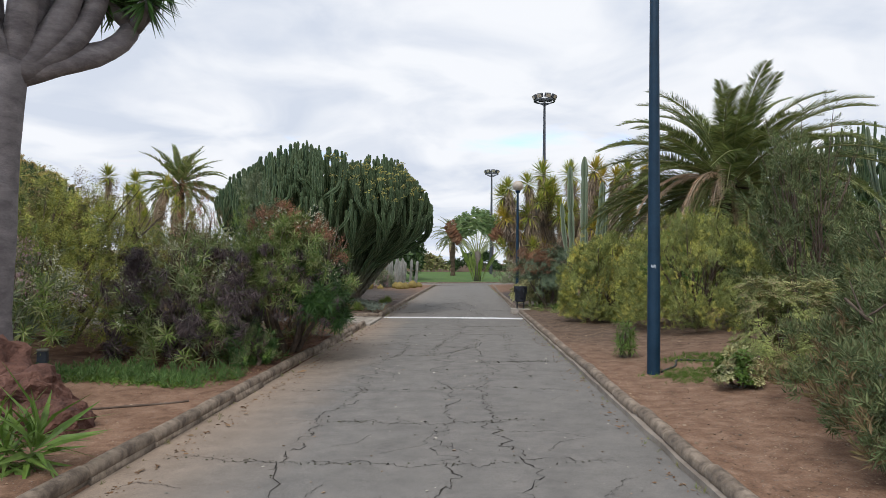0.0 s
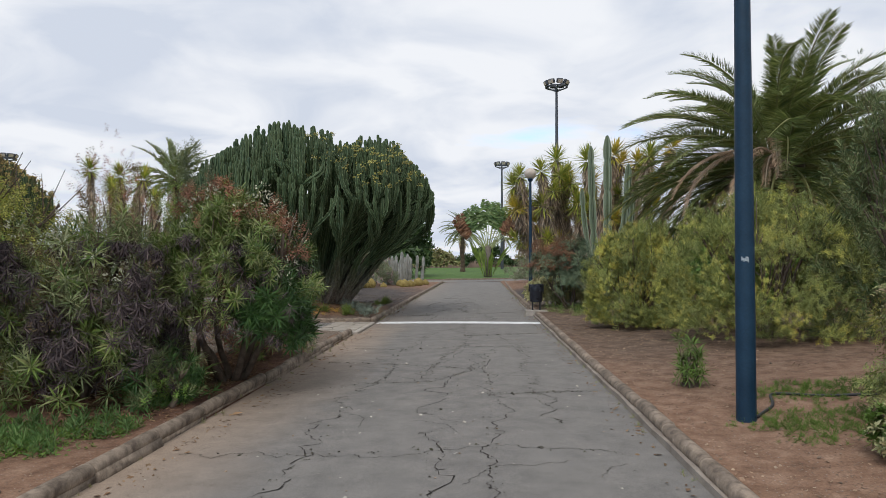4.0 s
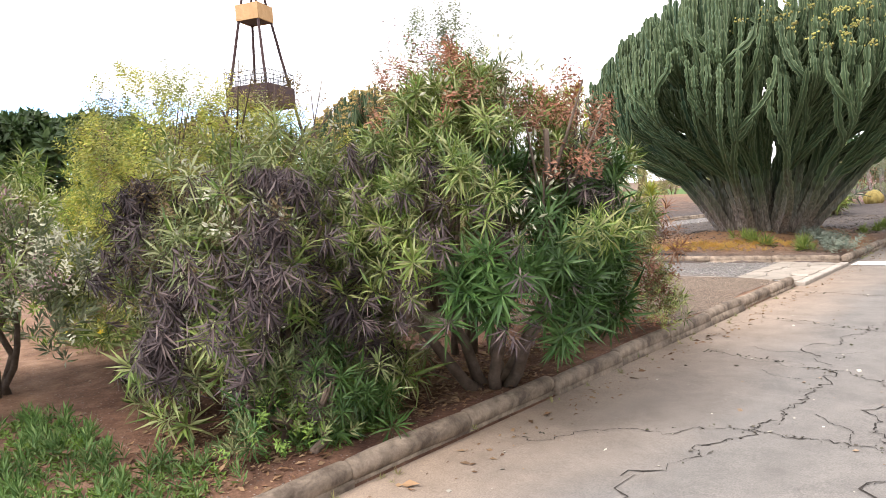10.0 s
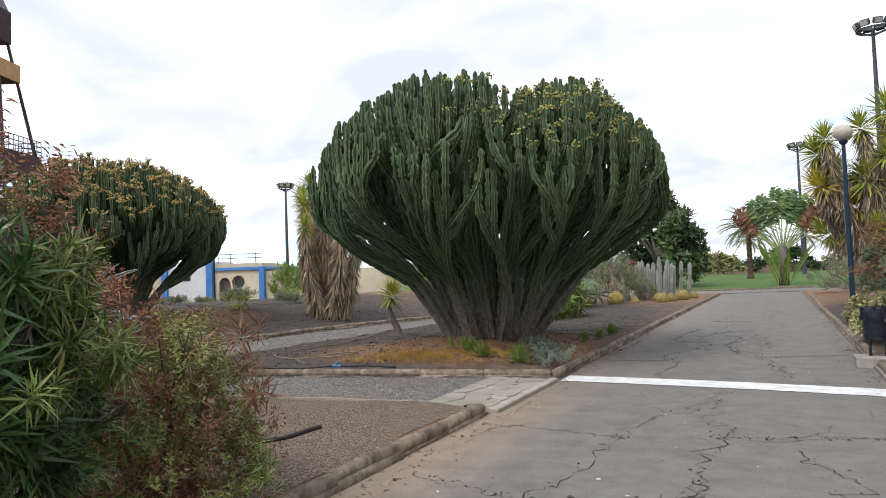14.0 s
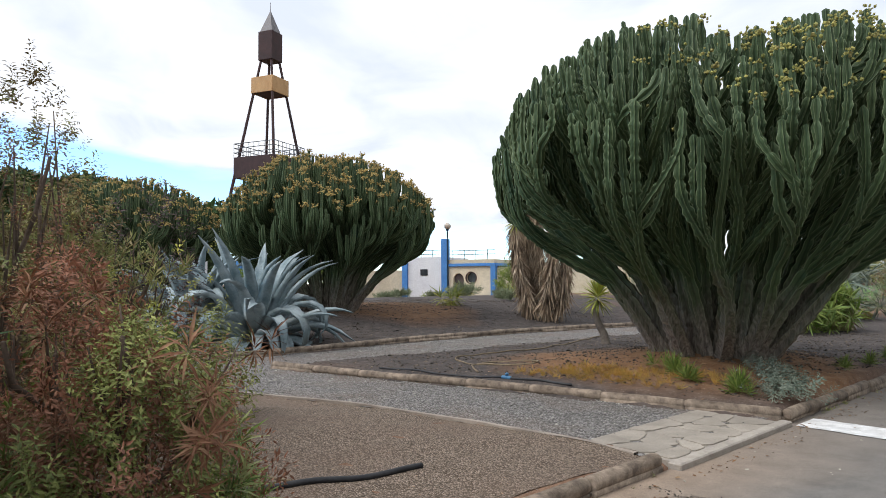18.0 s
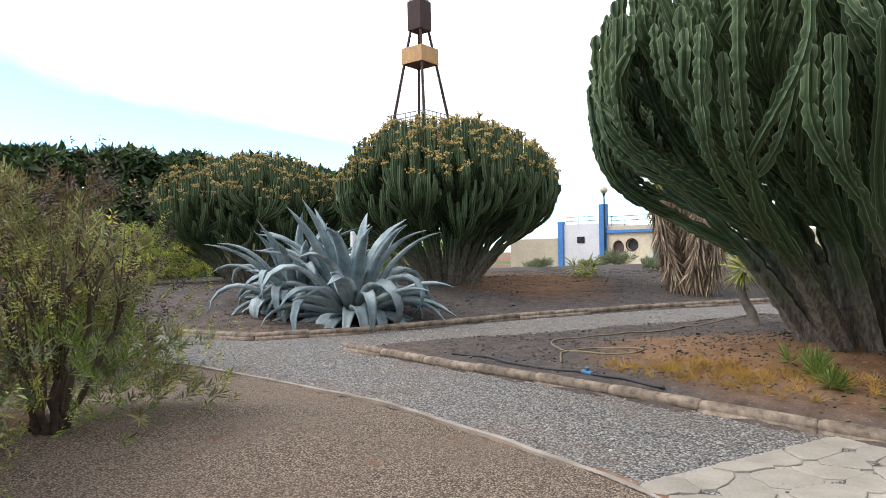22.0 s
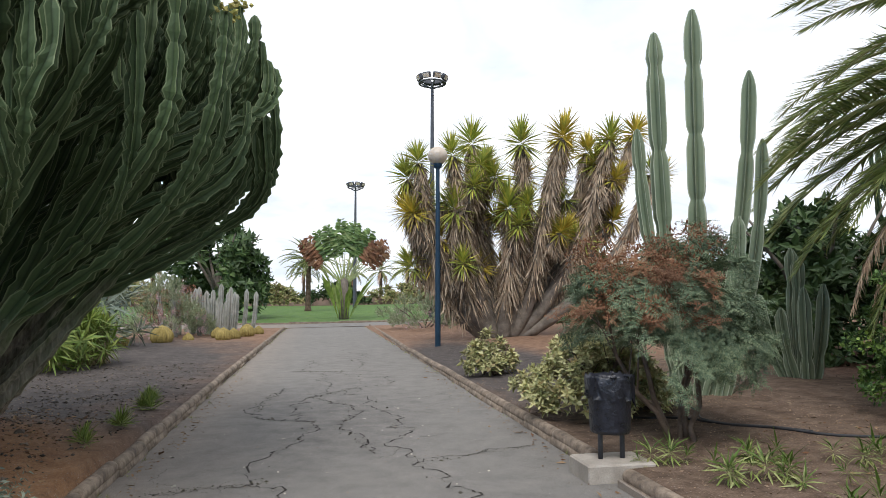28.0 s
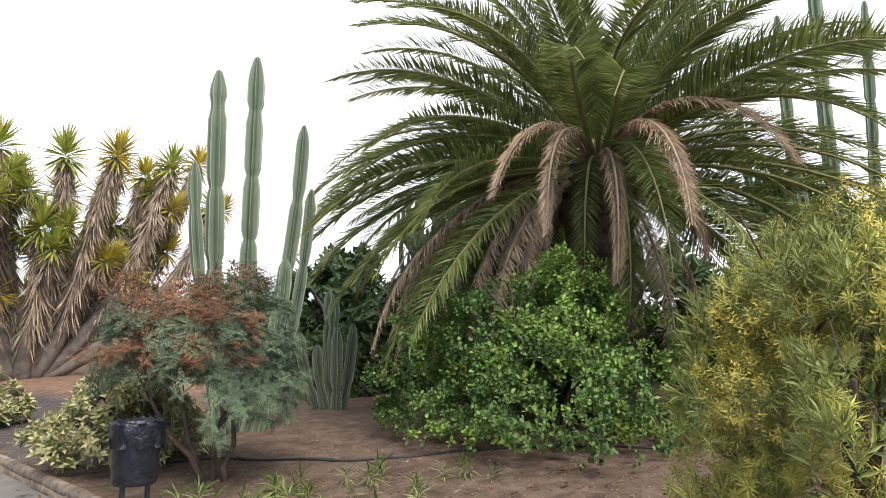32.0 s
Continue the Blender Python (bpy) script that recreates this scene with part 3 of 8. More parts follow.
def crack(pts, width=0.02, rough=0.09):
    p = np.array(pts, float)
    for k in range(6):
        mid = (p[1:] + p[:-1]) / 2
        seg = np.linalg.norm(p[1:] - p[:-1], axis=1)
        mid += rng.normal(0, 1, mid.shape) * (rough * (0.45 + 0.3 * k) * seg)[:, None]
        q = np.empty((len(p) + len(mid), 2))
        q[0::2], q[1::2] = p, mid
        p = q
    t = unit(np.gradient(p, axis=0))
    nrm = np.stack([-t[:, 1], t[:, 0]], 1)
    w = width * np.abs(rng.normal(0.55, 0.4, len(p))).clip(0.12, 1.6)
    w[0] = w[-1] = 0.002
    L, R = p + nrm * w[:, None] / 2, p - nrm * w[:, None] / 2
    k = len(p)
    z = lambda q: 0.012 * (1 - (q[:, 0] / 2.1) ** 2) + 0.004 + rise(q[:, 0])
    v = np.concatenate([np.column_stack([L, z(L)]), np.column_stack([R, z(R)])])
    i = np.arange(k - 1)
    return Geo().add(v, np.stack([k + i, k + i + 1, i + 1, i], 1))


cracks = thing("road_cracks", "dark open cracks running through the worn asphalt", "crack", kind="structure")
LONG = [[(-0.55, 1.0), (-0.95, 5.0), (-1.0, 6.4), (-0.75, 8.0), (-0.85, 10.5), (-0.66, 11.4), (-0.73, 12.6), (-0.78, 14.2), (-0.35, 17.0), (0.3, 18.7)],
        [(0.2, 2.0), (0.35, 4.5), (0.29, 6.6), (0.1, 8.5), (0.39, 11.85), (0.5, 12.1), (0.36, 16.3), (0.1, 18.3)],
        [(0.95, 2.5), (0.9, 5.0), (0.7, 6.8), (0.64, 8.2), (0.69, 10.3), (0.62, 12.4), (0.8, 14.5)],
        [(-0.04, 11.1), (-0.1, 12.4), (0.05, 13.6), (0.3, 15.2)],
        [(1.3, 9.0), (1.15, 11.5), (1.3, 13.5), (1.0, 16.0)],
        [(-0.7, 19.8), (-0.9, 21.8), (-0.39, 24.4), (-0.55, 26.5), (-0.2, 29.5), (-0.5, 33.0)],
        [(0.95, 19.9), (0.5, 22.0), (0.57, 24.9), (0.3, 27.5), (0.55, 31.0), (0.25, 36.0)],
        [(-0.39, 24.4), (-1.15, 24.9), (-1.2, 26.4), (-0.95, 27.8)],
        [(0.2, 22.5), (-0.1, 24.0), (0.1, 25.6), (-0.39, 26.4)]]
ACROSS = [[(-1.9, 5.15), (-1.1, 5.0), (-0.2, 4.95), (1.6, 5.05)], [(-1.0, 6.35), (0.2, 6.25), (1.2, 6.45)], [(-1.85, 8.0), (-0.7, 7.95), (0.64, 8.2), (1.7, 8.0)],
          [(-1.9, 10.3), (-0.86, 11.05), (-0.04, 11.1), (0.4, 11.85)], [(-1.75, 12.9), (-0.73, 12.6), (0.5, 12.1)], [(-1.8, 14.6), (-0.78, 14.2), (0.36, 14.6), (1.5, 14.3)],
          [(0.69, 10.3), (1.9, 10.5)], [(-2.0, 16.4), (-0.4, 16.1)], [(0.36, 16.3), (1.7, 16.6)], [(-1.7, 21.6), (-0.8, 21.7)], [(0.5, 22.0), (1.8, 22.5)],
          [(-0.5, 26.5), (0.3, 27.5)], [(-0.9, 30.5), (0.3, 30.0)]]
for c in LONG:
    part("crack", crack(c, 0.022 if c[0][1] > 18 else 0.012, 0.13), CRACK, cracks)
for c in ACROSS:
    part("crack", crack(c, 0.016 if c[0][1] > 18 else 0.009, 0.11), CRACK, cracks)

# short hairline cracks between the long ones
for k in range(46):
    x, y, a = rng.uniform(-1.8, 1.7), rng.uniform(2, 27), rng.uniform(0, 6.28)
    ln = rng.uniform(0.3, 1.1)
    part("crack", crack([(x, y), (np.clip(x + ln * 0.5 * math.cos(a), -1.95, 1.9), y + ln * 0.5 * math.sin(a)), (np.clip(x + ln * math.cos(a + 0.4), -1.95, 1.9), y + ln * math.sin(a + 0.4))], 0.007, 0.10), CRACK, cracks)

# white stop line
g = Geo()
n_l = 42
xs = np.linspace(-2.02, 2.06, n_l)
yc = 19.47 - (xs + 2.07) * 0.165
e1, e2 = rng.normal(0, 0.008, n_l), rng.normal(0, 0.008, n_l)
zz = 0.012 * (1 - (xs / 2.1) ** 2) + 0.007 + rise(xs)
g.add(np.concatenate([np.column_stack([xs, yc - 0.14 + e1, zz]), np.column_stack([xs, yc + 0.38 + e2, zz])]), [(k, k + 1, n_l + k + 1, n_l + k) for k in range(n_l - 1)])
tagged(part("road_marking", g, PAINT), "worn white line painted across the asphalt", "road marking", kind="structure")

# lawn beyond the cross path
tagged(part("lawn", Geo().add([(-75, 57.8, 0.05), (-2.2, 57.8, 0.05), (27.8, 57.8, 0.57), (75, 57.8, 0.57), (-75, 108, 0.6), (-2.2, 108, 0.6), (27.8, 108, 1.12), (75, 108, 1.12)], [(0, 1, 5, 4), (1, 2, 6, 5), (2, 3, 7, 6)]), LAWN), "mown bright green lawn", "lawn", kind="structure")
g = Geo()
box(g, (-60, 57.6, -0.05), (-2.2, 57.8, 0.13), 0.02)
for k in range(10):
    box(g, (-2.2 + k * 3.0, 57.6, -0.05), (0.8 + k * 3.0, 57.8, 0.15 + 0.0525 * (k + 0.5)), 0.02)
tagged(part("lawn_kerb", g, CONCRETE), "low concrete kerb along the lawn", "kerb", kind="structure")

# round concrete kerbs, cast like logs in short lengths
kerb_cache = {}


def kerb_log(length, k):
    key = (round(length, 2), k)
    if key not in kerb_cache:
        r = np.random.default_rng(40 + k)
        n = 7
        t = np.array([0, 0.03, 0.2, 0.5, 0.8, 0.97, 1.0])
        pts = np.column_stack([t * length, r.normal(0, 0.003, n), r.normal(0, 0.003, n)])
        rad = 0.066 * np.array([0.84, 0.97, 1.0, 1.0, 1.0, 0.97, 0.84]) + r.normal(0, 0.002, n)
        g = Geo()
        tube(g, pts, rad, 12)
        v, q, tt = g.arrays()
        base = Geo().add(v, q, tt)
        lo = Geo()
        box(lo, (0.0, -0.06, -0.13), (length, 0.06, -0.03))
        v2, q2, t2 = lo.arrays()
        base.add(v2, q2, t2)
        kerb_cache[key] = mesh_of("log", base, CONCRETE, True)
    return kerb_cache[key]


def kerb(line, label, step=0.95, z=0.078, foot=0.0):
    """A kerb of logs along a line of (x, y)."""
    th = thing("kerb", label, "kerb", kind="structure")
    p = np.array(line, float)
    run = np.concatenate([[0], np.cumsum(np.linalg.norm(np.diff(p, axis=0), axis=1))])
    m = max(1, round(run[-1] / step))
    s = np.linspace(0, run[-1], m + 1)
    q = np.stack([np.interp(s, run, p[:, 0]), np.interp(s, run, p[:, 1])], 1)
    for k in range(m):
        d = q[k + 1] - q[k]
        ln = float(np.linalg.norm(d))
        zz = z + float(rise((q[k][0] + q[k + 1][0]) / 2)) + rng.normal(0, 0.006)
        part("log", kerb_log(ln, int(rng.integers(3))), None, th, at=Matrix.Translation((q[k][0] + rng.normal(0, 0.006), q[k][1], zz)) @ Matrix.Rotation(math.atan2(d[1], d[0]) + rng.normal(0, 0.004), 4, "Z") @ Matrix.Rotation(rng.uniform(-0.4, 0.4), 4, "X"))
    if foot:
        g = Geo()
        (x0, y0), (x1, y1) = line[0], line[-1]
        a = np.linspace(0, 1, 60)
        x, y = x0 + (x1 - x0) * a, y0 + (y1 - y0) * a
        off = foot + r_foot.normal(0, 0.006, 60)
        low = rise(x)
        top = low + 0.05 + r_foot.normal(0, 0.004, 60)
        rows = [np.column_stack([x + off, y, low - 0.02]), np.column_stack([x + off * 0.97, y, top]), np.column_stack([x, y, top])]
        i = np.arange(59)
        quads = np.concatenate([np.stack([m + i, m + i + 1, m + 60 + i + 1, m + 60 + i], 1) for m in (0, 60)])
        part("footing", g.add(np.concatenate(rows), quads), EDGE, th, "pale concrete bed under the logs")
    return th


r_foot = np.random.default_rng(44)
kerb([(-2.2, -6), (-2.2, 16.85)], "weathered brown concrete log kerb along the asphalt")
kerb([(-2.15, 19.42), (-2.2, 30), (-2.18, 51.8)], "weathered brown concrete log kerb beside the cactus bed")
kerb([(2.16, -6), (2.12, 20.9)], "weathered brown concrete log kerb along the asphalt", foot=-0.1)
kerb([(2.12, 21.6), (2.13, 35), (2.35, 52.3)], "weathered brown concrete log kerb beside the yucca bed")
kerb([(-2.2, 19.42), (-9.9, 17.62)], "concrete log kerb between gravel path and spurge bed", z=0.1)
kerb(FAR_KERB[:-1], "concrete log kerb along the gravel path and agave bed", z=0.13)

# thin concrete edging of the front bed
g = Geo()
p = np.array(EDGING)
run = np.concatenate([[0], np.cumsum(np.linalg.norm(np.diff(p, axis=0), axis=1))])
s = np.arange(0, run[-1], 0.25)
q = np.stack([np.interp(s, run, p[:, 0]), np.interp(s, run, p[:, 1])], 1)
d = unit(np.gradient(q, axis=0))
nn = np.stack([-d[:, 1], d[:, 0]], 1)
wob = rng.normal(0, 0.008, len(q))[:, None]
ring = [q - nn * 0.028 + wob * nn, q + nn * 0.028 + wob * nn]
lift = rise(q[:, 0])
v = np.concatenate([np.column_stack([ring[0], lift - 0.02]), np.column_stack([ring[0], lift + 0.078]), np.column_stack([ring[1], lift + 0.078]), np.column_stack([ring[1], lift - 0.02])])
k = len(q)
i = np.arange(k - 1)
g.add(v, np.concatenate([np.stack([a + i, a + i + 1, a + k + i + 1, a + k + i], 1) for a in (0, k, 2 * k)]))
tagged(part("edging", g, EDGE), "thin pale concrete edging between grit and gravel", "edging", kind="structure")


# crazy paving between gravel and asphalt
def paving():
    th = thing("crazy_paving", "patch of pale crazy paving stones set in mortar", "paving", kind="structure")
    g = Geo()
    box(g, (-3.05, 17.0, -0.05), (-2.12, 19.2, 0.052))
    part("mortar_bed", g, MORTAR, th)
    r = np.random.default_rng(3)
    nx, ny = 3, 6
    px = np.linspace(-3.02, -2.15, nx + 1)[:, None] + np.zeros((1, ny + 1))
    py = np.linspace(17.04, 19.16, ny + 1)[None] + np.zeros((nx + 1, 1))
    jx, jy = r.uniform(-0.12, 0.12, px.shape), r.uniform(-0.15, 0.15, py.shape)
    jx[0] = jx[-1] = 0
    jy[:, 0] = jy[:, -1] = 0
    px, py = px + jx, py + jy
    for i in range(nx):
        for j in range(ny):
            c = np.array([(px[i, j], py[i, j]), (px[i + 1, j], py[i + 1, j]), (px[i + 1, j + 1], py[i + 1, j + 1]), (px[i, j + 1], py[i, j + 1])])
            m = c.mean(0)
            out = []
            for k in range(4):
                a, b = c[k], c[(k + 1) % 4]
                out += [a * 0.8 + b * 0.2, (a + b) / 2 + r.normal(0, 0.012, 2), a * 0.2 + b * 0.8]
            out = np.array(out)
            out = m + (out - m) * 0.965
            h = 0.064 + r.uniform(-0.004, 0.005)
            n = len(out)
            top = m + (out - m) * 0.95
            v = np.concatenate([np.column_stack([out, np.full(n, 0.04)]), np.column_stack([out, np.full(n, h - 0.004)]), np.column_stack([top, np.full(n, h)]), [[*m, h + 0.002]]])
            q = [(a * n + k, a * n + (k + 1) % n, a * n + n + (k + 1) % n, a * n + n + k) for a in (0, 1) for k in range(n)]
            part("stone", Geo().add(v, q, [(2 * n + k, 2 * n + (k + 1) % n, 3 * n) for k in range(n)]), FLAG, th)
    g = Geo()
    box(g, (-2.16, 16.95, -0.05), (-2.04, 19.3, 0.058), 0.012)
    part("border", g, MORTAR, th)


paving()
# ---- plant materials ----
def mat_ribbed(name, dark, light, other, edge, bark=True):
    """Ribbed succulent skin, paler along the rib edges, shade painted into the grooves; old grey bark towards the root.
    """
    m, n, l, b = material(name, 0.6, 0, 0.2)
    co = place(n)
    a, f = tex_noise(n, l, 1.1, 6, 0.6, 0.2, co), tex_noise(n, l, 30, 4, 0.6, 0, co)
    ge, sp = n.new("ShaderNodeNewGeometry"), n.new("ShaderNodeSeparateXYZ")
    l.new(co, sp.inputs[0])
    c = mix_colour(n, l, remap(n, l, a.outputs["Fac"], 0.35, 0.65), dark, light)
    c = mix_colour(n, l, remap(n, l, ge.outputs["Random Per Island"], 0, 1, 0, 0.6), c, other)
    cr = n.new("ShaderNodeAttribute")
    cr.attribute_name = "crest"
    # painted shade: skin darkened in the recesses between ribs
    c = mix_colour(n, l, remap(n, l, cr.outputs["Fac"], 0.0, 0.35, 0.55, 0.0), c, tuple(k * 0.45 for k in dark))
    c = mix_colour(n, l, remap(n, l, cr.outputs["Fac"], 0.76, 0.98, 0, 0.75), c, edge)
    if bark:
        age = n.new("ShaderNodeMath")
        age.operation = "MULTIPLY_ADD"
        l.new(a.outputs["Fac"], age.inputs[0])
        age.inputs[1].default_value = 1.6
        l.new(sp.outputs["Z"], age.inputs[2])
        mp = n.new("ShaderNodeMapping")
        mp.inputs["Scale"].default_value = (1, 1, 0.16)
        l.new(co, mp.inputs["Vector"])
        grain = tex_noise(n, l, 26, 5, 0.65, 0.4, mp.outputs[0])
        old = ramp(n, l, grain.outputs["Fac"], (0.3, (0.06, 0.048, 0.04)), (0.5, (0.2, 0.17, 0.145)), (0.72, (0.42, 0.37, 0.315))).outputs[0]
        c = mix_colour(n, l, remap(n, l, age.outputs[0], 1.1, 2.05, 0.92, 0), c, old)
    l.new(c, b.inputs["Base Color"])
    bump(n, l, b, f.outputs["Fac"], 0.3, 0.012)
    return m


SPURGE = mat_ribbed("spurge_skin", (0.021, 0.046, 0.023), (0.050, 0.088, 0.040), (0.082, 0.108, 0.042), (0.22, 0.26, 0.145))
FLOWER = mat_leaf("yellow_flower", [(0.34, 0.24, 0.08), (0.48, 0.38, 0.16), (0.22, 0.15, 0.055)], 0.7, 0.15)
FRUIT = mat_leaf("yellow_green_fruit", [(0.24, 0.25, 0.075), (0.40, 0.37, 0.12), (0.2, 0.17, 0.06)], 0.7, 0.15)
PALM = mat_leaf("palm_leaflet", [(0.1, 0.14, 0.044), (0.185, 0.23, 0.074), (0.31, 0.34, 0.13)], 0.34, 0.3)
PALM_DRY = mat_leaf("dry_palm_leaflet", [(0.36, 0.24, 0.165), (0.54, 0.39, 0.28), (0.64, 0.49, 0.38)], 0.8, 0.2)
PALM_RIB = mat_plain("palm_rib", (0.16, 0.17, 0.06), (0.24, 0.22, 0.09), 4, 0.6, 0, 0.2, 0.01, 40)
PALM_TRUNK = mat_plain("palm_trunk", (0.05, 0.035, 0.025), (0.12, 0.085, 0.055), 5, 0.95, 0, 0.8, 0.04, 25)
YUCCA = mat_leaf("yucca_leaf", [(0.2, 0.26, 0.05), (0.33, 0.38, 0.08), (0.5, 0.46, 0.1), (0.26, 0.32, 0.06)], 0.5, 0.25)
YUCCA_GOLD = mat_leaf("golden_yucca_leaf", [(0.4, 0.32, 0.05), (0.55, 0.42, 0.07), (0.3, 0.3, 0.05)], 0.5, 0.25)
SKIRT = mat_leaf("dead_yucca_leaf", [(0.18, 0.13, 0.095), (0.35, 0.265, 0.2), (0.5, 0.41, 0.33)], 0.9, 0.1)
TRUNK = mat_plain("grey_bark", (0.10, 0.082, 0.066), (0.20, 0.17, 0.14), 4, 0.9, 0, 0.6, 0.02, 30)
DRAGON = mat_plain("dragon_bark", (0.13, 0.115, 0.118), (0.26, 0.235, 0.235), 3, 0.85, 0, 0.5, 0.02, 25, 0.3, (1, 1, 2.5))
TWIG = mat_plain("twig_bark", (0.075, 0.052, 0.038), (0.155, 0.115, 0.088), 8, 0.9, 0, 0.4, 0.01, 50)
AGAVE = mat_plain("agave_blue", (0.11, 0.165, 0.185), (0.36, 0.42, 0.43), 1.4, 0.6, 0, 0.15, 0.01, 30, 0.3)
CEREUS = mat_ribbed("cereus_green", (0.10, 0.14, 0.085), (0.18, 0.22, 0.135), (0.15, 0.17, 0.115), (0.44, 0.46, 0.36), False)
CEREUS_GREY = mat_plain("grey_cactus", (0.2, 0.21, 0.18), (0.37, 0.365, 0.335), 2.2, 0.8, 0, 0.3, 0.01, 50, 0.2)
BARREL = mat_plain("barrel_gold", (0.19, 0.145, 0.045), (0.30, 0.235, 0.085), 6, 0.8, 0, 0.5, 0.02, 60, 0.2)
L_LANCE = mat_leaf("lance_leaf", [(0.065, 0.12, 0.022), (0.12, 0.19, 0.038), (0.2, 0.27, 0.065), (0.34, 0.38, 0.17), (0.18, 0.18, 0.07)], 0.42, 0.3)
L_PALE = mat_leaf("pale_lance_leaf", [(0.16, 0.21, 0.085), (0.27, 0.32, 0.15), (0.4, 0.42, 0.24)], 0.5)
L_SAGE = mat_leaf("sage_sprig", [(0.15, 0.185, 0.055), (0.24, 0.275, 0.085), (0.33, 0.355, 0.12), (0.12, 0.15, 0.05)], 0.6)
L_LAV = mat_leaf("lavender_leaf", [(0.07, 0.105, 0.042), (0.12, 0.16, 0.068), (0.185, 0.22, 0.105), (0.12, 0.105, 0.05)], 0.65)
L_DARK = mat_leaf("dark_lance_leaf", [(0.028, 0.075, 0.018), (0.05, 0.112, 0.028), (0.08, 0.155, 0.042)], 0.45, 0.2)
L_RED = mat_leaf("russet_seed_head", [(0.27, 0.115, 0.075), (0.38, 0.19, 0.13), (0.2, 0.105, 0.075)], 0.85, 0.2)
L_WHITE = mat_leaf("cream_flower", [(0.42, 0.43, 0.33), (0.56, 0.56, 0.46)], 0.8, 0.2)
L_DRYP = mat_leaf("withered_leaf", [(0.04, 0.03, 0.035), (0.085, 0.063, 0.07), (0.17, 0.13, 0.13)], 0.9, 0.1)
L_YELLOW = mat_leaf("yellow_green_sprig", [(0.237, 0.282, 0.049), (0.361, 0.394, 0.082), (0.496, 0.451, 0.113), (0.169, 0.226, 0.057)], 0.6, 0.3)
L_LIME = mat_leaf("lime_sprig", [(0.3, 0.33, 0.07), (0.44, 0.45, 0.11), (0.56, 0.5, 0.15)], 0.6)
L_OLIVE = mat_leaf("olive_sprig", [(0.163, 0.206, 0.075), (0.263, 0.294, 0.125), (0.350, 0.325, 0.156), (0.275, 0.206, 0.131)], 0.7, 0.25)
L_BROWN = mat_leaf("brown_sprig", [(0.126, 0.084, 0.045), (0.210, 0.147, 0.084), (0.140, 0.140, 0.056)], 0.8, 0.2)
L_GREEN = mat_leaf("fresh_green_sprig", [(0.106, 0.182, 0.035), (0.182, 0.259, 0.058), (0.269, 0.326, 0.086)], 0.5, 0.3)
L_GREY = mat_leaf("grey_green_sprig", [(0.134, 0.172, 0.100), (0.216, 0.260, 0.162), (0.306, 0.332, 0.234)], 0.7, 0.25)
L_BLUE = mat_leaf("blue_grey_leaf", [(0.10, 0.14, 0.12), (0.17, 0.21, 0.18), (0.22, 0.26, 0.22)], 0.7, 0.2)
L_IVY = mat_leaf("glossy_round_leaf", [(0.045, 0.1, 0.03), (0.1, 0.185, 0.05), (0.2, 0.31, 0.085)], 0.5, 0.2, 1.2)
L_VARI = mat_leaf("variegated_leaf", [(0.4, 0.41, 0.2), (0.56, 0.54, 0.32), (0.21, 0.24, 0.1), (0.34, 0.27, 0.14)], 0.5, 0.25)
L_GOLD = mat_leaf("golden_tip_leaf", [(0.34, 0.28, 0.05), (0.5, 0.4, 0.08), (0.42, 0.42, 0.12)], 0.5, 0.3)
# lighter copy of the creeper leaf, coloured as if sunlit
L_IVY_LIT = mat_leaf("lit_creeper_leaf", [(0.1, 0.2, 0.035), (0.19, 0.31, 0.06), (0.3, 0.42, 0.1)], 0.38, 0.3)
L_FEATHER = mat_leaf("feathery_leaf", [(0.075, 0.12, 0.075), (0.135, 0.19, 0.12), (0.22, 0.265, 0.17)], 0.6, 0.25)
L_RUST = mat_leaf("rust_pod", [(0.13, 0.055, 0.03), (0.2, 0.095, 0.055), (0.27, 0.16, 0.1)], 0.8, 0.2)
L_LEEK = mat_leaf("blue_weed_leaf", [(0.06, 0.13, 0.035), (0.1, 0.19, 0.055), (0.16, 0.24, 0.085)], 0.55, 0.25)
L_WEED = mat_leaf("weed_leaf", [(0.085, 0.16, 0.027), (0.145, 0.235, 0.045), (0.11, 0.18, 0.04)], 0.55, 0.3)
L_STRAW = mat_leaf("dry_grass", [(0.42, 0.22, 0.05), (0.55, 0.34, 0.09), (0.4, 0.33, 0.08)], 0.8, 0.25)
L_TREE = mat_leaf("tree_leaf", [(0.026, 0.055, 0.018), (0.047, 0.088, 0.029), (0.072, 0.117, 0.039)], 0.5, 0.15, 0.5)
L_VIOLET = mat_leaf("violet_flower", [(0.22, 0.2, 0.4), (0.36, 0.33, 0.52)], 0.8)
L_PINK = mat_leaf("pink_flower", [(0.36, 0.18, 0.25), (0.52, 0.36, 0.42), (0.4, 0.34, 0.3)], 0.8, 0.2)
ROCK = mat_plain("red_lava_rock", (0.075, 0.034, 0.026), (0.17, 0.085, 0.062), 6, 0.95, 0, 1.0, 0.05, 22)


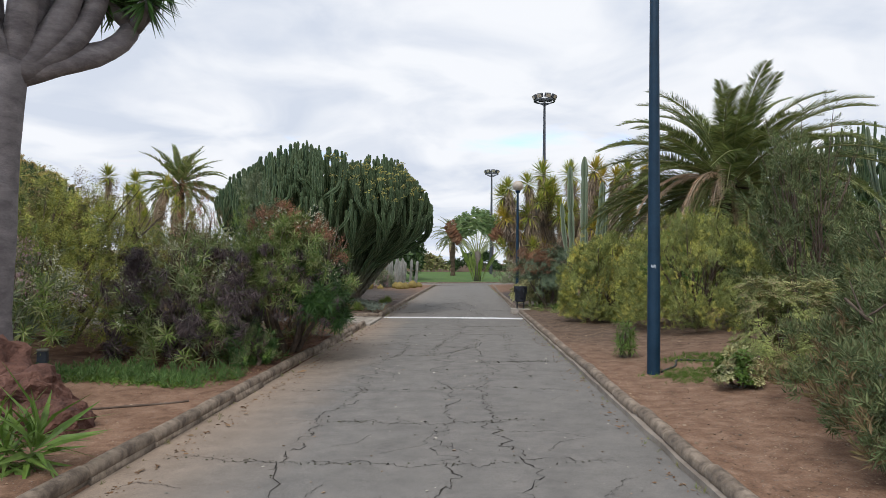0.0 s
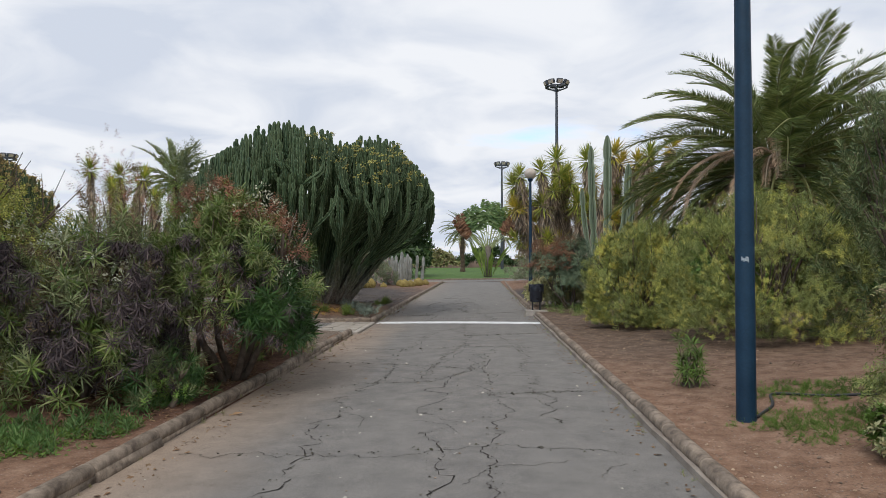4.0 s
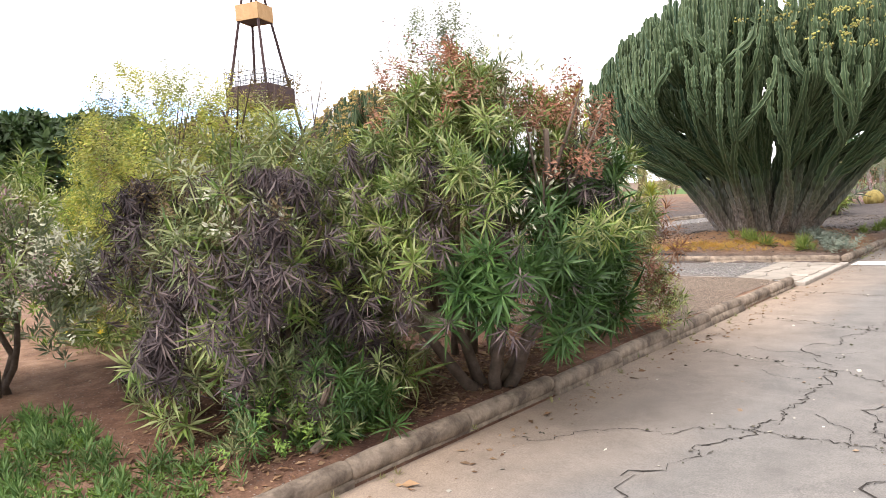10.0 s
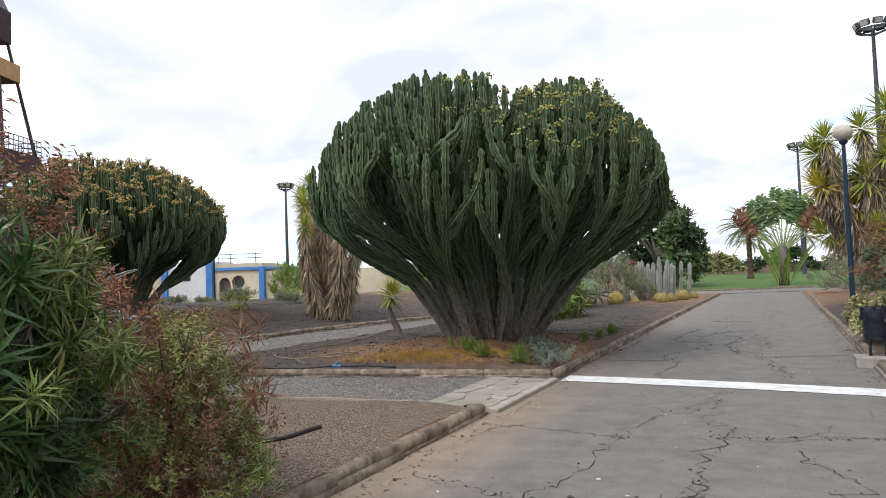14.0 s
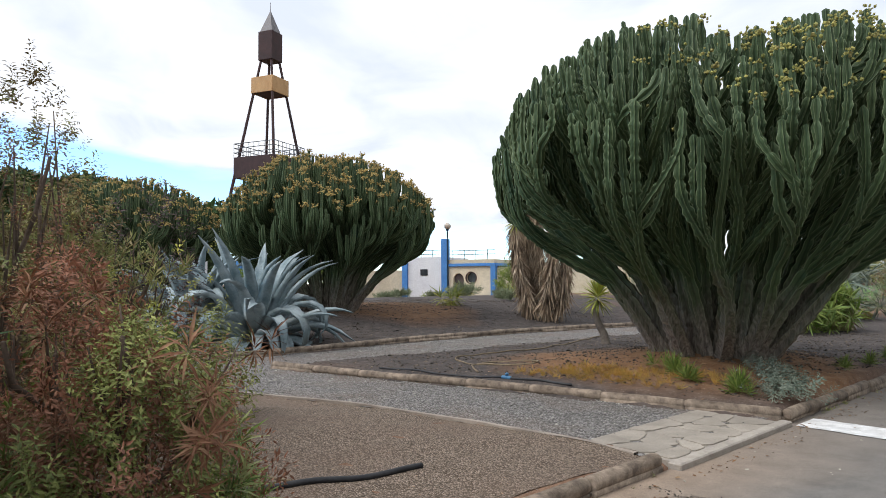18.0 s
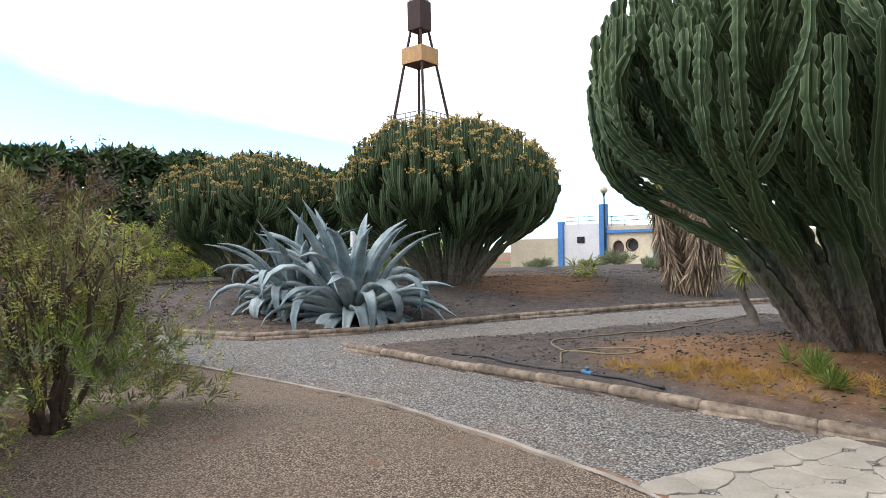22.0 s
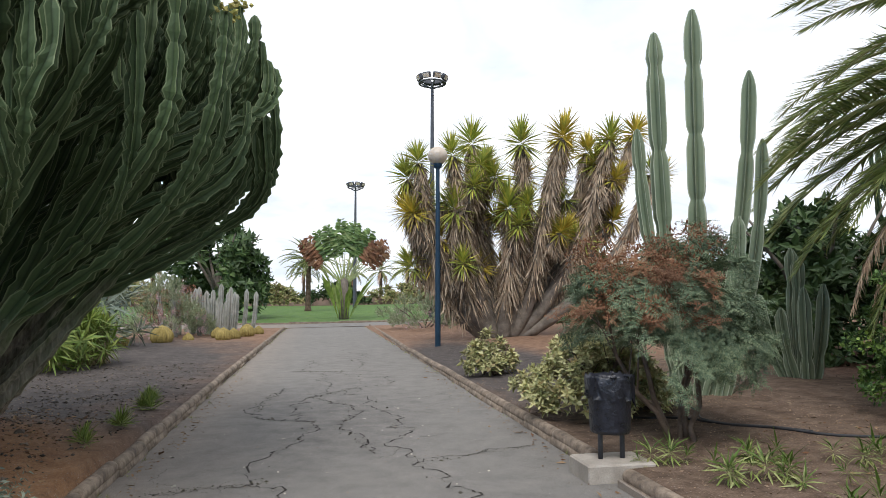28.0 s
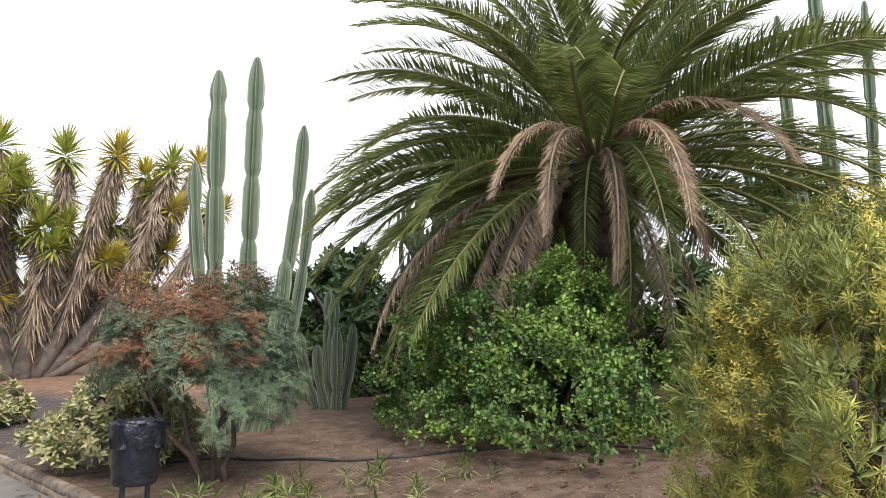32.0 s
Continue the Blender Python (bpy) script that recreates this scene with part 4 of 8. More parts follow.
# ---- plants ----
def spurge(at, tall, wide, limbs, label, seed, tips=300, flowers=120, thick=0.07, flower_low=0.7, low=-6, bloom=None, bias=None, seg=0.3, ring=0.075, wide_at=0.66, apart=290, stout=1.0):
    """A candelabra tree spurge: limbs fan out of one foot and fork twice into jointed branches, each turning up, to tips all over a dome."""
    r = np.random.default_rng(seed)
    th = thing("candelabra_spurge", label, "cactus tree", at)
    R, c_z = wide / 2, tall * wide_at
    lo = math.sin(radians(low))
    k = np.arange(tips)
    az = k * 2.39996 + r.uniform(-0.35, 0.35, tips)
    sp = lo + (0.99 - lo) * ((k + 0.5) / tips) ** 0.92
    cp = np.sqrt(1 - sp * sp)
    # the halves bulge unevenly; some branches stop short, deep inside
    lump = 1 + 0.035 * np.sin(az * 3 + seed) + 0.025 * np.sin(az * 5 + sp * 4 + seed * 2)
    shell = np.where(r.random(tips) < 0.3, r.uniform(0.62, 0.9, tips), 1.02 - 0.07 * r.random(tips) ** 1.4) * lump
    goals = np.stack([np.cos(az) * R * cp * shell, np.sin(az) * R * cp * shell, c_z + np.where(sp > 0, tall - c_z, c_z * 0.85) * sp * shell + r.normal(0, 0.05, tips)], 1)
    goals[:, :2] *= (1 + 0.42 * np.minimum(sp, 0))[:, None]
    if bias is not None:
        goals[:, 2] *= np.array([bias(x, y) for x, y, z in goals])
    goals[:, 2] = np.maximum(goals[:, 2], tall * 0.36)
    near = np.zeros(tips, bool)
    near[np.argsort(-goals @ np.array([0.75, -0.65, 0.1]))[:apart]] = True

    def joints(n, run):
        sg = seg * r.uniform(0.75, 1.3)
        return 1 - 0.34 * np.abs(np.cos(np.linspace(0, 1, n) * run / sg * math.pi + r.uniform(0, 3))) ** 5

    def sway(pts, amount):
        t = np.linspace(0, 1, len(pts))
        return pts + (np.sin(t * r.uniform(5, 10) + r.uniform(0, 6)) * np.sin(t * math.pi))[:, None] * np.array([*r.normal(0, amount, 2), 0])

    def offshoot(stem, s0, e, woody):
        """A branch from the share s0 of a stem's run to its tip e: out at first, then up."""
        m = int(s0 * (len(stem) - 1))
        p, t = stem[m], unit(stem[min(m + 1, len(stem) - 1)] - stem[max(m - 1, 0)])
        gap = e - p
        flat, h = np.array([gap[0], gap[1], 0.0]), max(gap[2], 0.2)
        d = float(np.linalg.norm(flat))
        run = h + 0.6 * d
        fine = ring < 0.09
        n = max(8, int(run / (0.055 if fine else ring * 1.7)))
        c1 = p + unit(t * 0.75 + flat / max(d, 0.05) * 0.65) * (0.65 * d + 0.18 * h)
        c2 = np.array([*(e[:2] + flat[:2] * r.uniform(-0.02, 0.1)), max(e[2] - h * 0.52, p[2] + 0.05)])
        pts = sway(bez4(p, c1, c2, e, n), 0.015)
        u = np.linspace(0, 1, n)
        rad = thick * r.uniform(0.85, 1.12) * np.interp(u, [0, 0.1, 0.5, 1 - 0.06 / run, 1.0], [0.75 + woody, 0.95 + woody * 0.6, 1.05, 1.0, 0.7]) * joints(n, run)
        g = Geo()
        tube(g, pts, rad, ribs=5, rib=0.23, scallop=0.2 if fine else 0.13, step=0.1 if fine else 0.2, phase=r.uniform(0, 6))
        return pts, g

    # goals that lie in the same direction share a limb, and within it a branch
    way = unit(goals - np.array([0, 0, c_z * 0.55]))
    j = np.arange(limbs)
    sq = lo * 0.8 + (0.95 - lo * 0.8) * (j + 0.5) / limbs
    heads = np.stack([np.cos(j * 2.39996) * np.sqrt(1 - sq * sq), np.sin(j * 2.39996) * np.sqrt(1 - sq * sq), sq], 1) + r.normal(0, 0.05, (limbs, 3))
    owner = np.argmax(way @ unit(heads).T, axis=1)
    tops, rest = [], Geo()
    for q in range(limbs):
        mine = np.flatnonzero(owner == q)
        if not len(mine):
            continue
        lead = mine[np.argmax(goals[mine, 2])]
        e = goals[lead]
        c, f = unit(e[:2]), min(1.0, float(np.linalg.norm(e[:2])) / R)
        foot = np.array([*(c * wide * 0.095 * (0.15 + 0.95 * f) + r.normal(0, 0.05, 2)), -0.15])
        n = max(18, int(e[2] * 1.25 / ring))
        out = np.array([*(c * R * f), 0.0])
        pts = sway(bez4(foot, foot + out * 0.22 + np.array([0, 0, e[2] * 0.32]), out * 0.82 + np.array([0, 0, e[2] * 0.62]), e, n), 0.06)
        u = np.linspace(0, 1, n)
        run = float(np.sum(np.linalg.norm(np.diff(pts, axis=0), axis=1)))
        rad = thick * r.uniform(0.9, 1.15) * np.interp(u, [0, 0.1, 0.3, 0.5, 0.97, 1.0], [2.3 * stout, 1.75 * stout, 1.5 * stout, 1.25, 0.95, 0.6]) * (1 + (joints(n, run) - 1) * np.clip(u * 2.2, 0.2, 1))
        g = Geo()
        tube(g, pts, rad, ribs=5, rib=0.21, scallop=0.07, step=0.13, phase=r.uniform(0, 6))
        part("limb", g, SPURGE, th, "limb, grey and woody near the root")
        tops.append(e)
        others = mine[mine != lead]
        if not len(others):
            continue
        arms = others[r.permutation(len(others))[:max(1, len(others) // 5)]]
        stems = [pts]
        for a in arms:
            pb, g = offshoot(pts, r.uniform(0.3, 0.55), goals[a], 0.3)
            stems.append(pb)
            tops.append(goals[a])
            if near[a]:
                part("branch", g, SPURGE, th)
            else:
                rest.add(*g.arrays(), g.crests())
        for a in np.setdiff1d(others, arms):
            e = goals[a]
            best = min(stems, key=lambda st: float(np.min(np.linalg.norm(st[len(st) // 2:] - e, axis=1))))
            below = best[:, 2] < e[2] - r.uniform(0.5, 1.5) * tall / 5.3
            s0 = np.clip(below.sum() / len(best), 0.22, 0.75)
            pb, g = offshoot(best, s0, e, 0.0)
            tops.append(e)
            if near[a]:
                part("branch", g, SPURGE, th)
            else:
                rest.add(*g.arrays(), g.crests())
    # short arms in the heart of the crown
    for q in range(limbs // 2):
        az0, f = q * 2.39996, 0.08 + 0.4 * math.sqrt((q + 0.5) / (limbs // 2))
        c = np.array([math.cos(az0), math.sin(az0)])
        e = np.array([*(c * R * f), tall * r.uniform(0.5, 0.72)])
        foot = np.array([*(c * wide * 0.085 * f * 2), -0.15])
        pts = sway(bez4(foot, foot + np.array([0, 0, e[2] * 0.3]), np.array([*(e[:2] * 0.8), e[2] * 0.6]), e, 40), 0.05)
        g = Geo()
        tube(g, pts, thick * np.interp(np.linspace(0, 1, 40), [0, 0.12, 0.9, 1], [2.3 * stout, 1.9 * stout, 1.25, 0.7]) * joints(40, e[2]), ribs=5, rib=0.21, scallop=0.07, step=0.13, phase=r.uniform(0, 6))
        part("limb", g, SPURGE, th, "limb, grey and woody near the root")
    if rest.n:
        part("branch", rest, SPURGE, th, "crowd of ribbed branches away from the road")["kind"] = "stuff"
    ends = np.array(tops)
    sel = ends[ends[:, 2] > tall * flower_low]
    if bloom is not None:
        sel = sel[np.linalg.norm(sel[:, :2] - np.array(bloom[:2]), axis=1) + r.exponential(0.35, len(sel)) < bloom[2]]
        sel = sel[sel[:, 2] < tall * 0.9]
    sel = sel[r.permutation(len(sel))[:flowers]]
    if len(sel):
        m = 20 if bloom is None else 14
        p = np.repeat(sel, m, 0) + r.normal(0, 1, (len(sel) * m, 3)) * np.array([thick, thick, thick * 0.6]) * 0.8 + np.array([0, 0, 0.01])
        g = Geo()
        stamp(g, ROUND, frames_z(r.normal(0, 1, (len(p), 3)), r.uniform(0, 6, len(p))), p, r.uniform(0.015, 0.034 if bloom is None else 0.03, len(p)))
        part("blossom", g, FLOWER if bloom is None else FRUIT, th, "yellow flower and fruit clusters on the branch tips")["kind"] = "stuff"
    return th


ROUND = (np.array([(1, 0, 0), (-1, 0, 0), (0, 1, 0), (0, -1, 0), (0, 0, 0.9), (0, 0, -0.9)], float), NOQ,
         np.array([(0, 2, 4), (2, 1, 4), (1, 3, 4), (3, 0, 4), (2, 0, 5), (1, 2, 5), (3, 1, 5), (0, 3, 5)]))


def frond_mesh(name, seed, length, arch, leaf, mat, pairs=70, hang=0.35, upright=0.55, tatter=0.0, cuts=2, blade=0.07):
    """A feather palm's frond along +y, arching down; its rib and its leaflets."""
    r = np.random.default_rng(seed)
    t = np.linspace(0, 1, 14)
    ang = arch * t ** (0.75 if arch > 1.8 else 1.5)
    ds = length / 13
    y, z = [0.0], [0.0]
    for a in ang[1:]:
        y.append(y[-1] + math.cos(a) * ds)
        z.append(z[-1] - math.sin(a) * ds)
    pts = np.column_stack([0.10 * length * (r.random() - 0.5) * t ** 2, y, z])
    rib = Geo()
    tube(rib, pts, np.linspace(0.045, 0.006, 14), 5)
    s = np.linspace(0.10, 0.995, pairs)
    if tatter:
        s = s[r.random(pairs) > tatter]
    pos = np.stack([np.interp(s, t, pts[:, k]) for k in range(3)], 1)
    tan = unit(np.stack([np.interp(s, t, np.gradient(pts[:, k])) for k in range(3)], 1))
    side = np.array([1.0, 0, 0])
    up = unit(np.cross(side, tan))
    g = Geo()
    lf = leaf_tpl(blade, cuts, hang, 0.5, 0.3)
    size = leaf * np.interp(s, [0, 0.12, 0.35, 0.75, 1], [0.3, 0.6, 1, 0.8, 0.35])
    for w in (-1, 1):
        d = tan * (0.62 + 0.25 * s[:, None]) + w * side * 0.85 + up * upright * r.uniform(0.5, 1.2, (len(s), 1))
        d += r.normal(0, 0.09, d.shape)
        stamp(g, lf, frames_y(d, r.normal(0, 0.3, len(s))), pos, size * r.uniform(0.85, 1.1, len(s)))
    return mesh_of("rib", rib, PALM_RIB if mat is PALM else SKIRT), mesh_of(name, g, mat)


FRONDS = {}


def frond(kind):
    if kind not in FRONDS and kind[0] == "f":
        dry = kind[1:].startswith("dry")
        arch, up = dict(up=(0.7, 0.55), mid=(1.0, 0.5), low=(0.95, 0.45), hang=(0.9, 0.35), dryhang=(1.0, 0.1), dryarch=(1.7, 0.1))[kind[1:-1]]
        FRONDS[kind] = frond_mesh("leaflets", sum(map(ord, kind)), 4.2, arch, 0.62, PALM_DRY if dry else PALM, 26, 0.25, up, 0.0, 1, 0.3)
    if kind not in FRONDS:
        dry = kind.startswith("dry")
        arch, up = dict(up=(1.15, 0.42), mid=(1.1, 0.4), low=(0.95, 0.38), hang=(0.9, 0.35), dryhang=(1.0, 0.1), dryarch=(1.7, 0.1), dryfold=(2.0, -0.1), bend=(1.9, 0.2))[kind[:-1]]
        FRONDS[kind] = frond_mesh("leaflets", sum(map(ord, kind)), 4.2, arch, 0.6 if not dry else 0.44, PALM_DRY if dry else PALM, 150, 0.16 if not dry else 0.5, up, 0.0 if not dry else 0.06, 2, 0.062)
    return FRONDS[kind]


def palm(at, crown, label, seed, count=64, size=1.0, trunk_r=0.42, dry=12, group="", far=False, folded=(), open_to=None):
    """A date palm: rough trunk, a crown of arching fronds, dry ones hanging below."""
    r = np.random.default_rng(seed)
    th = thing("date_palm", label, "palm tree", at, group)
    g = Geo()
    n = max(8, int(crown / 0.14))
    zz = np.linspace(-0.1, crown - 0.25, n)
    rad = trunk_r * (1 + 0.12 * np.sin(zz / 0.28 * math.pi) + 0.35 * np.exp(-zz / 0.5) + 0.25 * sstep(crown - 1.0, crown, zz))
    tube(g, np.column_stack([0 * zz, 0 * zz, zz]), rad, ribs=9, rib=0.05)
    part("trunk", g, PALM_TRUNK, th)
    for k in range(count + dry):
        az = k * 2.39996 + r.uniform(-0.2, 0.2)
        if k < count:
            f = k / count
            el = 80 - 104 * f ** 0.85 + r.uniform(-7, 7)
            kind = "up" if el > 48 else "mid" if el > 12 else "low" if el > -12 else "hang"
        else:
            el = r.uniform(-66, -30)
            kind = "dryhang" if el < -40 else "dryarch"
        if open_to is not None and -50 < el < 18 and abs((math.degrees(az) - open_to + 180) % 360 - 180) < 30:
            continue
        rib, leaves = frond(("f" if far else "") + kind + str(int(r.integers(2))))
        s = size * r.uniform(0.85, 1.08) * (0.8 if k >= count else 1) * (0.82 if el > 60 else 0.92 if el > 40 else 1)
        m = Matrix.Translation((math.cos(az) * trunk_r * 0.55, math.sin(az) * trunk_r * 0.55, crown - 0.25 + 0.5 * max(0, el) / 80)) @ Matrix.Rotation(az - math.pi / 2, 4, "Z") @ Matrix.Rotation(radians(el), 4, "X") @ Matrix.Rotation(r.uniform(-0.5, 0.5), 4, "Y") @ Matrix.Scale(s, 4)
        if far and el < -15:
            s *= 0.85
        fr = part("frond", leaves, None, th, "dry brown hanging frond" if k >= count else "", at=m)
        part("rib", rib, None, fr)
    for az, el, kind, s in folded:
        rib, leaves = frond(kind)
        m = Matrix.Translation((math.cos(radians(az)) * trunk_r * 0.7, math.sin(radians(az)) * trunk_r * 0.7, crown - 0.1)) @ Matrix.Rotation(radians(az - 90), 4, "Z") @ Matrix.Rotation(radians(el), 4, "X") @ Matrix.Scale(s, 4)
        fr = part("frond", leaves, None, th, "folded pinkish-brown dead frond" if kind[0] == "d" else "yellowing frond hanging down" if kind[0] == "b" else "", at=m)
        part("rib", rib, None, fr)
    return th


def yucca_head():
    r = np.random.default_rng(77)
    return rosette_tpl(r, 110, 0.1, 0.12, -45, 88, 2, 0.3, 0.2)


HEAD = yucca_head()
SKIRT_LEAF = leaf_tpl(0.08, 2, -0.10, 0.3, 0.3)


def yucca(at, stems, label, seed, skirt=1.0, head=0.62, trunk_r=0.13, group="", wood=TRUNK, forks=0.0):
    """A many-headed yucca: stems of (x, y, height, skirt from), each shaggy with dead leaves below its head."""
    r = np.random.default_rng(seed)
    th = thing("yucca", label, "yucca", at, group)
    for x, y, h, bare in stems:
        a0 = math.atan2(y, x)
        pts = bez4((0.18 * math.cos(a0), 0.18 * math.sin(a0), -0.1), (x * 0.55, y * 0.55, h * 0.14), (x * 0.82 + r.normal(0, 0.2), y * 0.82, h * 0.52), (x, y, h - 0.3), 10)
        pts[3:, :2] += (np.sin(np.linspace(0, 2.6, 7)) * r.normal(0, 0.22))[:, None] * np.array([1, 0.5])
        g = Geo()
        tube(g, pts, np.linspace(trunk_r * 1.25, trunk_r * 0.6, 10), 8)
        stem = part("stem", g, wood, th, "", True)
        t = np.linspace(0, 1, 10)
        n = int(620 * skirt * (1 - bare) * h / 3)
        if n > 5:
            s = bare + (1 - bare) * r.random(n) ** 0.6
            p = np.stack([np.interp(s, t, pts[:, k]) for k in range(3)], 1)
            az = r.uniform(0, 2 * math.pi, n)
            o = np.stack([np.cos(az), np.sin(az), 0 * az], 1)
            way = unit(np.stack([np.interp(s, t, np.gradient(pts[:, k])) for k in range(3)], 1))
            d = o * r.uniform(0.1, 0.5, (n, 1)) * np.where(r.random((n, 1)) < 0.15, 2.2, 1.0) - way * 0.4 + np.array([0, 0, -0.65])
            g = Geo()
            stamp(g, SKIRT_LEAF, frames_y(d, r.uniform(-1, 1, n)), p + o * trunk_r * 0.7, r.uniform(0.3, 0.75, n) * np.interp(s, [bare, bare + 0.2, 1], [0.8, 1.1, 0.8]))
            part("dead_foliage", g, SKIRT, stem, "shaggy skirt of dead brown leaves")
        for turn in range(2 if forks and h > 3 else 0):
            if r.random() > forks:
                continue
            k = int(r.integers(5, 9))
            az = r.uniform(0, math.pi) + turn * math.pi
            e = pts[k] + np.array([math.cos(az) * r.uniform(0.5, 0.8), math.sin(az) * 0.45, r.uniform(0.3, 0.8)])
            g = Geo()
            arm = bez(pts[k] - np.array([0, 0, 0.15]), pts[k] + np.array([math.cos(az) * 0.5, math.sin(az) * 0.36, 0.05]), e, 6)
            tube(g, arm, np.linspace(trunk_r * 0.75, trunk_r * 0.55, 6), 7)
            part("side_stem", g, wood, stem, "", True)
            m = 130
            a2 = r.uniform(0, 2 * math.pi, m)
            o = np.stack([np.cos(a2), np.sin(a2), 0 * a2], 1)
            g = Geo()
            stamp(g, SKIRT_LEAF, frames_y(o * r.uniform(0.15, 0.7, (m, 1)) + np.array([0, 0, -1.0]), r.uniform(-1, 1, m)), arm[r.integers(2, 6, m)] + o * trunk_r * 0.6, r.uniform(0.25, 0.6, m))
            part("dead_foliage", g, SKIRT, stem, "shaggy skirt of dead brown leaves")
            g = Geo()
            stamp(g, HEAD, frames_z(unit(e - arm[-2] + np.array([math.cos(az) * 0.1, 0, 0.1]))[None], np.array([az])), e[None], head * r.uniform(0.75, 0.95))
            gold = r.random() < 0.5
            part("leaf_head", g, YUCCA_GOLD if gold else YUCCA, stem, "spiky golden leaf head" if gold else "spiky yellow-green leaf head")
        d = unit(pts[-1] - pts[-2] + np.array([0, 0, 0.15]))
        g = Geo()
        stamp(g, HEAD, frames_z(d[None], np.array([r.uniform(0, 6)])), pts[-1][None], head * r.uniform(0.85, 1.1))
        gold = forks and r.random() < 0.35
        part("leaf_head", g, YUCCA_GOLD if gold else YUCCA, stem, "spiky golden leaf head" if gold else "spiky yellow-green leaf head")
    return th


def agave(at, size, leaves, label, seed):
    """A great blue agave: thick channelled leaves, the old ones bent down."""
    r = np.random.default_rng(seed)
    th = thing("agave", label, "agave", at)
    for k in range(leaves):
        f = (k + 0.5) / leaves
        el = 82 - 92 * f ** 0.75 + r.uniform(-7, 7)
        az = k * 2.39996 + r.uniform(-0.2, 0.2)
        ln = size * (0.72 + 0.38 * math.sin(math.pi * min(1, f + 0.25))) * r.uniform(0.88, 1.1)
        bend = r.uniform(0.2, 0.75) + (2.1 * r.random() if r.random() < 0.8 and f > 0.2 else 0)
        n = 11
        s = np.linspace(0, 1, n)
        a = radians(el) - bend * np.clip((s - r.uniform(0.2, 0.5)) / 0.6, 0, 1.1) ** 1.4 * 1.4
        y = np.concatenate([[0], np.cumsum(np.cos(a[1:]))]) * ln / (n - 1)
        z = np.concatenate([[0], np.cumsum(np.sin(a[1:]))]) * ln / (n - 1)
        w = size * 0.064 * np.interp(s, [0, 0.12, 0.45, 0.8, 1], [0.95, 0.72, 1.0, 0.55, 0.02])
        v = []
        for i in range(n):
            up = np.array([0, -math.sin(a[i]), math.cos(a[i])])
            c = np.array([0, y[i], z[i]])
            thick = size * 0.022 * (1 - 0.8 * s[i])
            side = np.array([1.0, 0, 0])
            v += [c - side * w[i] + up * w[i] * 0.42, c - side * w[i] * 0.5 + up * w[i] * 0.06, c, c + side * w[i] * 0.5 + up * w[i] * 0.06, c + side * w[i] + up * w[i] * 0.42, c + side * w[i] * 0.5 - up * (thick + w[i] * 0.1), c - side * w[i] * 0.5 - up * (thick + w[i] * 0.1)]
        q = [(i * 7 + j, i * 7 + 7 + j, i * 7 + 7 + (j + 1) % 7, i * 7 + (j + 1) % 7) for i in range(n - 1) for j in range(7)]
        g = Geo().add(v, q)
        part("leaf", g, AGAVE, th, "", True, Matrix.Translation((math.cos(az) * size * 0.07, math.sin(az) * size * 0.07, 0.12)) @ Matrix.Rotation(az - math.pi / 2, 4, "Z") @ Matrix.Rotation(r.normal(0, 0.15), 4, "Y"))
    return th


SPRIG = {}
OVAL = (np.array([(0, 0, 0), (0.3, 0.25, 0.06), (0.34, 0.6, 0.03), (0, 1, -0.2), (-0.34, 0.6, 0.03), (-0.3, 0.25, 0.06)]), np.array([(0, 1, 2, 3), (0, 3, 4, 5)]), NOT)


